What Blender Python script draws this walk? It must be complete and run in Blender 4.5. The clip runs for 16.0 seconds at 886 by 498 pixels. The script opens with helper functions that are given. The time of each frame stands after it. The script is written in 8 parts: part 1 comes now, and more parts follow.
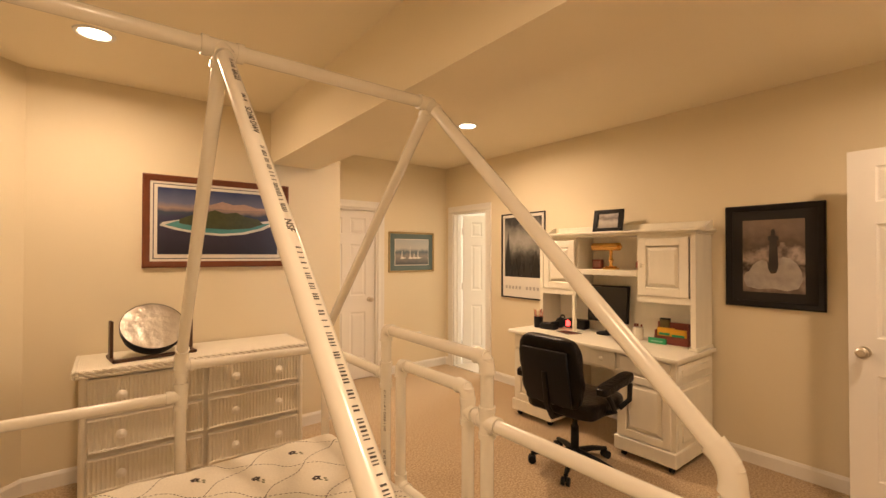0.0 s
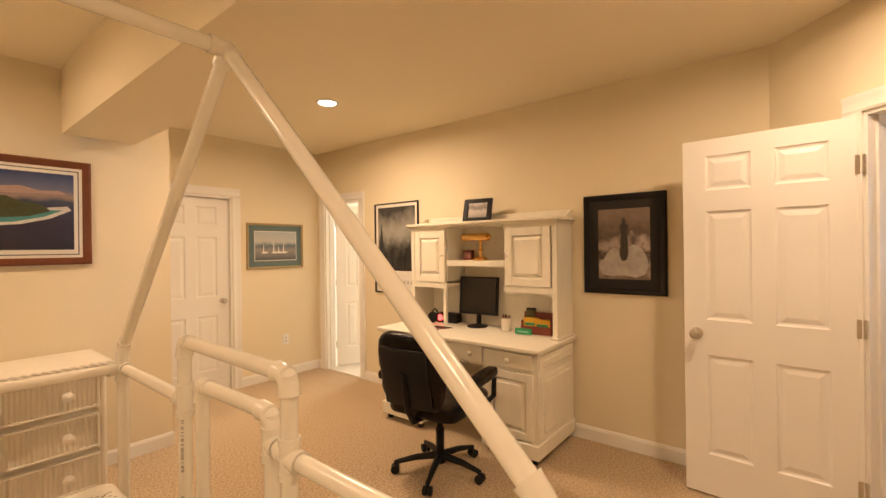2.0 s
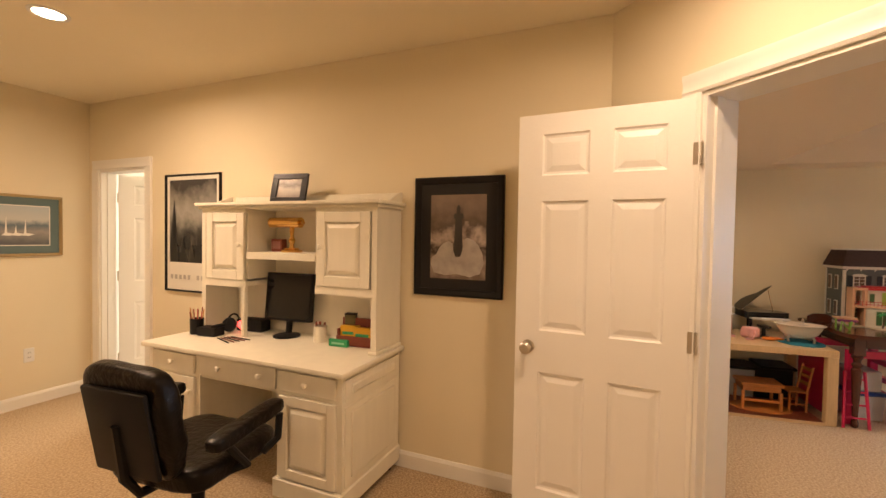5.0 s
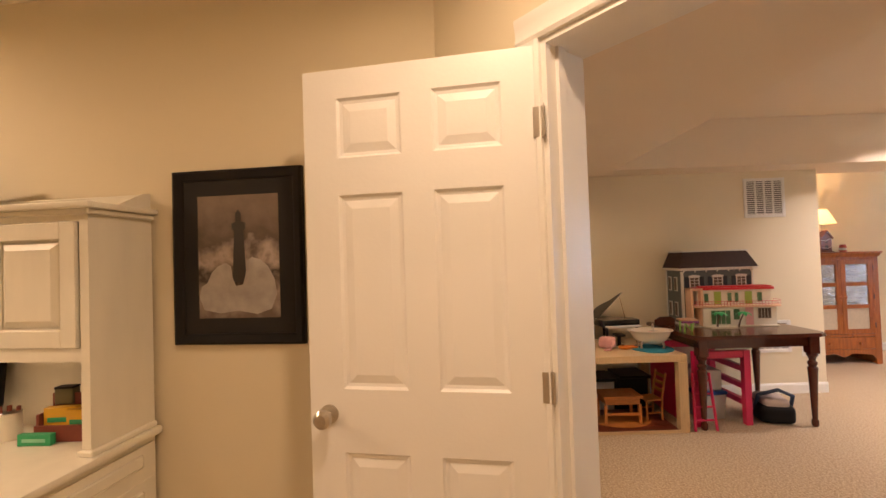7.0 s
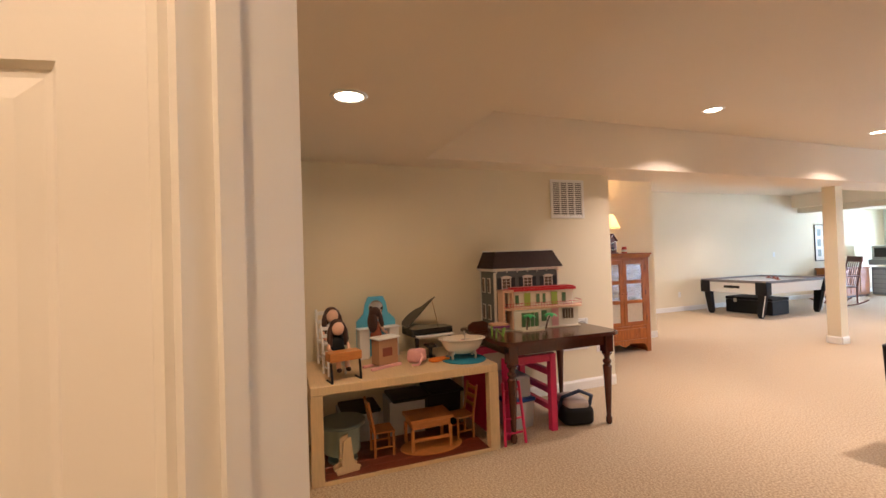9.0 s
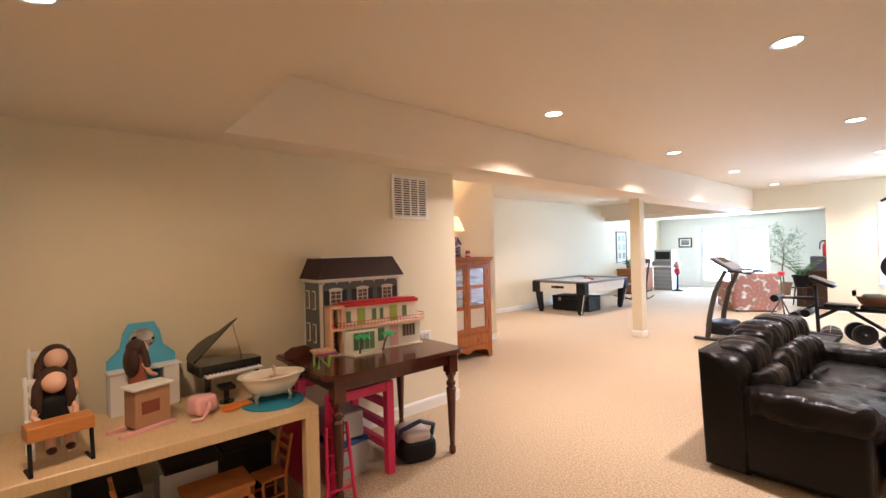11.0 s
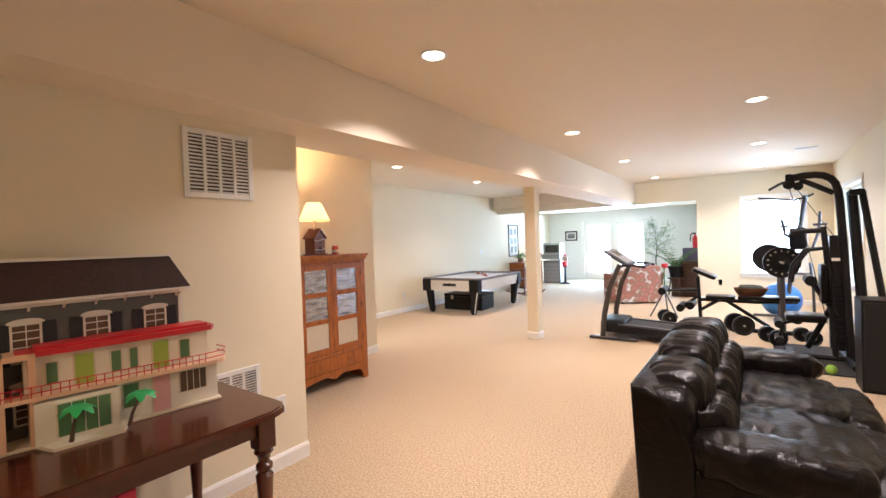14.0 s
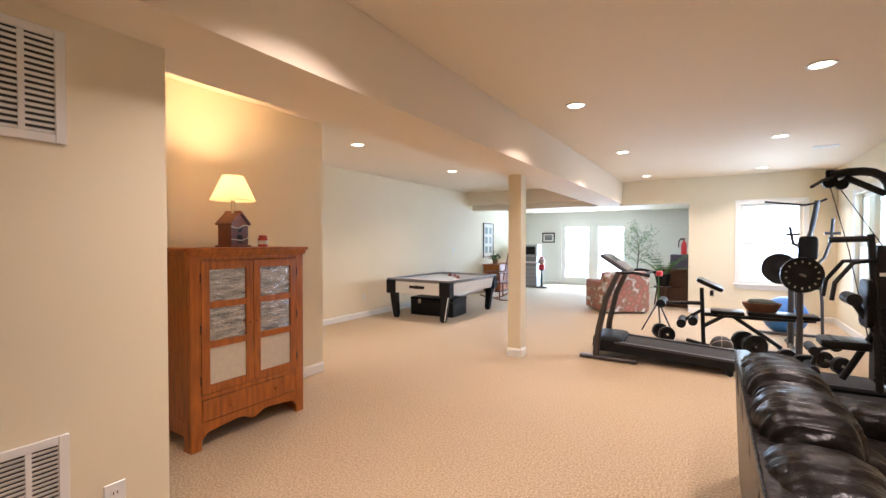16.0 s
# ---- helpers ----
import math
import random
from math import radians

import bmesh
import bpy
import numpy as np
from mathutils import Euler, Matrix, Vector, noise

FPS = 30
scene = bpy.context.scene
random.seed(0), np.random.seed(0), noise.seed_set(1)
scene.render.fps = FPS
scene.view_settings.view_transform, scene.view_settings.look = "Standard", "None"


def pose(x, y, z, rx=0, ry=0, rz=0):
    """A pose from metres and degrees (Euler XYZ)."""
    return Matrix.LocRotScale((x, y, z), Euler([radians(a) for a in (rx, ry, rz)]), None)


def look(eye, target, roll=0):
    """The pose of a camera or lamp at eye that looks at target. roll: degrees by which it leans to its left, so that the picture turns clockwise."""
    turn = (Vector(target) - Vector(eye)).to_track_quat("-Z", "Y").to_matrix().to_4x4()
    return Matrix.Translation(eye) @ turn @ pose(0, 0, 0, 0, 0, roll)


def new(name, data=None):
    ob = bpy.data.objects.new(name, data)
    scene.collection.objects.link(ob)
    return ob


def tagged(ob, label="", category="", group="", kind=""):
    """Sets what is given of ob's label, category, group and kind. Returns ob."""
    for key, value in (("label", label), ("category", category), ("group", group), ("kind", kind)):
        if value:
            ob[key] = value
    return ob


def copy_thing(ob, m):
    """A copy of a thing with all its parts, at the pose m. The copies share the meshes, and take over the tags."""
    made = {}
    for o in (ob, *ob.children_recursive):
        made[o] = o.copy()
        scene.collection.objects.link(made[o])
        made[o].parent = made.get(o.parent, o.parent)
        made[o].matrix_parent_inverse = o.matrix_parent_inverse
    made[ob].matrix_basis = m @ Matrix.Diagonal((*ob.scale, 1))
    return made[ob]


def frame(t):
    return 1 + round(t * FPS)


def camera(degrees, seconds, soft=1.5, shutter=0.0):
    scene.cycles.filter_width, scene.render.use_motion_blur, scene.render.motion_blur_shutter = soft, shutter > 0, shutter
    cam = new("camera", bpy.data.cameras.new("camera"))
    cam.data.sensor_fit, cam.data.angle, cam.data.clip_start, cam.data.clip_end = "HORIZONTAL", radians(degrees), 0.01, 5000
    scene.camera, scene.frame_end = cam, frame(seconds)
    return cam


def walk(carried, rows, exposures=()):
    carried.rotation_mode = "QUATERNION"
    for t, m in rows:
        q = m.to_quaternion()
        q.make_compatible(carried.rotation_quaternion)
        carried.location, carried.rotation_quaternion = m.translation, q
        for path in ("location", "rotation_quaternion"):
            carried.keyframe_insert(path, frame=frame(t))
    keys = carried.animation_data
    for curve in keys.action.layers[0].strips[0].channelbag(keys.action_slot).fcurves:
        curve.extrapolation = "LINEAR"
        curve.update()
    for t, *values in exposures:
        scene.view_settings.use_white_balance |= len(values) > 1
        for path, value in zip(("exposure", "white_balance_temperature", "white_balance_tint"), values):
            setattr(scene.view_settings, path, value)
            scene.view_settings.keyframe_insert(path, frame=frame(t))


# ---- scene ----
cam = camera(91.5, 16.0)
PATH = [
    (0, (1.108, 0.209, 1.463), (2.506, 1.639, 1.488), 0.1),
    (0.5, (1.202, 0.204, 1.458), (2.681, 1.55, 1.467), 0.0),
    (1, (1.292, 0.212, 1.451), (2.874, 1.435, 1.445), 0.0),
    (1.5, (1.409, 0.21, 1.44), (3.076, 1.315, 1.429), -0.2),
    (2, (1.513, 0.207, 1.438), (3.209, 1.268, 1.436), -0.7),
    (2.5, (1.617, 0.197, 1.442), (3.329, 1.231, 1.467), -1.0),
    (3, (1.739, 0.177, 1.448), (3.498, 1.127, 1.485), -1.2),
    (5.3, (2.402, 0.1, 1.451), (4.345, 0.572, 1.414), 0.8),
    (5.5, (2.474, 0.089, 1.432), (4.433, 0.49, 1.424), 0.2),
    (6, (2.665, 0.021, 1.433), (4.646, 0.3, 1.449), -1.5),
    (6.5, (2.853, -0.048, 1.423), (4.846, 0.116, 1.456), -2.7),
    (7, (3.026, -0.097, 1.419), (5.025, -0.088, 1.462), -1.9),
    (7.5, (3.207, -0.152, 1.426), (5.201, -0.313, 1.457), -0.2),
    (8, (3.337, -0.261, 1.431), (5.309, -0.593, 1.462), 0.2),
    (8.5, (3.499, -0.411, 1.388), (5.432, -0.919, 1.433), -0.6),
    (9, (3.676, -0.523, 1.386), (5.545, -1.236, 1.415), -1.8),
    (9.5, (3.833, -0.619, 1.377), (5.629, -1.499, 1.407), -2.3),
    (10, (3.97, -0.707, 1.395), (5.684, -1.738, 1.427), -2.3),
    (12.3, (4.406, -1.353, 1.444), (5.672, -2.901, 1.417), 0.2),
    (12.5, (4.452, -1.415, 1.432), (5.689, -2.987, 1.403), 0.4),
    (13, (4.551, -1.582, 1.424), (5.745, -3.187, 1.391), 0.3),
    (13.5, (4.662, -1.774, 1.434), (5.827, -3.399, 1.398), -1.0),
    (14, (4.757, -1.953, 1.417), (5.929, -3.574, 1.388), -2.0),
    (14.5, (4.887, -2.153, 1.422), (6.046, -3.783, 1.393), -1.6),
    (15, (5.042, -2.376, 1.405), (6.171, -4.027, 1.369), -0.8),
    (15.5, (5.194, -2.618, 1.387), (6.258, -4.311, 1.349), -0.1),
    (16, (5.347, -2.851, 1.385), (6.406, -4.547, 1.347), 0.1),
]
walk(cam, [(t, look(eye, target, roll)) for t, eye, target, roll in PATH], [(0, 0.08, 6550, 11), (2.5, 0.2, 6500, 10), (5.5, 0.08, 6550, 12), (7.5, 0.02, 6500, 13), (9, -0.02, 6400, 12), (10, 0.2, 6250, 12), (13, 0.17, 6050, 10), (16, -0.27, 6350, 11)])

# ---- world, daylight and exposure ----
scene.view_settings.exposure = 0.0
world = bpy.data.worlds.new("world")
scene.world = world
world.use_nodes = True
wn = world.node_tree.nodes
sky = wn.new("ShaderNodeTexSky")
sky.sky_type, sky.sun_disc = "NISHITA", False
sky.sun_elevation, sky.sun_rotation = radians(40), radians(100)
world.node_tree.links.new(sky.outputs[0], wn["Background"].inputs[0])
wn["Background"].inputs[1].default_value = 0.15

# The bedroom stands turned against the large room: u along its desk wall's normal, v along that wall.
ROOM = pose(4.82, 1.02, 0, 0, 0, -6.5)
LOW, HIGH = 2.17, 2.61


def area(name, m, sx, sy, watts, colour, shape="RECTANGLE", spread=180):
    data = bpy.data.lights.new(name, "AREA")
    data.shape, data.size, data.energy, data.color, data.spread = shape, sx, watts, colour, radians(spread)
    if shape == "RECTANGLE":
        data.size_y = sy
    ob = new(name, data)
    ob.matrix_world = m
    return ob


DAY = (0.50, 0.71, 1.0)
area("daylight_window", pose(4.47, -12.75, 1.34, 90, 0, 0), 0.88, 1.4, 34, DAY)
area("daylight_side_window", pose(3.32, -10.6, 1.4, 0, -90, 0), 1.4, 1.5, 58, DAY)
area("daylight_french_door", pose(8.5, -17.0, 1.0, 90, 0, 0), 1.9, 1.9, 460, DAY)


# ---- mesh helpers ----
class Builder:
    """A bmesh with a few solid shapes to add to it."""

    def __init__(self):
        self.bm = bmesh.new()

    def box(self, x0, x1, y0, y1, z0, z1, bevel=0.0, seg=1, m=None):
        made = bmesh.ops.create_cube(self.bm, size=1.0)["verts"]
        for v in made:
            v.co = Vector(((x0 + x1) / 2 + v.co.x * (x1 - x0), (y0 + y1) / 2 + v.co.y * (y1 - y0), (z0 + z1) / 2 + v.co.z * (z1 - z0)))
            if m is not None:
                v.co = m @ v.co
        if bevel > 0:
            edges = list({e for v in made for e in v.link_edges})
            bmesh.ops.bevel(self.bm, geom=edges, offset=bevel, segments=seg, affect="EDGES", profile=0.5)
        return self

    def cyl(self, a, b, r, r2=None, seg=16, caps=True):
        a, b = Vector(a), Vector(b)
        q = (b - a).to_track_quat("Z", "Y").to_matrix().to_4x4()
        mat = Matrix.Translation((a + b) / 2) @ q
        bmesh.ops.create_cone(self.bm, cap_ends=caps, segments=seg, radius1=r, radius2=r if r2 is None else r2, depth=(b - a).length, matrix=mat)
        return self

    def ball(self, c, rx, ry=None, rz=None, u=20, v=12, m=None):
        ry, rz = ry or rx, rz or rx
        mat = Matrix.Translation(c) @ (m or Matrix.Identity(4)) @ Matrix.Diagonal((rx, ry, rz, 1))
        bmesh.ops.create_uvsphere(self.bm, u_segments=u, v_segments=v, radius=1.0, matrix=mat)
        return self

    def lathe(self, c, profile, seg=24, m=None, wave=0.0, waves=0):
        rings = []
        for r, z in profile:
            ring = []
            for k in range(seg):
                a = 2 * math.pi * k / seg
                rr = r * (1 + wave * math.cos(waves * a)) if waves else r
                p = Vector((rr * math.cos(a), rr * math.sin(a), z))
                if m is not None:
                    p = m @ p
                ring.append(self.bm.verts.new(p + Vector(c)))
            rings.append(ring)
        for lo, hi in zip(rings, rings[1:]):
            for k in range(seg):
                self.bm.faces.new((lo[k], lo[(k + 1) % seg], hi[(k + 1) % seg], hi[k]))
        if profile[0][0] > 1e-4:
            self.bm.faces.new(rings[0][::-1])
        if profile[-1][0] > 1e-4:
            self.bm.faces.new(rings[-1])
        return self

    def tube(self, points, r, seg=12, closed=False):
        pts = [Vector(p) for p in points]
        rings = []
        n = len(pts)
        side = None
        for i, p in enumerate(pts):
            before = pts[i - 1] if i or closed else p
            after = pts[(i + 1) % n] if i < n - 1 or closed else p
            d = (after - before).normalized()
            if side is None:
                side = d.orthogonal().normalized()
            side = (side - d * side.dot(d)).normalized()
            up = d.cross(side)
            rr = r[i] if isinstance(r, (list, tuple)) else r
            rings.append([self.bm.verts.new(p + (side * math.cos(2 * math.pi * k / seg) + up * math.sin(2 * math.pi * k / seg)) * rr) for k in range(seg)])
        pairs = list(zip(rings, rings[1:])) + ([(rings[-1], rings[0])] if closed else [])
        for lo, hi in pairs:
            for k in range(seg):
                self.bm.faces.new((lo[k], lo[(k + 1) % seg], hi[(k + 1) % seg], hi[k]))
        if not closed:
            self.bm.faces.new(rings[0][::-1])
            self.bm.faces.new(rings[-1])
        return self

    def prism(self, outline, a, b, axis="z", m=None):
        """An outline of (p, q) pushed from a to b along the axis; p, q are the two other axes in the order x, y, z."""
        def place(p, q, w):
            v = Vector({"z": (p, q, w), "y": (p, w, q), "x": (w, p, q)}[axis])
            return m @ v if m is not None else v
        lo = [self.bm.verts.new(place(p, q, a)) for p, q in outline]
        hi = [self.bm.verts.new(place(p, q, b)) for p, q in outline]
        self.bm.faces.new(lo[::-1])
        self.bm.faces.new(hi)
        n = len(outline)
        for k in range(n):
            self.bm.faces.new((lo[k], lo[(k + 1) % n], hi[(k + 1) % n], hi[k]))
        return self

    def pillow(self, x0, x1, y0, y1, z0, z1, n=14, power=0.35, wrinkle=0.0, m=None, seed=0.0, folds=(9, 9, 9), ridge=False):
        """A padded block: a cube sphere squared off, with creases."""
        c = Vector(((x0 + x1) / 2, (y0 + y1) / 2, (z0 + z1) / 2))
        h = Vector(((x1 - x0) / 2, (y1 - y0) / 2, (z1 - z0) / 2))
        seen = {}
        for axis in range(3):
            for sgn in (-1, 1):
                rows = []
                for i in range(n + 1):
                    row = []
                    for j in range(n + 1):
                        p = [0, 0, 0]
                        p[axis], p[(axis + 1) % 3], p[(axis + 2) % 3] = sgn * n, 2 * i - n, 2 * j - n
                        key = tuple(p)
                        if key not in seen:
                            p = Vector(key) / n
                            p = Vector([math.sin(t * math.pi / 2) * 0.5 + t * 0.5 for t in p])
                            k = 8 * power + 2
                            p = p / (abs(p.x) ** k + abs(p.y) ** k + abs(p.z) ** k) ** (1 / k)
                            q = Vector((c.x + p.x * h.x, c.y + p.y * h.y, c.z + p.z * h.z))
                            if wrinkle:
                                w = noise.noise(Vector((q.x * folds[0] + seed, q.y * folds[1], q.z * folds[2]))) + 0.45 * noise.noise(Vector((q.x * folds[0] * 2.3, q.y * folds[1] * 2.3 + seed, q.z * folds[2] * 2.3)))
                                if ridge:
                                    w = 0.8 - 2.6 * abs(noise.noise(Vector((q.x * folds[0] + seed, q.y * folds[1], q.z * folds[2])))) + 0.3 * w
                                q += p.normalized() * w * wrinkle
                            seen[key] = self.bm.verts.new(m @ q if m is not None else q)
                        row.append(seen[key])
                    rows.append(row)
                for i in range(n):
                    for j in range(n):
                        f = (rows[i][j], rows[i + 1][j], rows[i + 1][j + 1], rows[i][j + 1])
                        self.bm.faces.new(f if sgn > 0 else f[::-1])
        return self

    def wall(self, a, b, z0, z1, thick, holes=()):
        """A wall from a to b in plan with its face on that line and its body to the right of the way there. holes: (from, to, z0, z1) along it."""
        a, b = Vector((*a, 0)), Vector((*b, 0))
        length = (b - a).length
        ang = math.atan2(b.y - a.y, b.x - a.x)
        m = Matrix.Translation(a) @ Matrix.Rotation(ang, 4, "Z")
        xs = sorted({0.0, length, *[h[0] for h in holes], *[h[1] for h in holes]})
        for x0, x1 in zip(xs, xs[1:]):
            cut = [h for h in holes if h[0] <= x0 + 1e-6 and h[1] >= x1 - 1e-6]
            spans = [(z0, z1)]
            for h in cut:
                spans = [s for lo, hi in spans for s in ((lo, min(hi, h[2])), (max(lo, h[3]), hi)) if s[1] - s[0] > 1e-4]
            for lo, hi in spans:
                self.box(x0, x1, -thick, 0, lo, hi, m=m)
        bmesh.ops.remove_doubles(self.bm, verts=self.bm.verts, dist=1e-5)
        return self


def mesh_of(name, builder, mat, smooth=35):
    me = bpy.data.meshes.new(name)
    bmesh.ops.recalc_face_normals(builder.bm, faces=builder.bm.faces)
    if smooth:
        for f in builder.bm.faces:
            f.smooth = True
        for e in builder.bm.edges:
            e.smooth = len(e.link_faces) == 2 and e.calc_face_angle(0) < radians(smooth)
    builder.bm.to_mesh(me)
    builder.bm.free()
    for one in mat if isinstance(mat, (list, tuple)) else (mat,):
        me.materials.append(one)
    return me


def part(name, builder, mat, parent=None, label="", smooth=35):
    ob = new(name, mesh_of(name, builder, mat, smooth))
    if parent is not None:
        ob.parent = parent
    return tagged(ob, label)


def thing(name, label, category, m=None, group=""):
    ob = new(name)
    ob.empty_display_size = 0.1
    if m is not None:
        ob.matrix_world = m
    return tagged(ob, label, category, group)


def solid(name, builder, mat, label="", category="", m=None, kind="", group="", smooth=35):
    ob = part(name, builder, mat, None, label, smooth)
    if m is not None:
        ob.matrix_world = m
    return tagged(ob, label, category, group, kind)


# ---- materials ----
def material(name, colour, rough=0.6, metal=0.0, grain=0.0, grain_scale=60.0, bump=0.0, bump_scale=200.0, stain=0.0, stain_scale=2.5, coat=0.0, emit=0.0, stretch=None, sheen=0.0, vary=0.0, second=None):
    """A surface with colour grain, wide stains and fine relief, all in the object's own metres."""
    mat = bpy.data.materials.new(name)
    mat.use_nodes = True
    nt = mat.node_tree
    b = nt.nodes["Principled BSDF"]
    b.inputs["Base Color"].default_value = (*colour, 1)
    b.inputs["Roughness"].default_value = rough
    b.inputs["Metallic"].default_value = metal
    b.inputs["Coat Weight"].default_value = coat
    b.inputs["Sheen Weight"].default_value = sheen
    if emit:
        b.inputs["Emission Color"].default_value = (*colour, 1)
        b.inputs["Emission Strength"].default_value = emit
    tc = nt.nodes.new("ShaderNodeTexCoord")
    mp = nt.nodes.new("ShaderNodeMapping")
    nt.links.new(tc.outputs["Object"], mp.inputs[0])
    if stretch:
        mp.inputs["Scale"].default_value = stretch
    last = None
    dark = second or tuple(c * 0.55 for c in colour)

    def mixed(fac_out, low, high, amount, last):
        ramp = nt.nodes.new("ShaderNodeMapRange")
        ramp.inputs[1].default_value, ramp.inputs[2].default_value = 0.35, 0.7
        ramp.inputs[3].default_value, ramp.inputs[4].default_value = 0.0, amount
        nt.links.new(fac_out, ramp.inputs[0])
        mx = nt.nodes.new("ShaderNodeMix")
        mx.data_type = "RGBA"
        mx.inputs["A"].default_value = (*low, 1)
        if last is not None:
            nt.links.new(last, mx.inputs["A"])
        mx.inputs["B"].default_value = (*high, 1)
        nt.links.new(ramp.outputs[0], mx.inputs["Factor"])
        return mx.outputs["Result"]

    if grain:
        n = nt.nodes.new("ShaderNodeTexNoise")
        n.inputs["Scale"].default_value, n.inputs["Detail"].default_value = grain_scale, 4
        nt.links.new(mp.outputs[0], n.inputs["Vector"])
        last = mixed(n.outputs["Fac"], colour, dark, grain, last)
    if stain:
        n = nt.nodes.new("ShaderNodeTexNoise")
        n.inputs["Scale"].default_value, n.inputs["Detail"].default_value = stain_scale, 3
        nt.links.new(tc.outputs["Object"], n.inputs["Vector"])
        last = mixed(n.outputs["Fac"], colour, tuple(c * 0.8 for c in colour), stain, last)
    if vary:
        info = nt.nodes.new("ShaderNodeObjectInfo")
        last = mixed(info.outputs["Random"], colour, tuple(c * 0.7 for c in colour), vary, last)
    if last is not None:
        nt.links.new(last, b.inputs["Base Color"])
    if bump:
        n = nt.nodes.new("ShaderNodeTexNoise")
        n.inputs["Scale"].default_value, n.inputs["Detail"].default_value = bump_scale, 3
        nt.links.new(mp.outputs[0], n.inputs["Vector"])
        bp = nt.nodes.new("ShaderNodeBump")
        bp.inputs["Strength"].default_value, bp.inputs["Distance"].default_value = bump, 0.01
        nt.links.new(n.outputs["Fac"], bp.inputs["Height"])
        nt.links.new(bp.outputs[0], b.inputs["Normal"])
    return mat


WALL = material("cream_wall_paint", (0.765, 0.68, 0.50), 0.75, stain=0.12, stain_scale=1.3, bump=0.06, bump_scale=260)
CEIL = material("beige_ceiling_paint", (0.80, 0.69, 0.54), 0.85, stain=0.1, stain_scale=0.9, bump=0.05, bump_scale=220)
CEIL_BED = material("cream_ceiling_paint", (0.86, 0.78, 0.60), 0.85, stain=0.1, stain_scale=0.9, bump=0.05, bump_scale=220)
# Whiter than WALL: daylight on the far end's walls is put into the colour.
WALL_DAYLIT = material("daylight_paled_wall_paint", (0.78, 0.77, 0.72), 0.75, stain=0.1, stain_scale=1.3, bump=0.06, bump_scale=260)
TRIM = material("white_trim_paint", (0.82, 0.80, 0.75), 0.35, stain=0.08, stain_scale=5)
DOORP = material("white_door_paint", (0.82, 0.80, 0.76), 0.38, stain=0.06, stain_scale=4, bump=0.04, bump_scale=90)
CARPET = material("beige_carpet", (0.60, 0.465, 0.295), 0.97, grain=1.0, grain_scale=80, bump=0.6, bump_scale=110, stain=0.35, stain_scale=0.8, sheen=0.15, second=(0.27, 0.17, 0.09))
TILE = material("white_tile", (0.75, 0.72, 0.66), 0.3, stain=0.2)
PVC = material("white_pvc", (0.80, 0.76, 0.66), 0.22, stain=0.12, stain_scale=8)
INK = material("black_print", (0.05, 0.045, 0.04), 0.5)
CREAMWOOD = material("cream_painted_wood", (0.83, 0.79, 0.67), 0.45, grain=0.12, grain_scale=14, stain=0.15, stain_scale=6, bump=0.05, bump_scale=70, stretch=(1, 1, 0.2))
BLACKFRAME = material("black_lacquer", (0.015, 0.014, 0.014), 0.3, bump=0.03, bump_scale=50)
STEEL = material("brushed_nickel", (0.62, 0.58, 0.52), 0.28, 1.0, grain=0.1)
BLACKPL = material("black_plastic", (0.012, 0.012, 0.013), 0.45, bump=0.05, bump_scale=300)
LEATHER = material("black_leather", (0.006, 0.0045, 0.004), 0.3, bump=0.45, bump_scale=42)
LEATHER.node_tree.nodes["Principled BSDF"].inputs["Specular IOR Level"].default_value = 0.2
PINE = material("honey_pine", (0.44, 0.13, 0.018), 0.38, grain=0.8, grain_scale=7, stretch=(6, 6, 0.7), stain=0.3, stain_scale=4, bump=0.08, bump_scale=40, second=(0.17, 0.045, 0.01))
MAHOG = material("dark_mahogany", (0.085, 0.02, 0.010), 0.22, grain=0.4, grain_scale=8, stretch=(1, 8, 1), coat=0.3)
GLOW = material("lamp_glow", (1.0, 0.84, 0.62), 0.5, emit=14)
GRAYM = material("gunmetal", (0.09, 0.09, 0.10), 0.4, 0.6, stain=0.3)
WHITEPL = material("white_plastic", (0.78, 0.77, 0.74), 0.35, stain=0.05)
for _m in (BLACKFRAME, BLACKPL):
    _m.node_tree.nodes["Principled BSDF"].inputs["Specular IOR Level"].default_value = 0.16
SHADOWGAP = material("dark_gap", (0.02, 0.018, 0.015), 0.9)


def glass_pane(name):
    mat = bpy.data.materials.new(name)
    mat.use_nodes = True
    b = mat.node_tree.nodes["Principled BSDF"]
    b.inputs["Base Color"].default_value = (1, 1, 1, 1)
    b.inputs["Roughness"].default_value, b.inputs["Transmission Weight"].default_value, b.inputs["IOR"].default_value = 0.02, 1.0, 1.45
    return mat


GLASS = glass_pane("window_glass")

# ---- structure: the bedroom, in its own metres ----
bd = Builder().box(-6, 12, -18, 6, -0.1, 0)
floor = solid("floor", bd, CARPET, "beige cut-pile carpet across both rooms", "floor", kind="structure", smooth=0)


def structure(name, b, mat, label, category, m=None):
    return solid(name, b, mat, label, category, m, "structure", smooth=30)


# desk wall: face u = 0 from v = 3.33 to v = -1.11, with the bathroom opening
DIAG = math.sqrt(0.5)

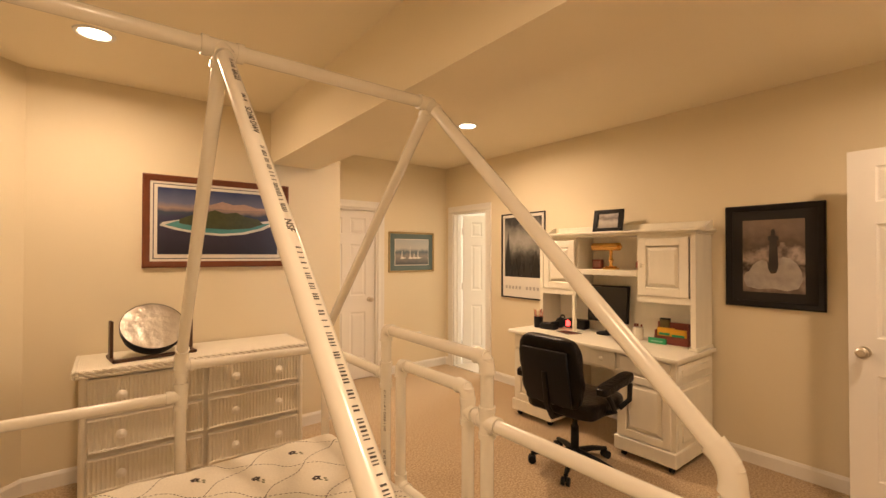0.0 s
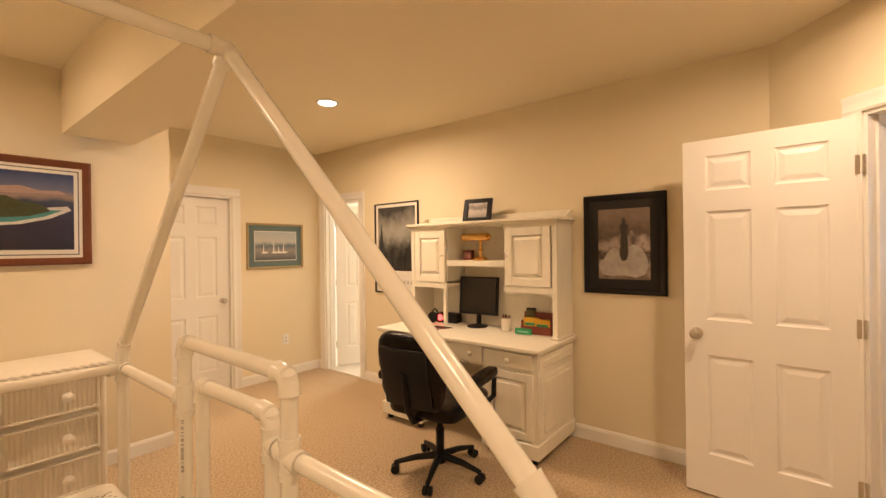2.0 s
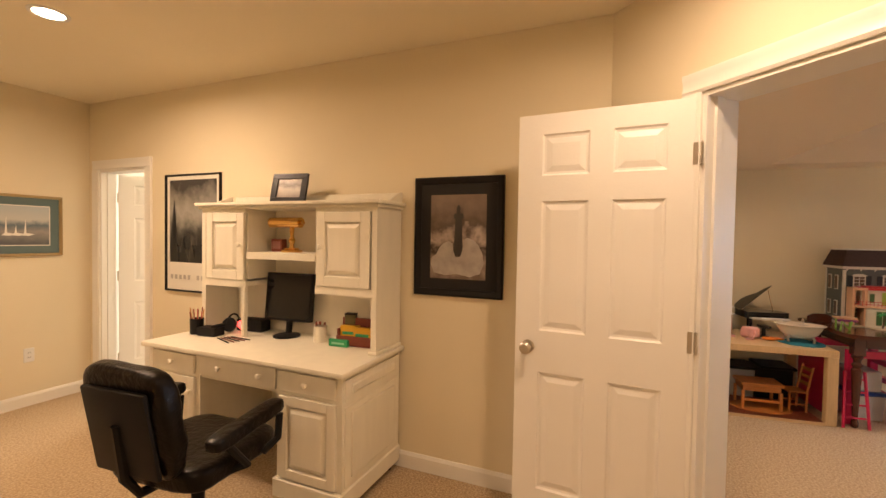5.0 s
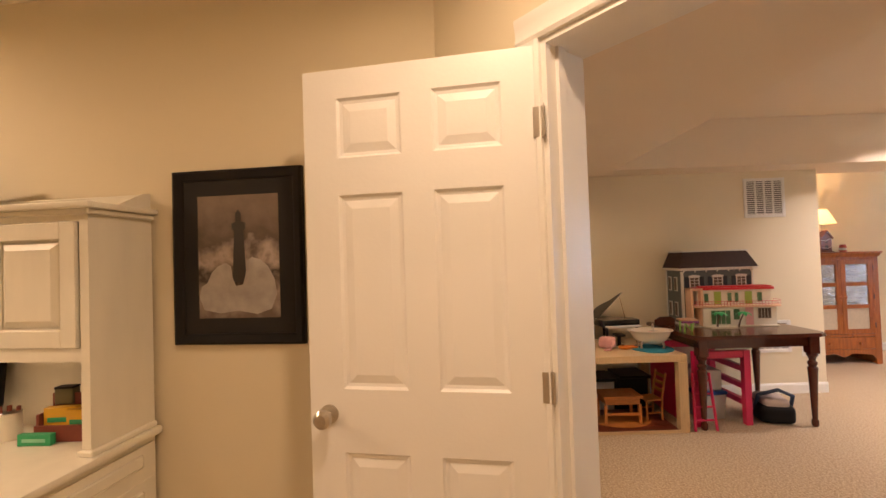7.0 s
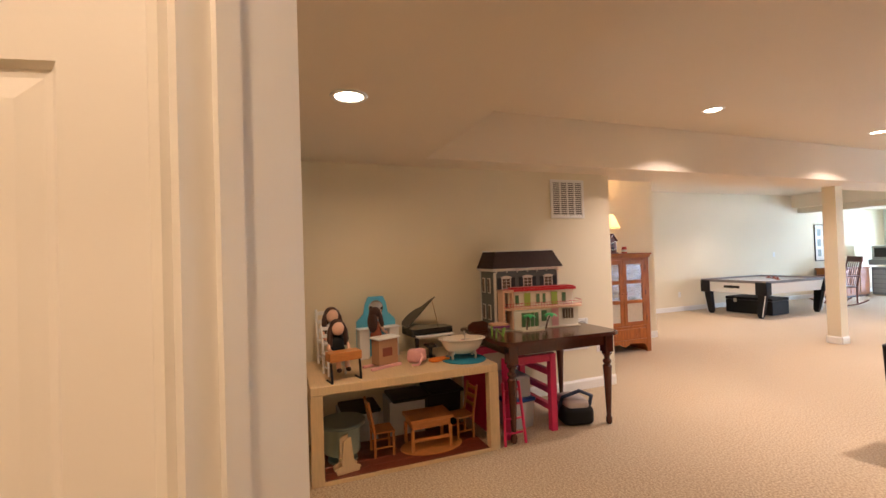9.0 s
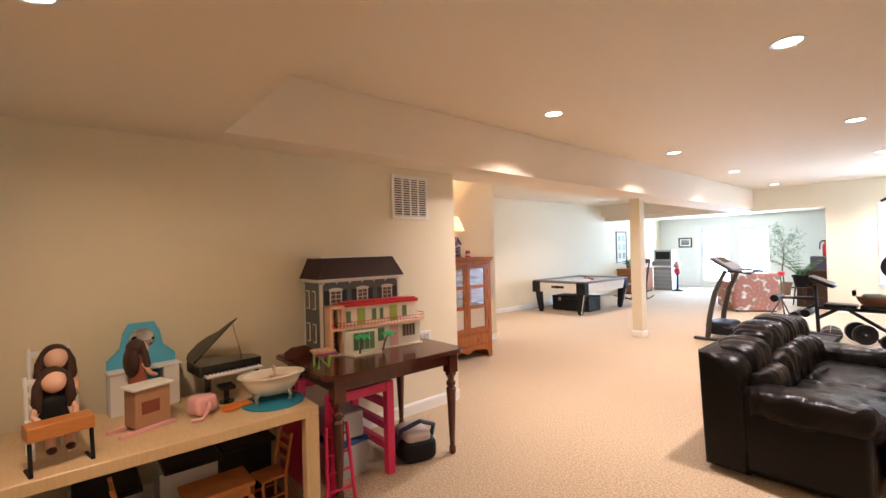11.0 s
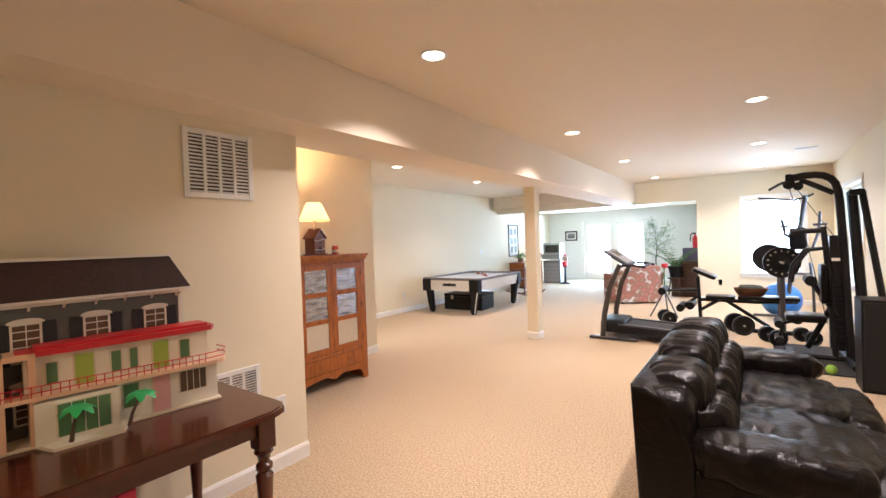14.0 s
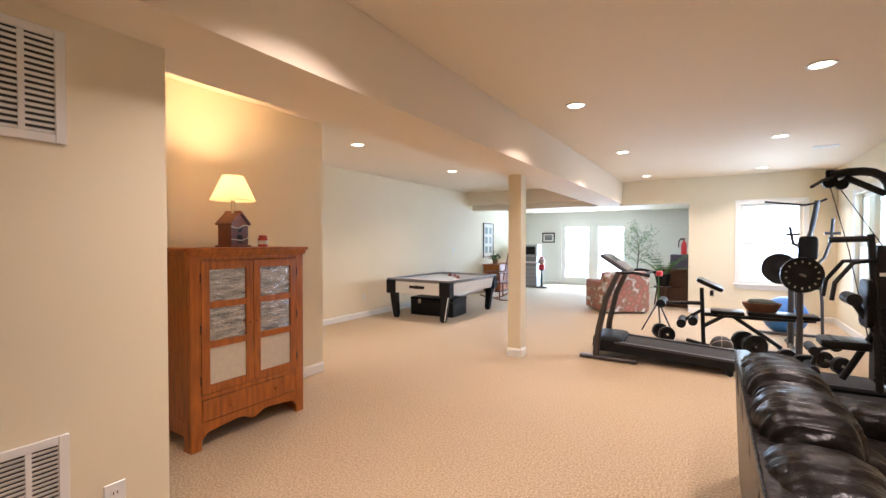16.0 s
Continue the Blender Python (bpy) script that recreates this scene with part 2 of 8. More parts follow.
# ---- structure: bedroom ----
DOORWALL = ROOM @ pose(0, -1.11, 0, 0, 0, -135)
structure("wall_bedroom_desk_side", Builder().wall((0, 3.45), (0, -1.11), 0, HIGH, -0.12, [(0.27, 0.90, 0, 2.0)]), WALL, "cream painted wall behind the white desk", "wall", ROOM)
structure("wall_bedroom_alcove", Builder().wall((0, 3.33), (-2.0, 3.33), 0, HIGH, 0.12, [(1.05, 1.81, 0, 2.0)]), WALL, "cream painted alcove wall with a closed white door", "wall", ROOM)
structure("wall_bedroom_dresser_side", Builder().box(-4.0, -1.94, 2.42, 3.45, 0, HIGH), WALL, "cream painted wall behind the wicker dresser", "wall", ROOM)
structure("wall_bedroom_corner", Builder().wall((-4.0, 2.42), (-5.2, 1.22), 0, HIGH, 0.12), WALL, "plain cream painted wall", "wall", ROOM)
structure("wall_bedroom_far_side", Builder().wall((-5.2, 1.25), (-5.2, -2.7), 0, HIGH, -0.12), WALL, "plain cream painted wall", "wall", ROOM)
structure("wall_bedroom_back", Builder().wall((-5.3, -2.61), (-1.5, -2.61), 0, HIGH, 0.12), WALL, "plain cream painted wall", "wall", ROOM)
structure("wall_doorway", Builder().wall((-3.3, 0), (2.12, 0), 0, HIGH, -0.19, [(3.81, 4.59, 0, 2.06)]), WALL, "cream painted diagonal wall with the open doorway", "wall", DOORWALL)
structure("ceiling_bedroom", Builder().box(-5.4, 0.15, -1.0, 3.5, HIGH, HIGH + 0.12), CEIL_BED, "cream painted bedroom ceiling", "ceiling", ROOM)
structure("ceiling_bedroom_back", Builder().prism([(-5.4, -2.8), (-1.62, -2.8), (0.15, -1.03), (0.15, -1.0), (-5.4, -1.0)], HIGH, HIGH + 0.12), CEIL_BED, "cream painted bedroom ceiling", "ceiling", ROOM)
structure("beam_bedroom", Builder().box(-2.55, -2.16, -2.6, 2.42, 2.2, HIGH), CEIL_BED, "boxed-in cream ceiling beam across the bedroom", "beam", ROOM)
# bathroom beyond
structure("wall_bathroom", Builder().wall((1.9, 4.3), (1.9, 1.6), 0, HIGH, -0.1).wall((0.1, 4.3), (1.9, 4.3), 0, HIGH, -0.1).wall((1.9, 1.6), (0.12, 1.6), 0, HIGH, -0.1), TRIM, "white bathroom wall", "wall", ROOM)
structure("floor_bathroom", Builder().box(0.0, 1.9, 1.6, 4.3, 0.0, 0.012), TILE, "white bathroom floor tile", "floor", ROOM)
structure("ceiling_bathroom", Builder().box(0.12, 2.0, 1.5, 4.4, HIGH, HIGH + 0.1), CEIL, "white bathroom ceiling", "ceiling", ROOM)

# ---- structure: large room ----
structure("wall_play_side", Builder().box(7.26, 8.6, -3.76, 2.0, 0, HIGH), WALL, "beige painted wall with two white air grilles", "wall")
structure("wall_alcove_back", Builder().box(8.85, 10.7, -6.05, -3.7, 0, HIGH).box(8.6, 8.85, -3.76, -3.5, 0, HIGH), WALL, "beige painted alcove wall lit by the table lamp", "wall")
structure("wall_hockey_side", Builder().box(10.7, 10.85, -16.8, -6.05, 0, HIGH), WALL, "pale cream wall beside the air hockey table", "wall")
structure("wall_french_door", Builder().wall((10.7, -16.7), (5.6, -16.7), 0, HIGH, -0.15, [(1.22, 3.2, 0, 1.97)]), WALL_DAYLIT, "wall with bright french doors, its colour paled for daylight", "wall")
structure("wall_plant_side", Builder().box(5.6, 5.74, -16.7, -12.64, 0, HIGH), WALL_DAYLIT, "wall beside the potted plants, its colour paled for daylight", "wall")
structure("wall_window_end", Builder().wall((5.74, -12.5), (3.43, -12.5), 0, HIGH, -0.15, [(0.82, 1.72, 0.61, 2.07)]).box(5.74, 7.0, -12.65, -12.5, 2.13, HIGH), WALL, "beige painted end wall with a bright window", "wall")
structure("wall_gym_side", Builder().wall((3.58, -12.6), (3.58, -0.8), 0, HIGH, -0.15, [(1.2, 2.7, 0.61, 2.07)]), WALL, "beige painted long wall behind the gym equipment", "wall")
structure("ceiling_large_room", Builder().box(3.4, 7.05, -12.65, -1.65, HIGH, HIGH + 0.12), CEIL, "beige painted ceiling with recessed lights", "ceiling")
structure("ceiling_hockey", Builder().box(7.05, 10.8, -13.2, -3.5, HIGH + 0.002, HIGH + 0.12), CEIL, "pale painted ceiling over the air hockey table", "ceiling")
structure("ceiling_low", Builder().prism([(7.3, -1.65), (3.45, -1.65), (3.45, -1.19), (7.3, 1.87)], LOW, HIGH + 0.1), CEIL, "lowered beige ceiling over the play corner", "ceiling")
structure("ceiling_far", Builder().box(5.6, 10.8, -16.85, -12.66, 2.3, HIGH + 0.1), CEIL, "white painted low ceiling at the french doors", "ceiling")
structure("beam_long", Builder().box(6.95, 7.52, -13.2, -1.652, LOW, HIGH - 0.002), CEIL, "long boxed-in beige ceiling beam", "beam")
structure("beam_cross", Builder().box(7.52, 10.7, -13.25, -12.88, LOW, HIGH - 0.002), CEIL, "boxed-in cross beam", "beam")
bd = Builder().box(7.27, 7.43, -7.83, -7.67, 0, LOW)
structure("pillar", bd, WALL, "square cream painted pillar under the long beam", "pillar")

BOARD = 0.10


def baseboard(a, b, m=None, side=1):
    """A board with a moulded top along a to b; it stands to the left of the way."""
    a, b = Vector((*a, 0)), Vector((*b, 0))
    ang = math.atan2(b.y - a.y, b.x - a.x)
    mm = (m or Matrix.Identity(4)) @ Matrix.Translation(a) @ Matrix.Rotation(ang, 4, "Z")
    prof = [(0, 0.0), (0.015 * side, 0.0), (0.015 * side, BOARD - 0.02), (0.011 * side, BOARD - 0.01), (0.006 * side, BOARD), (0, BOARD)]
    return solid("baseboard", Builder().prism(prof, 0, (b - a).length, "x"), TRIM, "white moulded baseboard", "baseboard", mm, "structure", smooth=20)


for a, b in (((0, 2.49), (0, -1.11)), ((0, 3.33), (0, 3.24)), ((-1.0, 3.33), (0, 3.33)), ((-1.94, 2.42), (-4.0, 2.42)), ((-1.94, 3.33), (-1.94, 2.42)), ((-4.0, 2.42), (-5.2, 1.22))):
    side = -1 if a[0] == b[0] == 0 or a == (-1.0, 3.33) else 1
    if a == (-1.94, 2.42):
        side = 1
    baseboard(a, b, ROOM, side)
baseboard((0, 0), (0.43, 0), DOORWALL, -1)
for a, b, side in (((7.26, 1.2), (7.26, -3.76), -1), ((7.26, -3.76), (8.85, -3.76), -1), ((8.85, -3.76), (8.85, -6.05), -1), ((8.85, -6.05), (10.7, -6.05), -1), ((10.7, -6.05), (10.7, -16.7), -1),
                   ((10.7, -16.7), (9.56, -16.7), -1), ((7.42, -16.7), (5.74, -16.7), -1), ((5.74, -12.5), (3.58, -12.5), -1), ((3.58, -12.5), (3.58, -0.9), -1),
                   ((7.43, -7.67), (7.43, -7.83), -1), ((7.43, -7.83), (7.27, -7.83), -1), ((7.27, -7.83), (7.27, -7.67), -1), ((7.27, -7.67), (7.43, -7.67), -1)):
    if a[0] in (7.43, 7.27) and a[1] > -8 and a[1] < -7:
        side = 1
    baseboard(a, b, None, side)


# ---- doors ----
def door_leaf(m, width, height, label, hinge_left=True, knob=True, tint=None, name="door_leaf"):
    """A six-panel door; it stands on its hinge edge at x = 0 and reaches to x = width; thickness along y around 0."""
    top = thing("door", label, "door", m)
    t = 0.035
    b = Builder()
    st, mid = 0.115, 0.10
    pw = (width - 2 * st - mid) / 2
    rows = [(0.23, 0.80), (1.0, 1.62), (1.74, 1.935)]
    k = height / 2.03
    rows = [(lo * k, hi * k) for lo, hi in rows]
    xs = [st, st + pw, st + pw + mid, width - st]
    b.box(0, st, -t / 2, t / 2, 0, height).box(width - st, width, -t / 2, t / 2, 0, height).box(xs[1], xs[2], -t / 2, t / 2, 0, height)
    zs = [0] + [z for r in rows for z in r] + [height]
    for i in range(0, len(zs), 2):
        b.box(xs[0], xs[1], -t / 2, t / 2, zs[i], zs[i + 1]).box(xs[2], xs[3], -t / 2, t / 2, zs[i], zs[i + 1])
    part("leaf", b, tint or DOORP, top, smooth=20)
    for lo, hi in rows:
        for x0, x1 in ((xs[0], xs[1]), (xs[2], xs[3])):
            p = Builder()
            for s in (-1, 1):
                # slope down into the panel, then the raised field
                o, i1, i2 = 0.0, 0.018, 0.045
                rect = lambda d, y: [p.bm.verts.new((x, y * s, z)) for x, z in ((x0 + d, lo + d), (x1 - d, lo + d), (x1 - d, hi - d), (x0 + d, hi - d))]
                rings = [rect(o, t / 2), rect(0.008, t / 2 - 0.008), rect(i1, t / 2 - 0.010), rect(i2, t / 2 - 0.003)]
                for r0, r1 in zip(rings, rings[1:]):
                    for q in range(4):
                        p.bm.faces.new((r0[q], r0[(q + 1) % 4], r1[(q + 1) % 4], r1[q]))
                p.bm.faces.new(rings[-1])
            part("panel", p, tint or DOORP, top, smooth=5)
    if knob:
        kx, kz = width - 0.065, 0.92
        b = Builder()
        for s in (-1, 1):
            b.lathe((kx, 0, kz), [(0.031, 0.0175), (0.031, 0.024), (0.012, 0.028), (0.011, 0.045), (0.022, 0.052), (0.029, 0.064), (0.028, 0.078), (0.018, 0.086), (0.0, 0.087)], 20, Matrix.Rotation(radians(-90 * s), 4, "X"))
        part("doorknob", b, STEEL, top, "round brushed nickel doorknob")
    return top


def hinge(parent, m, z):
    b = Builder().cyl((0, 0, z - 0.045), (0, 0, z + 0.045), 0.007).box(-0.03, 0, -0.001, 0.003, z - 0.045, z + 0.045).box(0.0, 0.003, -0.03, 0.001, z - 0.045, z + 0.045)
    ob = part("hinge", b, STEEL, parent, "brushed steel hinge")
    ob.matrix_local = m
    return ob


def casing(m, x0, x1, h, label, w=0.085, proud=0.02, name="door_frame", depth=0.12, sides=(0,), jamb=True):
    """Moulded casing round an opening x0 to x1, on the faces y = 0 (towards -y) and y = depth."""
    top = tagged(thing(name, label, "door frame", m), kind="structure")
    prof = [(0.0, 0.012), (0.012, 0.018), (0.03, 0.014), (0.055, 0.016), (0.07, proud), (w, proud)]
    for face in sides:
        s = -1 if face == 0 else 1
        y0 = 0 if face == 0 else depth
        out = [(0.0, 0.0)] + prof + [(w, 0.0)]
        b = Builder()
        b.prism([(x0 - p, y0 + s * q) for p, q in out], 0, h, "z")
        b.prism([(x1 + p, y0 + s * q) for p, q in out], 0, h, "z")
        b.prism([(y0 + s * q, h + p) for p, q in out], x0 - w, x1 + w, "x")
        part("casing", b, TRIM, top, smooth=25)
    if jamb:
        b = Builder().box(x0 - 0.001, x0 + 0.018, 0, depth, 0, h).box(x1 - 0.018, x1 + 0.001, 0, depth, 0, h).box(x0 + 0.018, x1 - 0.018, 0, depth, h - 0.018, h)
        b.box(x0 + 0.018, x0 + 0.03, 0.045, 0.08, 0, h - 0.018).box(x1 - 0.03, x1 - 0.018, 0.045, 0.08, 0, h - 0.018)
        part("jamb", b, TRIM, top)
    return top


# the open bedroom door: hinged at the doorway's near jamb, swung back along the desk wall
casing(DOORWALL, 0.51, 1.29, 2.06, "white moulded frame of the open doorway", depth=0.19, sides=(0, 1))
leaf_m = ROOM @ pose(-0.345, -1.465, 0.012, 0, 0, 86)
bedroom_door = door_leaf(leaf_m, 0.76, 2.03, "white six-panel door standing open beside the black-framed picture")
for z in (0.25, 1.02, 1.80):
    hinge(bedroom_door, pose(-0.006, 0.022, 0, 0, 0, 180), z)
# closet door in the alcove
cm = ROOM @ pose(-1.81, 3.33, 0)
casing(cm, 0.0, 0.76, 2.0, "white moulded frame of the closed alcove door", depth=0.12, sides=(0,))
door_leaf(ROOM @ pose(-1.795, 3.395, 0.01), 0.73, 1.97, "closed white six-panel door in the alcove")
# bathroom door
bm_ = ROOM @ pose(0, 3.18, 0, 0, 0, -90)
casing(bm_, 0.0, 0.63, 2.0, "white moulded frame of the bathroom doorway", depth=0.12, sides=(0,))
bath = door_leaf(ROOM @ pose(0.135, 3.145, 0.02, 0, 0, -28), 0.62, 1.96, "white six-panel bathroom door standing half open", knob=False)
for z in (0.25, 1.02, 1.75):
    hinge(bath, pose(-0.004, 0.02, 0, 0, 0, 180), z)


# ---- recessed lights ----
def downlight(x, y, z, watts, m=None, spread=0, colour=None):
    mm = (m or Matrix.Identity(4)) @ pose(x, y, z)
    top = thing("ceiling_light", "round recessed ceiling light, lit, with a white trim ring", "ceiling light", mm, "recessed ceiling lights")
    b = Builder().lathe((0, 0, 0), [(0.068, -0.003), (0.072, -0.007), (0.088, -0.006), (0.092, 0.0), (0.068, 0.0)], 28)
    part("trim_ring", b, WHITEPL, top)
    part("lamp_lens", Builder().lathe((0, 0, 0), [(0.0, -0.004), (0.068, -0.003)], 24), GLOW, top, "glowing warm white lens")
    colour = colour or ((1.0, 0.69, 0.45) if m is not None else (1.0, 0.83, 0.78))
    area("downlight", mm @ pose(0, 0, -0.02), 0.13, 0.13, watts, colour, "DISK", spread or (172 if m is not None else 121))


W = 29
for x, y in ((4.75, -4.17), (6.39, -4.18), (4.72, -6.79), (6.41, -6.81), (4.69, -9.2), (6.41, -9.22), (4.66, -11.75), (6.41, -11.8), (9.2, -6.96), (9.25, -9.4)):
    downlight(x, y, HIGH, W * 0.92 if y > -5 else W * 0.86)
downlight(5.77, -0.86, LOW, W * 0.52, None, 166, (1.0, 0.70, 0.46))
downlight(-1.07, 1.67, HIGH, W * 1.12, ROOM)
downlight(-3.66, 1.65, HIGH, W * 0.6, ROOM)
downlight(-1.07, -1.3, HIGH, W * 0.62, ROOM)
downlight(-3.66, -1.3, HIGH, W * 0.8, ROOM)
area("bathroom_light", ROOM @ pose(1.0, 2.9, 2.5), 0.4, 0.4, 52, (1, 0.86, 0.68))


# ---- windows ----
SKYCARD = material("overcast_glare", (0.92, 0.97, 1.0), 1.0, emit=1.9)


def window(m, w, h, label, cross=True, name="window_1"):
    """Sash window in an opening w wide and h high; x along the wall, y into the room, z up from the sill."""
    top = tagged(thing(name, label, "window", m), kind="structure")
    c = 0.075
    b = Builder().box(-c, 0, 0, 0.018, -c, h + c, 0.004).box(w, w + c, 0, 0.018, -c, h + c, 0.004).box(0, w, 0, 0.018, h, h + c, 0.004)
    part("window_frame", b, TRIM, top)
    part("window_sill", Builder().box(-c - 0.02, w + c + 0.02, 0, 0.05, -0.03, 0.0, 0.006).box(-c, w + c, 0, 0.016, -0.1, -0.03, 0.004), TRIM, top)
    for z0, z1, y in ((0.0, h / 2 + 0.02, -0.05), (h / 2 - 0.02, h, -0.08)):
        s = 0.045
        b = Builder().box(0, s, y - 0.03, y, z0, z1).box(w - s, w, y - 0.03, y, z0, z1).box(s, w - s, y - 0.03, y, z0, z0 + s).box(s, w - s, y - 0.03, y, z1 - s, z1)
        sash = part("sash", b, TRIM, top)
        pane = part("pane", Builder().box(s, w - s, y - 0.018, y - 0.014, z0 + s, z1 - s), GLASS, sash)
        pane.visible_shadow = False
    return top


window(pose(4.02, -12.5, 0.61), 0.90, 1.46, "bright white-framed sash window behind the gym equipment")
window(pose(3.58, -9.9, 0.61, 0, 0, -90), 1.5, 1.46, "bright white-framed sash window in the long wall", name="window_2")
# glare of the overcast sky beyond the glass
for mm, w, h in ((pose(4.47, -13.3, 1.4, 90, 0, 0), 2.2, 2.4), (pose(2.9, -10.6, 1.4, 90, 0, 90), 2.6, 2.4), (pose(8.5, -17.6, 1.2, 90, 0, 0), 3.6, 3.0)):
    solid("backdrop", Builder().box(-w / 2, w / 2, -h / 2, h / 2, -0.01, 0), SKYCARD, "bright overcast sky outside", "sky", mm, "structure")


# ---- pictures ----
def banded(name, stops, scale=6.0, wobble=0.05, rough=0.25, fine=0.0, axis="Z"):
    """A printed picture: colour bands up the sheet, their edges ruffled by noise. stops: (height in metres, colour)."""
    mat = bpy.data.materials.new(name)
    mat.use_nodes = True
    nt = mat.node_tree
    b = nt.nodes["Principled BSDF"]
    b.inputs["Roughness"].default_value = rough
    tc, sep = nt.nodes.new("ShaderNodeTexCoord"), nt.nodes.new("ShaderNodeSeparateXYZ")
    nt.links.new(tc.outputs["Object"], sep.inputs[0])
    n = nt.nodes.new("ShaderNodeTexNoise")
    n.inputs["Scale"].default_value, n.inputs["Detail"].default_value = scale, 5
    nt.links.new(tc.outputs["Object"], n.inputs["Vector"])
    ma = nt.nodes.new("ShaderNodeMath")
    ma.operation = "MULTIPLY_ADD"
    ma.inputs[1].default_value = wobble * 2
    nt.links.new(n.outputs["Fac"], ma.inputs[0])
    nt.links.new(sep.outputs[axis], ma.inputs[2])
    lo, hi = stops[0][0], stops[-1][0]
    mr = nt.nodes.new("ShaderNodeMapRange")
    mr.inputs[1].default_value, mr.inputs[2].default_value = lo + wobble, hi + wobble
    nt.links.new(ma.outputs[0], mr.inputs[0])
    ramp = nt.nodes.new("ShaderNodeValToRGB")
    while len(ramp.color_ramp.elements) < len(stops):
        ramp.color_ramp.elements.new(0.5)
    for e, (z, c) in zip(ramp.color_ramp.elements, stops):
        e.position = (z - lo) / (hi - lo)
        e.color = (*c, 1)
    nt.links.new(mr.outputs[0], ramp.inputs[0])
    nt.links.new(ramp.outputs[0], b.inputs["Base Color"])
    return mat


MATWHITE = material("white_mat_board", (0.72, 0.69, 0.62), 0.8)
CHERRY = material("cherry_wood_frame", (0.16, 0.045, 0.018), 0.3, grain=0.4, grain_scale=20)
GILT = material("dull_gilt_frame", (0.42, 0.31, 0.15), 0.35, 0.5)
DARKMAT = material("charcoal_mat_board", (0.014, 0.013, 0.012), 0.85)
TEALMAT = material("grey_green_mat_board", (0.10, 0.15, 0.15), 0.6)


def picture(m, w, h, frame_w, frame_mat, mats, label, depth=0.022, extra=()):
    """A framed picture: x across, z up, hanging with its back on y = 0 and its face towards -y. mats: (inset, material) from the frame inwards."""
    top = thing("framed_picture", label, "picture", m)
    b = Builder()
    prof = [(0, 0), (0, -depth), (frame_w * 0.25, -depth - 0.006), (frame_w * 0.7, -depth), (frame_w, -depth + 0.008), (frame_w, 0)]
    rings = [[b.bm.verts.new(v) for v in ((d, y, d), (w - d, y, d), (w - d, y, h - d), (d, y, h - d))] for d, y in prof]
    rings.append(rings[0])
    for r0, r1 in zip(rings, rings[1:]):
        for q in range(4):
            b.bm.faces.new((r0[q], r0[(q + 1) % 4], r1[(q + 1) % 4], r1[q]))
    part("frame", b, frame_mat, top)
    y = -depth + 0.012
    for k, (inset, mat) in enumerate(mats):
        if isinstance(inset, (int, float)):
            inset = (inset, inset, inset, inset)
        yy = y - 0.0012 * k
        part("mat_board" if k < len(mats) - 1 else "print", Builder().box(inset[0], w - inset[1], yy - 0.001, yy, inset[2], h - inset[3]), mat, top)
    for name, outline, mat, k in extra:
        part(name, Builder().prism(outline, y - 0.0015 - 0.0012 * k, y - 0.001 - 0.0012 * k, "y"), mat, top)
    return top


def flat(name, colour, rough=0.35, grain=0.3, scale=40):
    return material(name, colour, rough, grain=grain, grain_scale=scale)


# island picture over the dresser
isl = banded("island_photo", [(0.09, (0.015, 0.015, 0.03)), (0.27, (0.03, 0.028, 0.06)), (0.36, (0.045, 0.05, 0.10)), (0.40, (0.05, 0.07, 0.11)), (0.43, (0.30, 0.22, 0.20)), (0.47, (0.12, 0.14, 0.24)), (0.57, (0.03, 0.05, 0.14))], 9, 0.03)
picture(ROOM @ pose(-3.41, 2.42, 1.365), 1.0, 0.66, 0.045, CHERRY, [(0.04, MATWHITE), (0.062, flat("navy_line", (0.02, 0.02, 0.05))), (0.068, MATWHITE), ((0.088, 0.088, 0.095, 0.088), isl)],
        "cherry-framed photograph of a green island in dark sea under clouds",
        extra=(("lagoon", [(0.10, 0.30), (0.2, 0.27), (0.35, 0.245), (0.5, 0.235), (0.66, 0.25), (0.8, 0.29), (0.90, 0.345), (0.88, 0.37), (0.7, 0.345), (0.45, 0.35), (0.22, 0.345), (0.12, 0.325)], flat("surf_white", (0.62, 0.60, 0.56)), 4),
               ("lagoon", [(0.13, 0.305), (0.25, 0.277), (0.37, 0.26), (0.5, 0.252), (0.64, 0.265), (0.77, 0.30), (0.86, 0.345), (0.7, 0.335), (0.45, 0.34), (0.2, 0.335)], flat("lagoon_teal", (0.06, 0.24, 0.25)), 5),
               ("island", [(0.22, 0.32), (0.4, 0.29), (0.55, 0.285), (0.7, 0.30), (0.8, 0.335), (0.76, 0.375), (0.66, 0.39), (0.6, 0.42), (0.52, 0.405), (0.45, 0.43), (0.38, 0.40), (0.3, 0.385), (0.22, 0.35)], flat("island_green", (0.045, 0.055, 0.02), grain=0.6), 6),
               ("cloud", [(0.3, 0.45), (0.36, 0.475), (0.42, 0.465), (0.5, 0.495), (0.58, 0.475), (0.66, 0.485), (0.75, 0.46), (0.84, 0.465), (0.88, 0.445), (0.6, 0.435), (0.4, 0.44)], flat("cloud_pink", (0.36, 0.25, 0.22)), 5)))
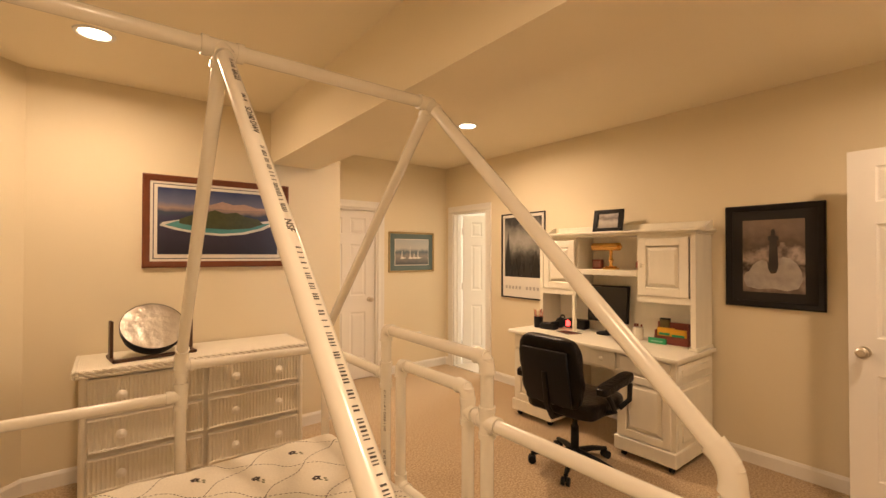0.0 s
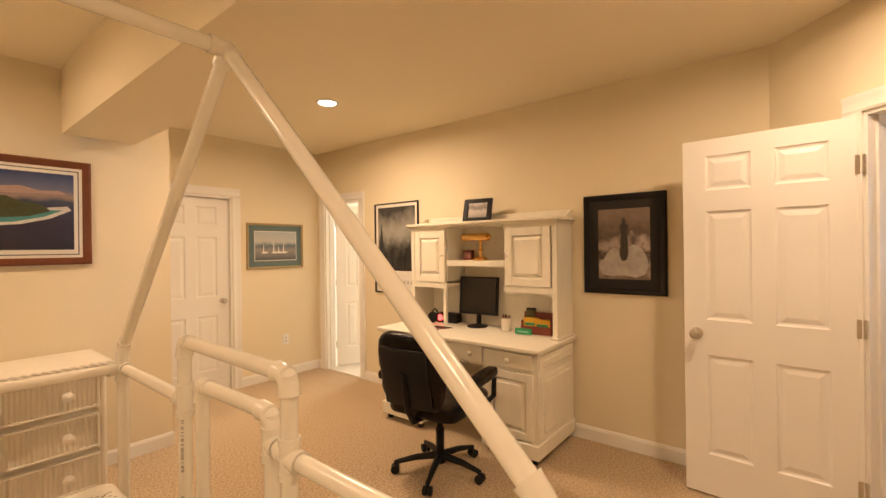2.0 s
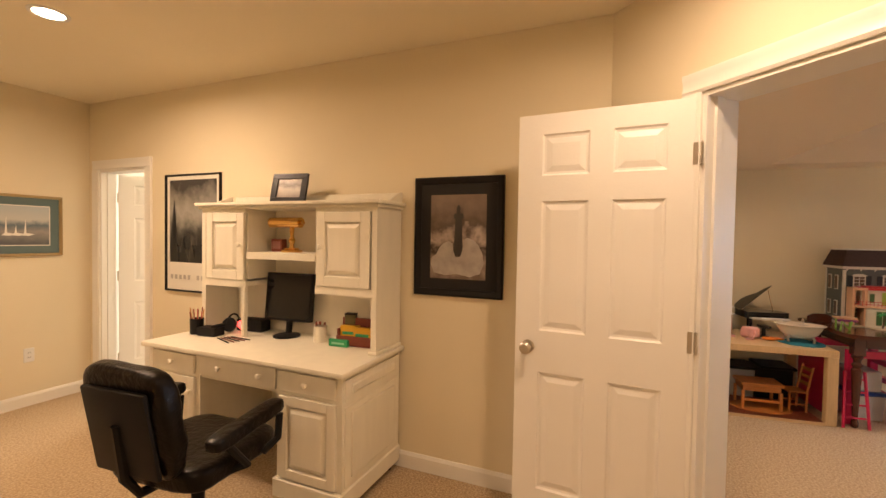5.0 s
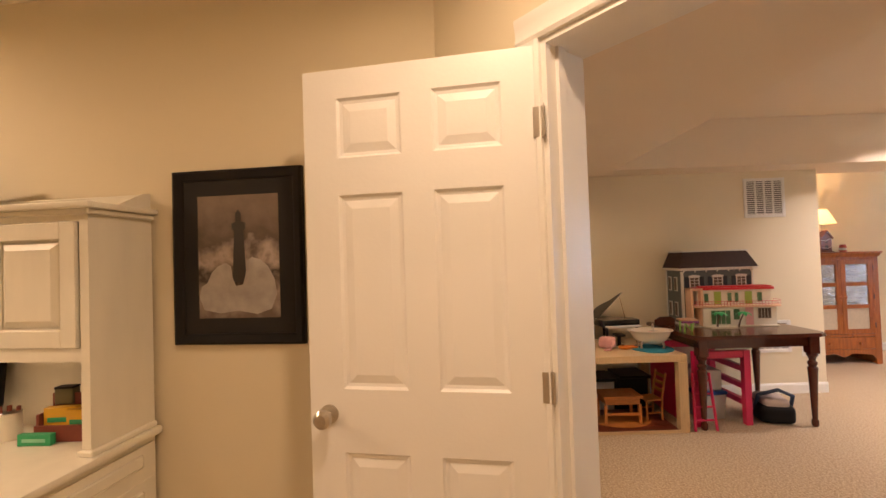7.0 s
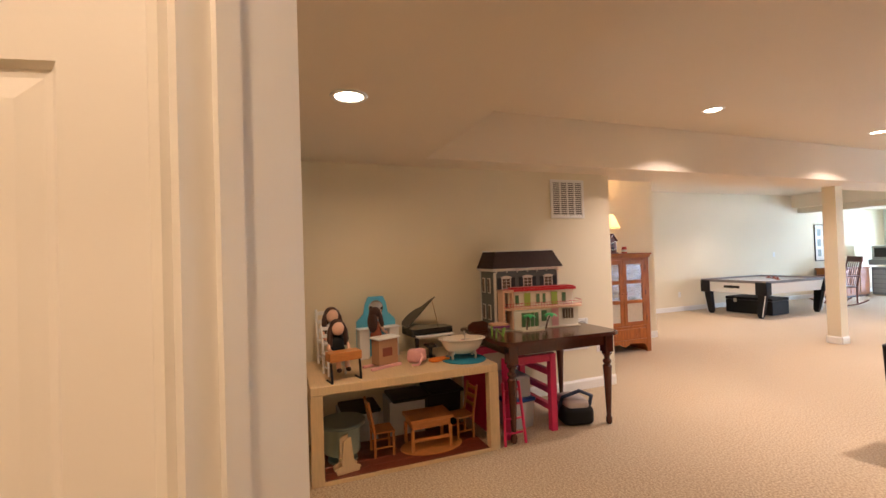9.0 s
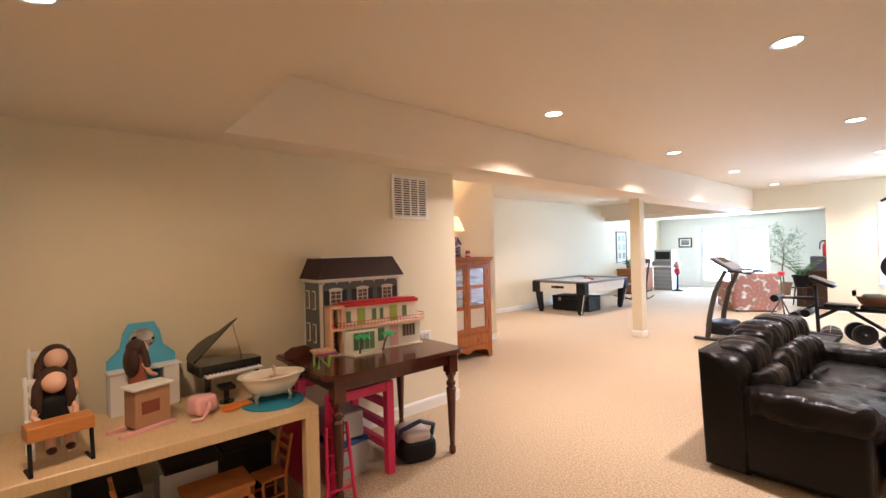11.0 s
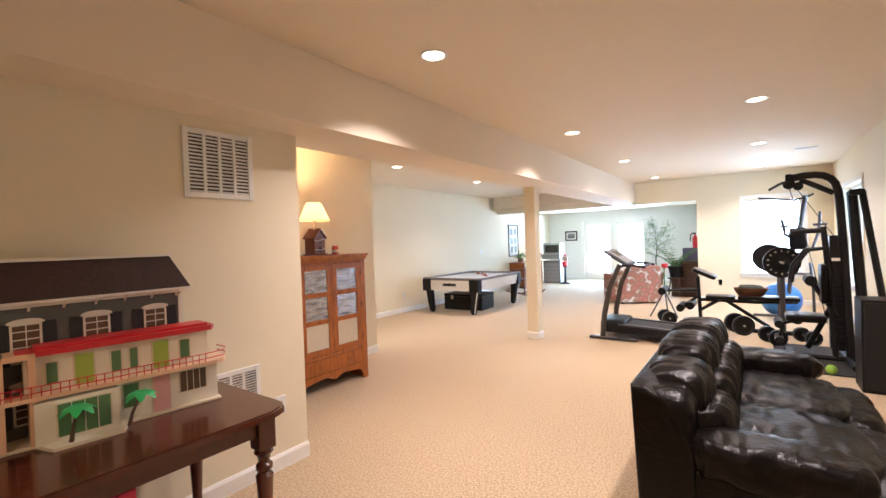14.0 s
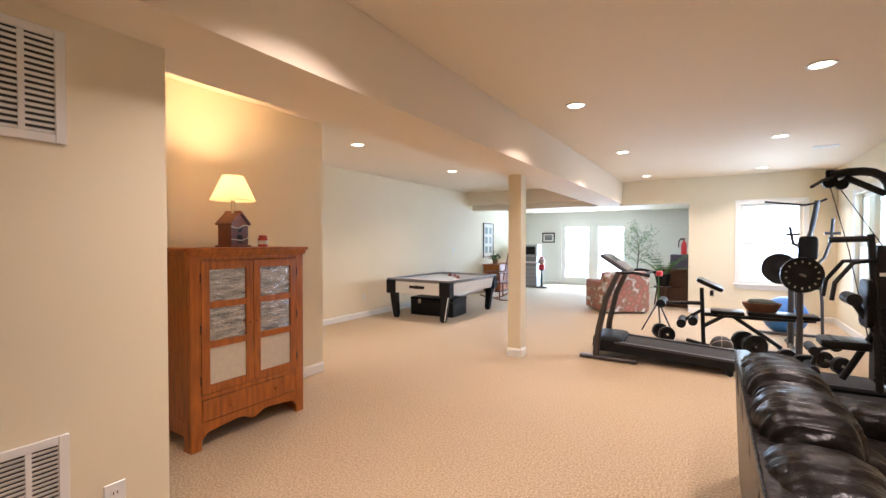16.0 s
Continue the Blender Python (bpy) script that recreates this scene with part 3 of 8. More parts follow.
# sailing picture in the alcove
sail = banded("sailing_print", [(0.11, (0.12, 0.13, 0.14)), (0.2, (0.30, 0.28, 0.26)), (0.25, (0.13, 0.17, 0.2)), (0.30, (0.50, 0.50, 0.47)), (0.4, (0.42, 0.46, 0.48))], 25, 0.03)
picture(ROOM @ pose(-0.9, 3.33, 1.24), 0.68, 0.50, 0.022, GILT, [(0.02, TEALMAT), (0.085, MATWHITE), (0.092, sail)], "gilt-framed print of sailing boats in the alcove",
        extra=tuple(("sail", [(x, 0.17), (x + 0.05, 0.165), (x + 0.09, 0.18), (x + 0.035, 0.19), (x + 0.03, z), (x + 0.02, 0.19)], MATWHITE, 4) for x, z in ((0.16, 0.28), (0.28, 0.33), (0.4, 0.3), (0.34, 0.25))))
# poster beside the desk
post = banded("forest_photo", [(0.22, (0.03, 0.03, 0.03)), (0.42, (0.02, 0.02, 0.02)), (0.5, (0.10, 0.10, 0.09)), (0.62, (0.33, 0.32, 0.29)), (0.75, (0.22, 0.21, 0.19)), (0.86, (0.05, 0.05, 0.05))], 7, 0.17)
pm = ROOM @ pose(0, 2.28, 0.98, 0, 0, -90)
poster = picture(pm, 0.62, 0.94, 0.014, BLACKFRAME, [(0.012, MATWHITE), ((0.045, 0.045, 0.235, 0.045), post)], "black-framed black and white forest poster beside the desk", 0.02,
                 extra=tuple(("tree", [(x, 0.24), (x + w, 0.24), (x + w * 0.75, 0.24 + h * 0.5), (x + w * 0.5, 0.24 + h), (x + w * 0.2, 0.24 + h * 0.55)], flat("tree_black", (0.012, 0.012, 0.012)), 3) for x, w, h in ((0.05, 0.1, 0.5), (0.16, 0.09, 0.22), (0.26, 0.08, 0.17), (0.33, 0.1, 0.25), (0.44, 0.12, 0.3))))


def text(name, words, size, mat, m, parent, align="LEFT"):
    cu = bpy.data.curves.new(name, "FONT")
    cu.body, cu.size, cu.extrude, cu.align_x = words, size, 0.0004, align
    ob = new(name, cu)
    dg = bpy.context.evaluated_depsgraph_get()
    me = bpy.data.meshes.new_from_object(ob.evaluated_get(dg))
    bpy.data.objects.remove(ob)
    o = new(name, me)
    me.materials.clear()
    me.materials.append(mat)
    o.parent = parent
    o.matrix_local = m
    return o


LETTERS = material("pale_grey_lettering", (0.42, 0.40, 0.36), 0.7)
for k in range(10):
    if k != 5:
        part("letter_bar", Builder().box(0.06 + k * 0.05, 0.06 + k * 0.05 + 0.028, -0.0135, -0.013, 0.10, 0.135), LETTERS, poster)
# lighthouse picture
lh = banded("lighthouse_photo", [(0.11, (0.16, 0.12, 0.10)), (0.2, (0.34, 0.28, 0.24)), (0.27, (0.06, 0.045, 0.04)), (0.34, (0.40, 0.33, 0.29)), (0.42, (0.10, 0.075, 0.065)), (0.52, (0.16, 0.12, 0.10)), (0.60, (0.20, 0.15, 0.12))], 16, 0.12)
picture(ROOM @ pose(0, 0.0, 1.10, 0, 0, -90), 0.56, 0.71, 0.042, BLACKFRAME, [(0.04, DARKMAT), (0.105, lh)], "black-framed lighthouse photograph between desk and door",
        extra=(("lighthouse", [(0.255, 0.25), (0.315, 0.25), (0.305, 0.46), (0.315, 0.465), (0.315, 0.49), (0.295, 0.495), (0.295, 0.53), (0.284, 0.545), (0.272, 0.53), (0.272, 0.495), (0.255, 0.49), (0.255, 0.465), (0.265, 0.46)], flat("tower_dark", (0.035, 0.03, 0.028)), 3),
               ("surf", [(0.13, 0.14), (0.2, 0.125), (0.28, 0.135), (0.36, 0.12), (0.42, 0.14), (0.445, 0.2), (0.435, 0.26), (0.41, 0.31), (0.375, 0.34), (0.34, 0.35), (0.318, 0.335), (0.312, 0.28), (0.30, 0.24), (0.27, 0.235), (0.255, 0.27), (0.25, 0.315), (0.225, 0.33), (0.19, 0.315), (0.165, 0.29), (0.145, 0.25), (0.12, 0.235), (0.11, 0.19)], flat("surf_grey", (0.42, 0.38, 0.35), grain=0.6, scale=18), 4)))


# ---- wall plates ----
def outlet(m, label="white double wall socket", switch=False):
    top = thing("switch" if switch else "outlet", label, "light switch" if switch else "wall socket", m)
    part("plate", Builder().box(-0.036, 0.036, -0.006, 0, -0.058, 0.058, 0.003), WHITEPL, top)
    if switch:
        part("toggle", Builder().box(-0.005, 0.005, -0.016, -0.006, -0.012, 0.012, 0.002), WHITEPL, top)
    else:
        for z in (-0.02, 0.02):
            s = part("socket", Builder().cyl((0, -0.0085, z), (0, -0.005, z), 0.016), WHITEPL, top)
            part("slot", Builder().box(-0.008, -0.005, -0.0095, -0.008, z - 0.005, z + 0.006).box(0.005, 0.008, -0.0095, -0.008, z - 0.005, z + 0.006), SHADOWGAP, s)
    return top


outlet(ROOM @ pose(-0.45, 3.33, 0.42))


# ---- wicker dresser ----
def wicker_mat():
    mat = material("white_wicker", (0.78, 0.73, 0.62), 0.6, stain=0.2, stain_scale=9)
    nt = mat.node_tree
    b = nt.nodes["Principled BSDF"]
    tc = nt.nodes.new("ShaderNodeTexCoord")
    ws = []
    for d, sc in (("X", 30), ("Z", 55)):
        w = nt.nodes.new("ShaderNodeTexWave")
        w.bands_direction = d
        w.inputs["Scale"].default_value, w.inputs["Distortion"].default_value = sc, 2.5
        nt.links.new(tc.outputs["Object"], w.inputs["Vector"])
        ws.append(w)
    mu = nt.nodes.new("ShaderNodeMath")
    mu.operation = "MULTIPLY"
    nt.links.new(ws[0].outputs["Fac"], mu.inputs[0])
    nt.links.new(ws[1].outputs["Fac"], mu.inputs[1])
    bp = nt.nodes.new("ShaderNodeBump")
    bp.inputs["Strength"].default_value, bp.inputs["Distance"].default_value = 0.35, 0.01
    nt.links.new(mu.outputs[0], bp.inputs["Height"])
    nt.links.new(bp.outputs[0], b.inputs["Normal"])
    return mat


WICKER = wicker_mat()
KNOBW = material("glossy_white_knob", (0.86, 0.83, 0.76), 0.25)


def rope(b, p0, p1, r=0.014, pitch=0.04):
    """A braided edge: two strands wound round each other from p0 to p1."""
    p0, p1 = Vector(p0), Vector(p1)
    d = (p1 - p0)
    n = max(6, int(d.length / pitch * 6))
    u = d.normalized()
    s = u.orthogonal().normalized()
    t = u.cross(s)
    for ph in (0, math.pi):
        pts = []
        for k in range(n + 1):
            a = ph + k / n * d.length / pitch * math.pi
            pts.append(p0 + d * (k / n) + (s * math.cos(a) + t * math.sin(a)) * r * 0.5)
        b.tube(pts, r * 0.62, 6)


def wicker_chest(m, w, d, h, cols, rows, label, category="dresser", name="wicker_dresser"):
    top = thing(name, label, category, m)
    b = Builder().box(0.03, w - 0.03, 0.02, d - 0.02, 0.07, h - 0.05)
    part("body", b, WICKER, top)
    b = Builder().box(-0.015, w + 0.015, -0.02, d, h - 0.045, h, 0.012, 2)
    part("top", b, WICKER, top)
    b = Builder()
    for z in (h - 0.012, h - 0.034):
        rope(b, (-0.015, -0.022, z), (w + 0.015, -0.022, z))
        rope(b, (w + 0.016, -0.02, z), (w + 0.016, d, z))
        rope(b, (-0.016, -0.02, z), (-0.016, d, z))
    part("braided_edge", b, WICKER, top)
    for x, y in ((0.022, 0.012), (w - 0.022, 0.012), (0.022, d - 0.03), (w - 0.022, d - 0.03)):
        part("post", Builder().cyl((x, y, 0), (x, y, h - 0.045), 0.021, seg=12), WICKER, top)
    gap = 0.03
    cw = (w - 0.08 - gap * (cols - 1)) / cols
    rh = (h - 0.16 - gap * (rows - 1)) / rows
    for c in range(cols):
        for r in range(rows):
            x0 = 0.04 + c * (cw + gap)
            z0 = 0.10 + r * (rh + gap)
            dr = part("drawer", Builder().box(x0, x0 + cw, -0.002, 0.03, z0, z0 + rh, 0.004), WICKER, top)
            b = Builder()
            n = max(6, int(cw / 0.022))
            for k in range(n):
                x = x0 + 0.018 + (cw - 0.036) * (k + 0.5) / n
                b.tube([(x, 0.0065 - 0.0008 * (j % 2), z0 + 0.016 + (rh - 0.032) * j / 8) for j in range(9)], 0.0125, 8)
            tagged(part("woven_front", b, WICKER, dr), kind="stuff")
            b = Builder()
            rope(b, (x0, -0.008, z0 + 0.008), (x0 + cw, -0.008, z0 + 0.008), 0.008, 0.02)
            rope(b, (x0, -0.008, z0 + rh - 0.008), (x0 + cw, -0.008, z0 + rh - 0.008), 0.008, 0.02)
            rope(b, (x0 + 0.006, -0.008, z0), (x0 + 0.006, -0.008, z0 + rh), 0.008, 0.02)
            rope(b, (x0 + cw - 0.006, -0.008, z0), (x0 + cw - 0.006, -0.008, z0 + rh), 0.008, 0.02)
            part("braided_border", b, WICKER, dr)
            for px in ((x0 + cw * 0.27, x0 + cw * 0.75) if cols > 1 else (x0 + cw / 2,)):
                part("pull", Builder().lathe((px, -0.010, z0 + rh / 2), [(0.011, 0), (0.012, 0.012), (0.026, 0.022), (0.027, 0.032), (0.0, 0.042)], 14, Matrix.Rotation(radians(90), 4, "X")), KNOBW, dr)
    return top


wicker_chest(ROOM @ pose(-3.72, 1.93, 0), 1.27, 0.47, 0.81, 2, 3, "white wicker dresser with six drawers under the island picture")

# steel drum on its stand
drum = thing("steel_drum", "dented steel drum tilted in a small wooden stand on the dresser", "steel drum", ROOM @ pose(-3.36, 2.12, 0.812, 0, 0, 8))
tilt = pose(0, 0, 0.175, 46, 0, 0) @ Matrix.Scale(0.86, 4)
DRUMST = material("hammered_steel", (0.74, 0.70, 0.64), 0.33, 1.0, stain=0.9, stain_scale=14, bump=0.9, bump_scale=12)
b = Builder().lathe((0, 0, 0), [(0.0, -0.035), (0.08, -0.03), (0.15, -0.012), (0.195, 0.015), (0.2, 0.028), (0.207, 0.028)], 40, tilt)
part("playing_face", b, DRUMST, drum, "hammered shiny steel playing face", smooth=60)
part("skirt", Builder().lathe((0, 0, 0), [(0.13, -0.10), (0.185, -0.075), (0.206, -0.01), (0.209, 0.029), (0.2055, 0.03), (0.2, 0.0)], 40, tilt), BLACKPL, drum, "black drum skirt")
for c, r in ((Vector((0.0, 0.07, 0)), 0.055), (Vector((-0.1, -0.02, 0)), 0.05), (Vector((0.09, -0.03, 0)), 0.05), (Vector((0, -0.1, 0)), 0.045)):
    b = Builder().lathe((0, 0, 0), [(0.0, 0.012), (r * 0.5, 0.009), (r * 0.9, 0.001), (r, -0.004)], 20, tilt @ Matrix.Translation((c.x, c.y, -0.028 + c.length * c.length * 1.1)))
    part("note_dome", b, DRUMST, drum, smooth=60)
DARKW = material("dark_brown_wood", (0.07, 0.028, 0.012), 0.4, grain=0.4, grain_scale=12, stretch=(1, 1, 6))
b = Builder().box(-0.225, -0.208, -0.02, 0.04, 0, 0.24, 0.003).box(0.208, 0.225, -0.02, 0.04, 0, 0.24, 0.003).box(-0.225, 0.225, -0.11, -0.08, 0, 0.02, 0.003).box(-0.225, -0.208, -0.11, 0.12, 0, 0.02, 0.003).box(0.208, 0.225, -0.11, 0.12, 0, 0.02, 0.003)
part("wooden_stand", b, DARKW, drum, "dark wooden stand")

# ---- bed with quilt ----
bed = thing("bed", "low bed made up under a cream flowered quilt", "bed", ROOM)
part("mattress", Builder().pillow(-4.9, -2.76, -1.1, 0.77, 0.28, 0.56, 16, 1.6), WHITEPL, bed)
part("base", Builder().box(-4.88, -2.78, -1.08, 0.75, 0.06, 0.28, 0.01), DARKW, bed)
for x in (-4.8, -2.85):
    for y in (-1.0, 0.67):
        part("leg", Builder().cyl((x, y, 0), (x, y, 0.07), 0.03), DARKW, bed)


quilt = thing("quilt", "cream quilt with dotted diamonds and small dark flowers on the bed", "quilt", ROOM)


def quilt_height(x, y):
    edge = min((x + 5.0), (-2.70 - x), (0.83 - y)) / 0.10
    z = 0.60 + 0.010 * noise.noise(Vector((x * 5, y * 5, 0))) + 0.004 * noise.noise(Vector((x * 16, y * 16, 3)))
    return z - (0.035 * max(0.0, 1 - edge) ** 2)


b = Builder()
nx, ny, QW, QH = 110, 94, 2.30, 1.98
grid = [[b.bm.verts.new((-5.0 + QW * i / nx, -1.15 + QH * j / ny, quilt_height(-5.0 + QW * i / nx, -1.15 + QH * j / ny))) for j in range(ny + 1)] for i in range(nx + 1)]
for i in range(nx):
    for j in range(ny):
        b.bm.faces.new((grid[i][j], grid[i + 1][j], grid[i + 1][j + 1], grid[i][j + 1]))
rim = [grid[0][j] for j in range(ny, -1, -1)] + [grid[i][0] for i in range(1, nx + 1)] + [grid[nx][j] for j in range(1, ny + 1)] + [grid[i][ny] for i in range(nx - 1, 0, -1)]
for k, zz in enumerate((0.50, 0.36, 0.22)):
    ring = [b.bm.verts.new((v.co.x, v.co.y + 0.012 * (k + 1) * math.sin(i * 0.35 + k), zz)) for i, v in enumerate(rim)]
    for i in range(len(rim)):
        b.bm.faces.new((rim[i], rim[(i + 1) % len(rim)], ring[(i + 1) % len(rim)], ring[i]))
    rim = ring
part("cover", b, material("cream_quilt", (0.78, 0.73, 0.62), 0.9, grain=0.25, grain_scale=160, bump=0.4, bump_scale=260, stain=0.15, stain_scale=3), quilt, smooth=60)
FLOWER = material("dark_stitched_flower", (0.06, 0.045, 0.045), 0.9)
LEAFST = material("olive_stitched_leaf", (0.16, 0.17, 0.10), 0.9)
STITCH = material("grey_brown_stitching", (0.13, 0.11, 0.09), 0.9)
b, b2, b3 = Builder(), Builder(), Builder()


def on_quilt(x, y, inset=0.03):
    return -4.97 + inset < x < -2.73 - inset and -1.12 < y < 0.80 - inset


for i in range(-10, 4):
    for j in range(-13, 4):
        if (i + j) % 2:
            continue
        fx, fy = -3.14 + i * 0.185, 0.527 + j * 0.1375
        if not on_quilt(fx, fy, 0.04):
            continue
        rnd = random.Random(i * 17 + j)
        turn = 0.7 + 0.5 * rnd.random()
        for k in range(5):
            a = k * 1.26 + rnd.random() * 0.3
            px, py = fx + 0.010 * math.cos(a), fy + 0.010 * math.sin(a)
            b.ball((px, py, quilt_height(px, py)), 0.008, 0.006, 0.003, 8, 4)
        for k, side in ((0, 1), (1, -1), (2, 1)):
            d = 0.022 + 0.012 * k
            px, py = fx + d * math.cos(turn) - side * 0.006 * math.sin(turn), fy - d * math.sin(turn) - side * 0.006 * math.cos(turn)
            b2.ball((px, py, quilt_height(px, py)), 0.009, 0.004, 0.002, 8, 4, Matrix.Rotation(-turn, 4, "Z"))
# dotted lines between the flowers, in two directions, gently waved
for way in (1, -1):
    d = Vector((0.185, way * 0.1375))
    L = d.length
    d.normalize()
    n = Vector((-d.y, d.x))
    for k in range(-14, 14):
        start = Vector((-3.14 + k * 0.185 * 2 + 0.185, 0.527))
        for q in range(-180, 180):
            t = q * 0.0165
            c = start + d * t + n * 0.014 * math.sin(2 * math.pi * t / L + k)
            if on_quilt(c.x, c.y, 0.0):
                e = (d + n * 0.35 * math.cos(2 * math.pi * t / L + k)).normalized() * 0.0052
                w = Vector((-e.y, e.x)) * 0.42
                z = quilt_height(c.x, c.y) + 0.0012
                b3.bm.faces.new([b3.bm.verts.new((p.x, p.y, z)) for p in (c - e - w, c + e - w, c + e + w, c - e + w)])
tagged(part("stitched_flowers", b, FLOWER, quilt), kind="stuff")
tagged(part("stitched_leaves", b2, LEAFST, quilt), kind="stuff")
tagged(part("stitched_lines", b3, STITCH, quilt, smooth=0), kind="stuff")

# ---- white PVC pipe frame round the bed ----
R = 0.0235
pvc = thing("pipe_frame", "white plastic pipe frame with slanting legs standing round the bed", "pipe frame", ROOM)


def pipe(points, name="pipe", r=R):
    return part(name, Builder().tube(points, r, 16), PVC, pvc)


def elbow(c, a, d, r=0.055):
    """A bend at c between the ways to a and d, with its thicker sockets."""
    c, a, d = Vector(c), (Vector(a) - Vector(c)).normalized(), (Vector(d) - Vector(c)).normalized()
    pts = [c + a * r]
    for k in range(7):
        t = k / 6
        pts.append((c + a * r * 0.72) * (1 - t) ** 2 + c * 2 * t * (1 - t) + (c + d * r * 0.72) * t ** 2)
    pts.append(c + d * r)
    rr = [0.0305] + [0.028] * 7 + [0.0305]
    part("elbow_fitting", Builder().tube(pts, rr, 16), PVC, pvc)


def tee(c, ways, r=0.06):
    b = Builder()
    for w in ways:
        d = (Vector(w) - Vector(c)).normalized()
        b.cyl(c, Vector(c) + d * r, 0.0275, seg=16)
        b.cyl(Vector(c) + d * (r - 0.02), Vector(c) + d * r, 0.0305, seg=16)
    b.ball(c, 0.0285, u=14, v=8)
    part("tee_fitting", b, PVC, pvc)


def run(a, b_, inset=0.0):
    pipe([a, b_])


for u, right in ((-2.54, True), (-3.32, False), (-4.9, False)):
    far = 1.30 if right else 1.12
    apex = (u + (0.02 if right else 0), 0.25, 2.10)
    back, front = (u, far, 0.98), (u, -0.875, 1.01)
    run(apex, back), run(apex, front)
    tee(apex, [back, front, (u - 0.3, 0.25, 2.10)] + ([] if right else [(u + 0.3, 0.25, 2.10)]))
    elbow(back, apex, (u, far, 0.5))
    run(back, (u, far, 0.0))
    elbow(front, apex, (u, -0.875, 0.5))
    run(front, (u, -0.875, 0.0))
    tee((u, far, 0.89 if right else 0.80), [(u, far, 2), (u, far, 0), (u - 1, 1.12, 0.93 if right else 0.80)] + ([(u, 0, 0.88)] if right else []))
run((-2.52, 0.25, 2.10), (-4.9, 0.25, 2.10))
run((-2.54, 1.30, 0.89), (-3.32, 1.12, 0.94))
tee((-3.32, 1.12, 0.94), [(-3.32, 1.12, 2), (-3.32, 1.12, 0), (-2.54, 1.30, 0.89)], 0.05)
run((-3.32, 1.12, 0.80), (-4.9, 1.12, 0.80))
# foot-side loops
c1, c2 = (-2.54, 0.575, 1.105), (-2.54, -0.12, 1.10)
d1, d2 = (-2.52, 0.475, 0.955), (-2.52, 0.005, 0.96)
run((-2.54, 1.30, 0.89), (-2.54, 0.575, 0.89))
run(c1, c2), elbow(c1, c2, (-2.54, 0.575, 0)), elbow(c2, c1, (-2.54, -0.12, 0))
run(c1, (-2.54, 0.575, 0.0)), run(c2, (-2.54, -0.12, 0.0))
tee((-2.54, 0.575, 0.89), [(-2.54, 0.575, 2), (-2.54, 0.575, 0), (-2.54, 2, 0.89)])
run(d1, d2), elbow(d1, d2, (-2.52, 0.475, 0)), elbow(d2, d1, (-2.52, 0.005, 0))
run(d1, (-2.52, 0.475, 0.40)), run(d2, (-2.52, 0.005, 0.40))
elbow((-2.52, 0.475, 0.40), d1, (-2.52, 0, 0.40)), elbow((-2.52, 0.005, 0.40), d2, (-2.52, 0.475, 0.40)), run((-2.52, 0.475, 0.40), (-2.52, 0.005, 0.40))
tee((-2.52, 0.005, 0.875), [(-2.52, 0.005, 2), (-2.52, 0.005, 0), (-2.54, -0.12, 0.875)], 0.05)
tee((-2.54, -0.12, 0.875), [(-2.54, -0.12, 2), (-2.54, -0.12, 0), (-2.54, -1, 0.875), (-2.52, 0.005, 0.875)], 0.055)
run((-2.54, -0.12, 0.875), (-2.54, -0.875, 0.875)), run((-2.52, 0.005, 0.875), (-2.54, -0.12, 0.875))
tee((-2.54, -0.875, 0.875), [(-2.54, -0.875, 2), (-2.54, -0.875, 0), (-2.54, 0, 0.875)])


def pipe_print(a, b_, along, words, side):
    """Black print along a pipe from a to b: readable words, and bars for what cannot be read."""
    a, b_ = Vector(a), Vector(b_)
    d = (b_ - a).normalized()
    nrm = Vector(side)
    nrm = (nrm - d * nrm.dot(d)).normalized()
    y = nrm.cross(d)
    for s, what in zip(along, words):
        m = Matrix((( d.x, y.x, nrm.x, 0), (d.y, y.y, nrm.y, 0), (d.z, y.z, nrm.z, 0), (0, 0, 0, 1)))
        m = Matrix.Translation(a + d * s + nrm * (R + 0.0006)) @ m
        if what.startswith("|"):
            bb = Builder()
            rnd = random.Random(int(s * 100))
            x = 0.0
            while x < float(what[1:]):
                w = rnd.choice((0.0018, 0.003, 0.0024))
                bb.box(x, x + w, -0.005, 0.005, -0.0002, 0.0003)
                x += w + rnd.choice((0.003, 0.004, 0.011))
            o = part("pipe_lettering", bb, INK, pvc)
            o.matrix_local = m
        else:
            text("pipe_lettering", what, 0.022, INK, m @ pose(0, -0.008, 0), pvc)


pipe_print((-3.32, 0.25, 2.10), (-3.32, -0.875, 1.01), (0.12, 0.19, 0.33, 0.40, 0.58, 0.84, 0.92), ("|0.06", "EAGLE", "|0.05", "SCH40 DWV", "|0.24", "NSF", "|0.55"), (0.1, -0.75, 0.45))
pipe_print((-2.52, 0.25, 2.10), (-2.54, -0.875, 1.01), (0.08, 0.30), ("|0.18", "|0.32"), (0.5, -0.2, 0.75))
pipe_print((-2.54, 0.575, 0.84), (-2.54, 0.575, 0.0), (0.02, 0.3), ("|0.2", "|0.2"), (-0.6, -0.6, 0))

# ---- desk with hutch ----
desk = thing("desk", "cream painted pedestal desk on small casters with a worn top", "desk", ROOM)
X0, X1 = -0.64, -0.03        # front and back
Y0, Y1 = 0.09, 1.52          # ends


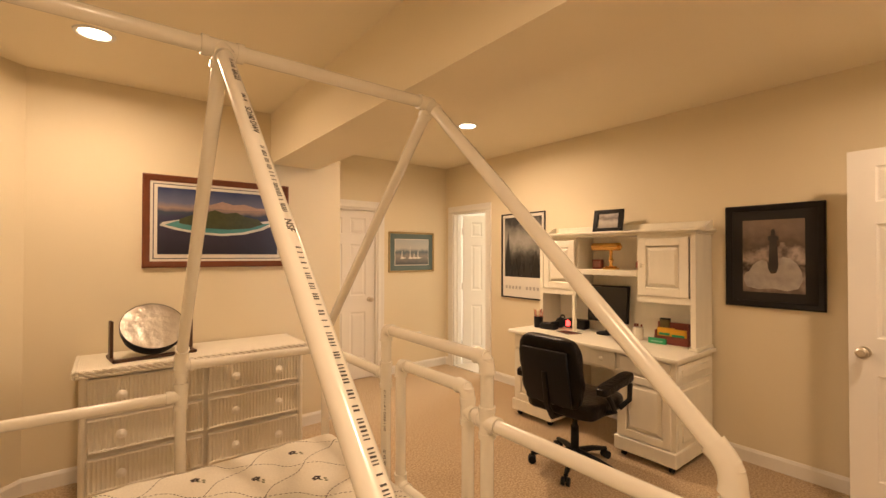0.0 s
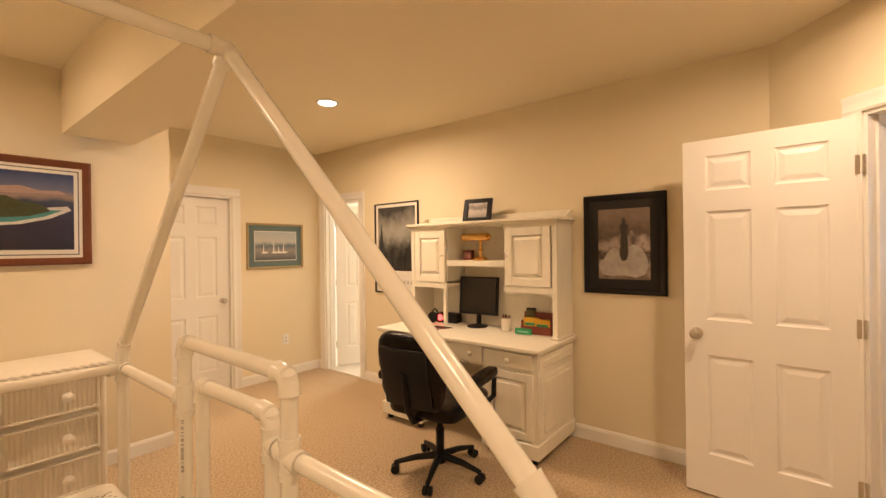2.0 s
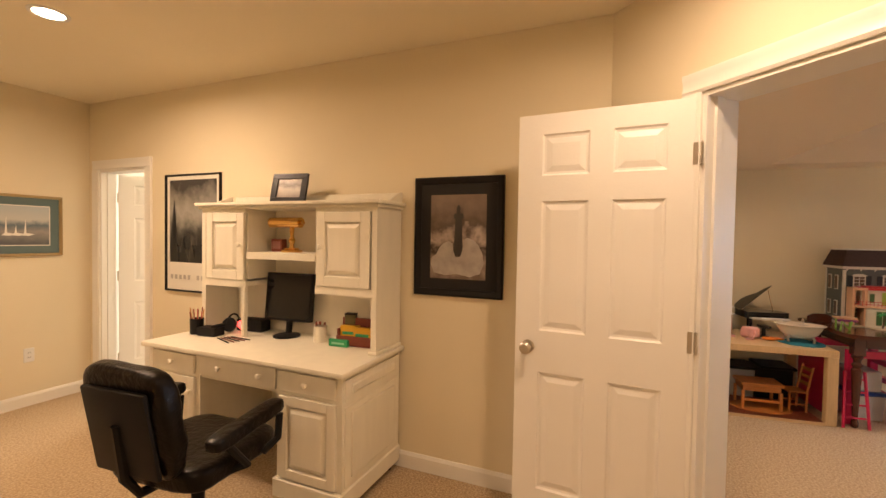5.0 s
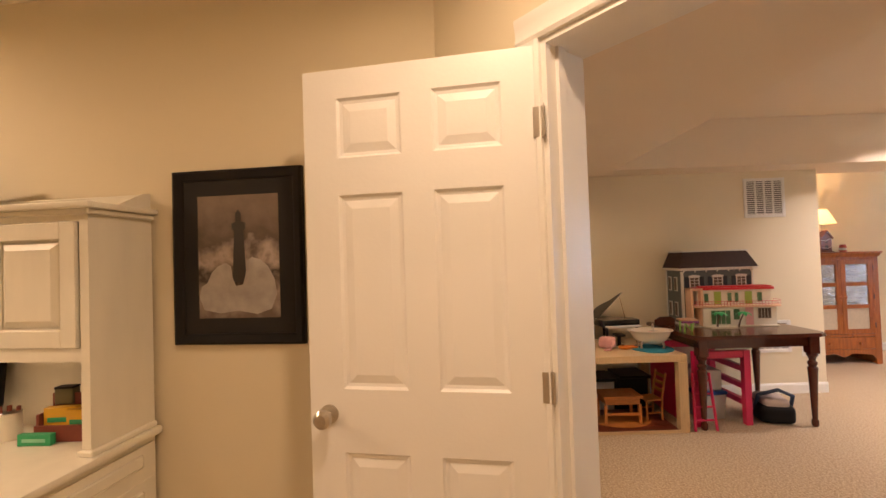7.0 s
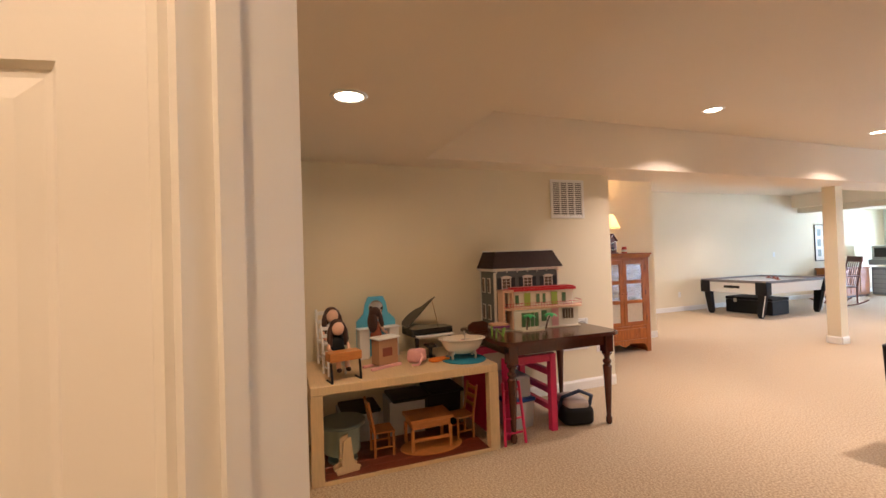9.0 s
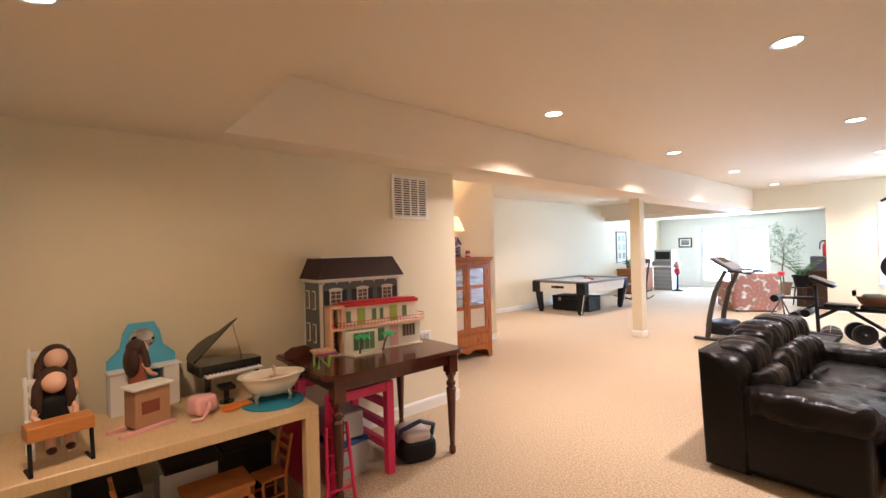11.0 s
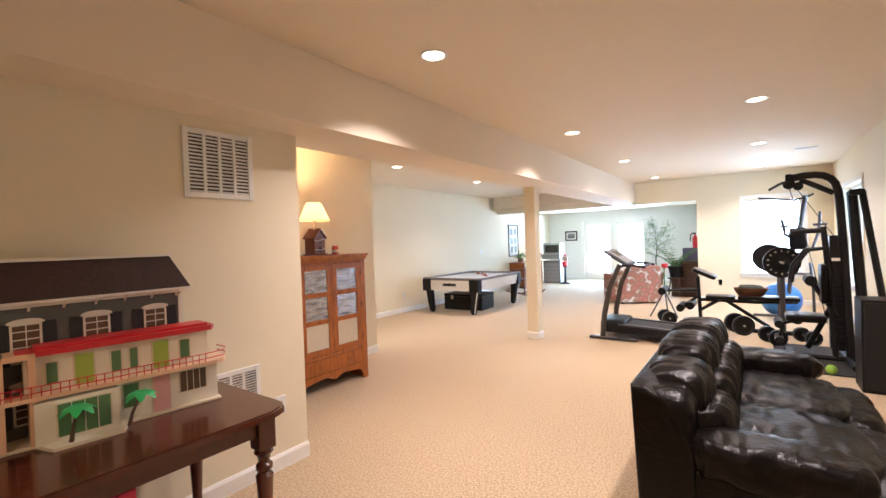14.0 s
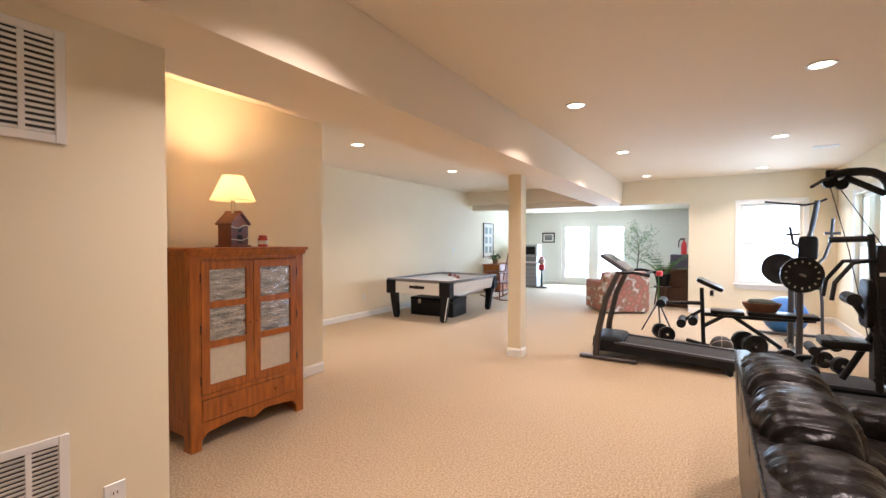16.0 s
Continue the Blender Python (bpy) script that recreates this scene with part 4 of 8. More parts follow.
def raised_panel(b, face_x, y0, y1, z0, z1, s=-1, d=0.012):
    """A raised field on a face at x = face_x that looks towards s."""
    rect = lambda i, o: [b.bm.verts.new((face_x + s * o, y, z)) for y, z in ((y0 + i, z0 + i), (y1 - i, z0 + i), (y1 - i, z1 - i), (y0 + i, z1 - i))]
    rings = [rect(0, 0.001), rect(0.004, -0.006), rect(0.012, -0.006), rect(0.035, d * 0.5), rect(0.04, d * 0.5)]
    for r0, r1 in zip(rings, rings[1:]):
        for q in range(4):
            b.bm.faces.new((r0[q], r0[(q + 1) % 4], r1[(q + 1) % 4], r1[q]))
    b.bm.faces.new(rings[-1])


def framed_door(parent, name, x, y0, y1, z0, z1, knob_y=None, stile=0.05, t=0.02):
    b = Builder().box(x - t, x, y0, y0 + stile, z0, z1, 0.002).box(x - t, x, y1 - stile, y1, z0, z1, 0.002).box(x - t, x, y0 + stile, y1 - stile, z0, z0 + stile, 0.002).box(x - t, x, y0 + stile, y1 - stile, z1 - stile, z1, 0.002)
    b.box(x - 0.008, x, y0 + stile, y1 - stile, z0 + stile, z1 - stile)
    raised_panel(b, x - t + 0.006, y0 + stile, y1 - stile, z0 + stile, z1 - stile)
    dr = part(name, b, CREAMWOOD, parent, smooth=20)
    if knob_y is not None:
        part("knob", Builder().lathe((x - t, knob_y[0], knob_y[1]), [(0.007, 0), (0.007, 0.01), (0.015, 0.016), (0.017, 0.023), (0.012, 0.03), (0.0, 0.032)], 14, Matrix.Rotation(radians(-90), 4, "Y")), CREAMWOOD, dr)
    return dr


for ya, yb in ((Y0, Y0 + 0.42), (Y1 - 0.42, Y1)):
    ped = part("pedestal", Builder().box(X0 + 0.02, X1, ya, yb, 0.14, 0.745), CREAMWOOD, desk)
    part("plinth", Builder().box(X0 - 0.005, X1 + 0.005, ya - 0.012, yb + 0.012, 0.05, 0.15, 0.006), CREAMWOOD, ped)
    framed_door(ped, "cabinet_door", X0 + 0.019, ya + 0.03, yb - 0.03, 0.16, 0.60, (yb - 0.055 if ya < 0.5 else ya + 0.055, 0.52))
    framed = Builder().box(X0, X0 + 0.019, ya + 0.03, yb - 0.03, 0.625, 0.73, 0.003)
    dr = part("drawer", framed, CREAMWOOD, ped)
    part("knob", Builder().lathe((X0, (ya + yb) / 2, 0.678), [(0.007, 0), (0.007, 0.01), (0.015, 0.016), (0.017, 0.023), (0.012, 0.03), (0.0, 0.032)], 14, Matrix.Rotation(radians(-90), 4, "Y")), CREAMWOOD, dr)
    for yy in (ya + 0.04, yb - 0.04):
        for xx in (X0 + 0.05, X1 - 0.05):
            part("caster", Builder().cyl((xx, yy - 0.012, 0.025), (xx, yy + 0.012, 0.025), 0.025, seg=14).box(xx - 0.006, xx + 0.006, yy - 0.006, yy + 0.006, 0.02, 0.06), BLACKPL, desk)
side = Builder()
for z0, z1 in ((0.17, 0.58), (0.61, 0.72)):
    side.box(X0 + 0.04, X1 - 0.02, Y0 - 0.006, Y0, z0, z1)
    side.box(X0 + 0.09, X1 - 0.07, Y0 - 0.014, Y0 - 0.004, z0 + 0.03, z1 - 0.03, 0.008)
part("side_panel", side, CREAMWOOD, desk)
part("centre_drawer", Builder().box(X0 + 0.01, X0 + 0.03, Y0 + 0.43, Y1 - 0.43, 0.62, 0.74, 0.003).box(X0 + 0.03, X1, Y0 + 0.42, Y1 - 0.42, 0.60, 0.745), CREAMWOOD, desk)
part("back_panel", Builder().box(X1 - 0.02, X1, Y0 + 0.42, Y1 - 0.42, 0.14, 0.6), CREAMWOOD, desk)
for yy in (0.62, 0.93):
    part("knob", Builder().lathe((X0 + 0.01, yy, 0.68), [(0.007, 0), (0.007, 0.01), (0.015, 0.016), (0.017, 0.023), (0.012, 0.03), (0.0, 0.032)], 14, Matrix.Rotation(radians(-90), 4, "Y")), CREAMWOOD, desk)
part("desktop", Builder().box(X0 - 0.025, X1 + 0.01, Y0 - 0.03, Y1 + 0.05, 0.745, 0.775, 0.008, 2), CREAMWOOD, desk)

hutch = thing("hutch", "cream painted hutch with two panelled doors on the desk", "hutch", ROOM)
HX = -0.31
HY0, HY1 = 0.09, 1.48
Z0, Z1 = 0.775, 1.635
for ya, yb in ((HY0, HY0 + 0.035), (HY1 - 0.035, HY1)):
    part("side_panel", Builder().box(HX, X1, ya, yb, Z0 + 0.02, Z1), CREAMWOOD, hutch)
part("foot_moulding", Builder().box(HX - 0.012, X1, HY0 - 0.014, HY0 + 0.047, Z0, Z0 + 0.022, 0.005), CREAMWOOD, hutch)
part("foot_moulding", Builder().box(HX - 0.012, X1, HY1 - 0.047, HY1 + 0.014, Z0, Z0 + 0.022, 0.005), CREAMWOOD, hutch)
part("back_board", Builder().box(X1 - 0.012, X1 - 0.002, HY0 + 0.035, HY1 - 0.035, Z0, Z1), CREAMWOOD, hutch)
part("cornice", Builder().box(HX - 0.035, X1, HY0 - 0.035, HY1 + 0.035, Z1, Z1 + 0.022, 0.006, 2).box(HX - 0.018, X1, HY0 - 0.018, HY1 + 0.018, Z1 - 0.02, Z1, 0.004), CREAMWOOD, hutch)
part("gallery_rail", Builder().box(X1 - 0.025, X1 - 0.003, HY0 + 0.02, HY1 - 0.02, Z1 + 0.022, Z1 + 0.085, 0.004).prism([(X1 - 0.18, Z1 + 0.022), (X1 - 0.025, Z1 + 0.022), (X1 - 0.025, Z1 + 0.085), (X1 - 0.06, Z1 + 0.08)], HY0 - 0.02, HY0 - 0.002, "y").prism([(X1 - 0.18, Z1 + 0.022), (X1 - 0.025, Z1 + 0.022), (X1 - 0.025, Z1 + 0.085), (X1 - 0.06, Z1 + 0.08)], HY1 + 0.002, HY1 + 0.02, "y"), CREAMWOOD, hutch)
for ya, yb, k in ((HY0 + 0.035, 0.52, 0.475), (1.08, HY1 - 0.035, 1.12)):
    part("cupboard", Builder().box(HX + 0.02, X1 - 0.012, ya, yb, 1.11, 1.14).box(HX + 0.02, X1 - 0.012, (yb - 0.02) if ya < 0.5 else ya, yb if ya < 0.5 else ya + 0.02, 1.155, Z1 - 0.02).box(HX, HX + 0.02, ya, yb, 1.10, 1.148).box(HX, HX + 0.02, ya, yb, Z1 - 0.043, Z1 - 0.02), CREAMWOOD, hutch)
    framed_door(hutch, "cupboard_door", HX + 0.012, ya + 0.012, yb - 0.012, 1.15, Z1 - 0.045, (k, 1.38), 0.06)
part("shelf", Builder().box(HX, X1 - 0.012, 0.52, 1.08, 1.29, 1.335, 0.003), CREAMWOOD, hutch)
part("post", Builder().box(HX, HX + 0.03, 1.09, 1.12, Z0, 1.12, 0.003), CREAMWOOD, hutch)

# ---- things on the desk and hutch ----
BRASS = material("polished_brass", (0.78, 0.48, 0.16), 0.18, 1.0, grain=0.1)
REDBOX = material("red_brown_card", (0.22, 0.05, 0.03), 0.6, grain=0.2)
YELLOW = material("yellow_card", (0.75, 0.42, 0.03), 0.5)
GREENC = material("green_card", (0.03, 0.35, 0.14), 0.5)
REDGLOW = material("red_dial_glow", (1.0, 0.06, 0.05), 0.4, emit=4)
SCREEN = material("black_screen", (0.006, 0.006, 0.007), 0.12)

f = thing("photo_frame", "small black photo frame leaning back on the hutch", "photo frame", ROOM @ pose(-0.18, 0.85, 1.658, 0, 0, -82))
tl = pose(0, 0, 0, -14)
part("frame", Builder().box(-0.13, 0.13, -0.018, 0, 0, 0.035, 0.002, m=tl).box(-0.13, 0.13, -0.018, 0, 0.165, 0.2, 0.002, m=tl).box(-0.13, -0.09, -0.018, 0, 0.035, 0.165, m=tl).box(0.09, 0.13, -0.018, 0, 0.035, 0.165, m=tl).box(-0.12, 0.12, -0.004, 0, 0.01, 0.19, m=tl), BLACKFRAME, f)
part("print", Builder().box(-0.09, 0.09, -0.008, -0.005, 0.035, 0.165, m=tl), banded("photo_print", [(0.03, (0.3, 0.27, 0.24)), (0.09, (0.5, 0.46, 0.42)), (0.12, (0.2, 0.18, 0.17)), (0.17, (0.6, 0.57, 0.53))], 30, 0.03), f)
part("easel_leg", Builder().box(-0.02, 0.02, 0.03, 0.036, 0, 0.13, m=pose(0, 0.03, 0, 12)), BLACKFRAME, f)

lamp = thing("desk_lamp", "small brass banker's lamp on the hutch shelf", "desk lamp", ROOM @ pose(-0.17, 0.83, 1.336, 0, 0, -90) @ Matrix.Scale(1.3, 4))
part("base", Builder().box(-0.04, 0.05, -0.03, 0.03, 0, 0.012, 0.004).box(-0.03, 0.04, -0.02, 0.02, 0.012, 0.022, 0.004), BRASS, lamp)
part("stem", Builder().lathe((0.005, 0, 0.02), [(0.014, 0), (0.01, 0.02), (0.018, 0.04), (0.009, 0.06), (0.012, 0.1), (0.006, 0.13)], 14), BRASS, lamp)
part("shade", Builder().cyl((-0.12, -0.01, 0.15), (0.07, -0.01, 0.15), 0.026, seg=18).cyl((-0.125, -0.01, 0.15), (-0.12, -0.01, 0.15), 0.02).cyl((0.07, -0.01, 0.15), (0.085, -0.01, 0.15), 0.012), BRASS, lamp)

t_ = thing("trinket_box", "small red and brown card box on the hutch shelf", "box", ROOM @ pose(-0.12, 0.98, 1.336, 0, 0, 10))
part("box", Builder().box(-0.03, 0.03, -0.04, 0.04, 0, 0.085, 0.002), REDBOX, t_)
part("front_label", Builder().box(-0.0315, -0.03, -0.03, 0.03, 0.02, 0.07), flat("pink_print", (0.35, 0.15, 0.13)), t_)
v_ = thing("vase", "small dark red vase on the hutch shelf", "vase", ROOM @ pose(-0.15, 0.57, 1.336))
part("body", Builder().lathe((0, 0, 0), [(0.025, 0), (0.04, 0.03), (0.038, 0.06), (0.02, 0.085), (0.024, 0.095)], 18), REDBOX, v_)

mon = thing("monitor", "black flat monitor switched off on the desk", "monitor", ROOM @ pose(-0.16, 0.87, 0.776, 0, 0, -84) @ Matrix.Diagonal((0.95, 1, 1, 1)))
part("screen_housing", Builder().box(-0.19, 0.19, -0.012, 0.022, 0.10, 0.42, 0.006, 2, m=pose(0, 0, 0, -6)), BLACKPL, mon)
part("screen", Builder().box(-0.175, 0.175, -0.0145, -0.0125, 0.118, 0.405, m=pose(0, 0, 0, -6)), SCREEN, mon)
part("stand", Builder().cyl((0, 0.02, 0.01), (0, 0.04, 0.2), 0.022).lathe((0, 0.0, 0), [(0.09, 0), (0.09, 0.008), (0.04, 0.02), (0.0, 0.022)], 24), BLACKPL, mon)

ra = thing("clock_radio", "small black radio with a round red glowing dial on the desk", "radio", ROOM @ pose(-0.13, 1.19, 0.776, 0, 0, -84))
part("housing", Builder().box(-0.11, 0.10, -0.05, 0.05, 0, 0.085, 0.01, 2), BLACKPL, ra)
part("dial", Builder().lathe((-0.07, -0.051, 0.045), [(0.0, 0.004), (0.025, 0.003), (0.03, -0.002)], 22, Matrix.Rotation(radians(90), 4, "X")), REDGLOW, ra, "round red glowing dial")

ph = thing("desk_organiser", "black desk organiser holding coloured pencils", "desk organiser", ROOM @ pose(-0.37, 1.385, 0.776, 0, 0, -84))
part("cup", Builder().lathe((-0.06, 0, 0), [(0.0, 0.003), (0.04, 0.003), (0.043, 0.105), (0.04, 0.105), (0.038, 0.01)], 20), BLACKPL, ph)
part("tray", Builder().box(-0.02, 0.13, -0.045, 0.045, 0, 0.055, 0.004).box(0.10, 0.13, -0.045, 0.045, 0.055, 0.075, 0.003), BLACKPL, ph)
for k in range(9):
    a = k * 0.7
    col = ((0.5, 0.06, 0.05), (0.6, 0.3, 0.1), (0.3, 0.08, 0.06), (0.55, 0.45, 0.3))[k % 4]
    part("pencil", Builder().cyl((-0.06 + 0.02 * math.cos(a), 0.02 * math.sin(a), 0.01), (-0.06 + 0.045 * math.cos(a), 0.04 * math.sin(a), 0.15 + 0.012 * (k % 3)), 0.004, seg=6), flat("pencil_paint", col), ph)
hp = thing("headphones", "black round headphones leaning on the desk organiser", "headphones", ROOM @ pose(-0.26, 1.28, 0.776, 0, 0, -70))
part("ear_pad", Builder().lathe((0, 0, 0.055), [(0.02, -0.015), (0.045, -0.014), (0.05, 0), (0.045, 0.014), (0.02, 0.015)], 20, Matrix.Rotation(radians(80), 4, "X")), BLACKPL, hp)
part("headband", Builder().tube([(0.01 * math.cos(a) - 0.0, 0.06 * math.cos(a) + 0.05, 0.06 + 0.06 * math.sin(a)) for a in [k * math.pi / 10 for k in range(11)]], 0.006, 8), BLACKPL, hp)
can = thing("pencil_can", "pale tin can with a printed label on the desk", "can", ROOM @ pose(-0.18, 0.58, 0.776))
part("tin", Builder().lathe((0, 0, 0), [(0.04, 0), (0.04, 0.10), (0.038, 0.10), (0.037, 0.01)], 22), CREAMWOOD, can)
part("rim", Builder().lathe((0, 0, 0.098), [(0.039, 0), (0.042, 0.003), (0.039, 0.006)], 22), STEEL, can)
part("crayons", Builder().cyl((0, 0, 0.01), (0.01, 0.01, 0.125), 0.008).cyl((0.01, -0.015, 0.01), (0.02, -0.02, 0.12), 0.007).cyl((-0.015, 0.01, 0.01), (-0.02, 0.015, 0.128), 0.007), REDBOX, can)
org = thing("letter_box", "red-brown wooden box holding yellow crayon cartons on the desk", "box", ROOM @ pose(-0.14, 0.32, 0.776, 0, 0, -84))
part("box", Builder().box(-0.12, 0.12, 0.02, 0.03, 0, 0.16).box(-0.12, 0.12, -0.06, -0.05, 0, 0.06).box(-0.12, -0.11, -0.05, 0.02, 0, 0.1).box(0.11, 0.12, -0.05, 0.02, 0, 0.16).box(-0.11, 0.11, -0.05, 0.02, 0, 0.01), REDBOX, org)
cr = thing("crayon_carton", "yellow crayon carton with green print in the wooden box", "carton", ROOM @ pose(-0.145, 0.37, 0.84, 0, 0, -80), "crayon cartons")
part("carton", Builder().box(-0.06, 0.06, -0.03, 0.0, -0.02, 0.055, 0.002), YELLOW, cr)
part("printed_band", Builder().box(-0.045, 0.045, -0.0312, -0.03, 0.0, 0.018), GREENC, cr)
copy_thing(cr, ROOM @ pose(-0.15, 0.27, 0.835, 0, 0, -86))
gc = thing("marker_carton", "small green carton lying in front of the wooden box", "carton", ROOM @ pose(-0.23, 0.40, 0.776, 0, 0, -86))
part("carton", Builder().box(-0.065, 0.065, -0.012, 0.012, 0, 0.042, 0.002), GREENC, gc)
part("printed_band", Builder().box(-0.045, 0.045, -0.0132, -0.012, 0.014, 0.026), flat("pale_green_print", (0.25, 0.6, 0.4)), gc)
jar = thing("spice_tin", "small tin standing on the crayon cartons", "tin", ROOM @ pose(-0.12, 0.39, 0.895, 0, 0, -80))
part("tin", Builder().box(-0.035, 0.035, -0.02, 0.02, 0.0, 0.06, 0.003), flat("olive_tin", (0.12, 0.10, 0.04)), jar)
part("lid", Builder().box(-0.036, 0.036, -0.021, 0.021, 0.06, 0.068, 0.002), BLACKPL, jar)
for k in range(5):
    pp = thing("pencil", "dark red pencil lying on the desk" if k % 2 else "black pencil lying on the desk", "pencil", ROOM @ pose(-0.44 + 0.022 * k, 1.13 - 0.012 * k, 0.7795, 0, 0, 70 + 4 * k) @ Matrix.Scale(1.1, 4), "pencils on the desk")
    part("barrel", Builder().cyl((-0.085, 0, 0), (0.075, 0, 0), 0.0035, seg=6), REDBOX if k % 2 else BLACKPL, pp)
    part("point", Builder().cyl((0.075, 0, 0), (0.09, 0, 0), 0.0035, 0.0004, seg=6), CREAMWOOD, pp)

# ---- office chair ----
ch = thing("office_chair", "black leather office chair with padded arms on a five-star base", "office chair", ROOM @ pose(-1.03, 0.585, 0, 0, 0, 4))
hub = part("star_base", Builder().cyl((0, 0, 0.06), (0, 0, 0.13), 0.035), BLACKPL, ch)
for k in range(5):
    a = math.radians(72 * k + 200)
    ca, sa = math.cos(a), math.sin(a)
    part("spoke", Builder().tube([(0.02 * ca, 0.02 * sa, 0.105), (0.16 * ca, 0.16 * sa, 0.095), (0.29 * ca, 0.29 * sa, 0.068)], [0.024, 0.02, 0.014], 8), BLACKPL, hub)
    n = Vector((-sa, ca, 0))
    c = Vector((0.29 * ca, 0.29 * sa, 0.028))
    part("caster", Builder().cyl(c - n * 0.026, c - n * 0.006, 0.027, seg=16).cyl(c + n * 0.006, c + n * 0.026, 0.027, seg=16).cyl(c, c + Vector((0, 0, 0.05)), 0.008), BLACKPL, hub)
part("gas_lift", Builder().cyl((0, 0, 0.12), (0, 0, 0.28), 0.028).cyl((0, 0, 0.28), (0, 0, 0.40), 0.018), BLACKPL, ch)
part("mechanism", Builder().box(-0.12, 0.1, -0.09, 0.09, 0.38, 0.42, 0.01), BLACKPL, ch)
part("seat", Builder().pillow(-0.25, 0.26, -0.26, 0.26, 0.41, 0.52, 14, 0.45, 0.006), LEATHER, ch)
bk = pose(-0.25, 0, 0.52, 0, -10, 0)
part("backrest", Builder().pillow(-0.055, 0.045, -0.225, 0.225, -0.03, 0.43, 20, 0.35, 0.012, bk, folds=(6, 4, 9)), LEATHER, ch)
part("back_shell", Builder().box(-0.075, -0.05, -0.17, 0.17, 0.0, 0.36, 0.012, 2, m=bk), BLACKPL, ch)
part("back_bar", Builder().tube([(-0.05, 0, 0.40), (-0.27, 0, 0.41), (-0.33, 0, 0.5), (-0.36, 0, 0.72)], 0.02, 8), BLACKPL, ch)
for s in (-1, 1):
    part("arm_bracket", Builder().tube([(-0.06, 0.24 * s, 0.44), (-0.02, 0.30 * s, 0.46), (-0.1, 0.31 * s, 0.55), (-0.16, 0.30 * s, 0.63)], 0.017, 8).tube([(0.12, 0.26 * s, 0.44), (0.16, 0.31 * s, 0.5), (0.17, 0.31 * s, 0.61)], 0.017, 8), BLACKPL, ch)
    part("armrest", Builder().pillow(-0.24, 0.16, -0.04, 0.04, -0.025, 0.035, 8, 0.5, 0.003, pose(0.02, 0.305 * s, 0.64, 0, -6, 0)), LEATHER, ch)

# ---- large room: grilles, switches ----
DUCT = material("grey_duct", (0.055, 0.052, 0.05), 0.9)


def grille(m, w, h, label, cols=4, rows=16):
    top = thing("air_grille", label, "air vent", m)
    f_ = 0.03
    b = Builder().box(0, f_, -0.012, 0, 0, h, 0.002).box(w - f_, w, -0.012, 0, 0, h, 0.002).box(f_, w - f_, -0.012, 0, 0, f_, 0.002).box(f_, w - f_, -0.012, 0, h - f_, h, 0.002)
    part("frame", b, WHITEPL, top)
    part("backing", Builder().box(f_, w - f_, -0.003, -0.001, f_, h - f_), DUCT, top)
    cw = (w - 2 * f_) / cols
    for c in range(1, cols):
        part("mullion", Builder().box(f_ + c * cw - 0.008, f_ + c * cw + 0.008, -0.011, -0.003, f_, h - f_), WHITEPL, top)
    for r in range(rows):
        z = f_ + (h - 2 * f_) * (r + 0.5) / rows
        part("slat", Builder().box(f_, w - f_, -0.0085, -0.0062, -0.0052, 0.0052, m=pose(0, -0.001, z, 28)), WHITEPL, top)
    return top


PLAY = lambda y, z: pose(7.26, y, z, 0, 0, -90)
grille(PLAY(-3.035, 1.715), 0.40, 0.385, "white louvred return-air grille high on the wall")
grille(PLAY(-3.06, 0.40), 0.37, 0.31, "white louvred air grille low on the wall behind the table")
outlet(PLAY(-3.565, 0.41))
outlet(PLAY(-0.62, 0.42))
outlet(pose(10.7, -8.72, 0.36, 0, 0, -90))
outlet(pose(10.7, -11.9, 1.15, 0, 0, -90), "white light switch on the pale wall", True)
outlet(pose(9.62, -16.7, 1.1), "white light switch by the french doors", True)
outlet(pose(5.35, -12.5, 0.4), "white double wall socket")
grille(pose(4.0, -10.1, HIGH, 90, 0, 0), 0.25, 0.15, "white ceiling air vent", 1, 6)

# ---- pine cabinet in the alcove ----
cab = thing("pie_safe_cabinet", "honey pine cabinet with punched tin panels and a scalloped base", "cabinet", pose(8.18, -4.33, 0, 0, 0, -90))
CW, CD, CH = 0.90, 0.50, 1.335
# The stretched dark streaks in the tin's colour stand in for room reflections.
TIN = material("punched_tin_painted_reflections", (0.66, 0.70, 0.78), 0.2, 1.0, grain=0.9, grain_scale=5, stretch=(1.5, 1, 7), second=(0.16, 0.18, 0.22), bump=1.0, bump_scale=7)
PALE = material("pale_board", (0.62, 0.54, 0.42), 0.6, grain=0.2, grain_scale=30)
for x in (0, CW - 0.07):
    part("corner_post", Builder().box(x, x + 0.07, 0, 0.03, 0, CH - 0.05, 0.003), PINE, cab)
b = Builder().box(0, 0.025, 0.03, CD, 0, CH - 0.05)
part("side_frame", Builder().box(0.0, 0.02, 0.03, 0.09, 0, CH - 0.05).box(0, 0.02, CD - 0.06, CD, 0, CH - 0.05).box(0, 0.02, 0.09, CD - 0.06, CH - 0.13, CH - 0.05).box(0, 0.02, 0.09, CD - 0.06, 0.52, 0.62).box(0, 0.02, 0.09, CD - 0.06, 0.1, 0.2).box(0.008, 0.02, 0.09, CD - 0.06, 0.2, CH - 0.13), PINE, cab)
part("side_board", Builder().box(CW - 0.02, CW, 0.03, CD, 0, CH - 0.05), PINE, cab)
part("back_board", Builder().box(0.02, CW - 0.02, CD - 0.015, CD, 0.1, CH - 0.05), PINE, cab)
part("bottom_board", Builder().box(0.02, CW - 0.02, 0.03, CD - 0.015, 0.14, 0.16), PINE, cab)
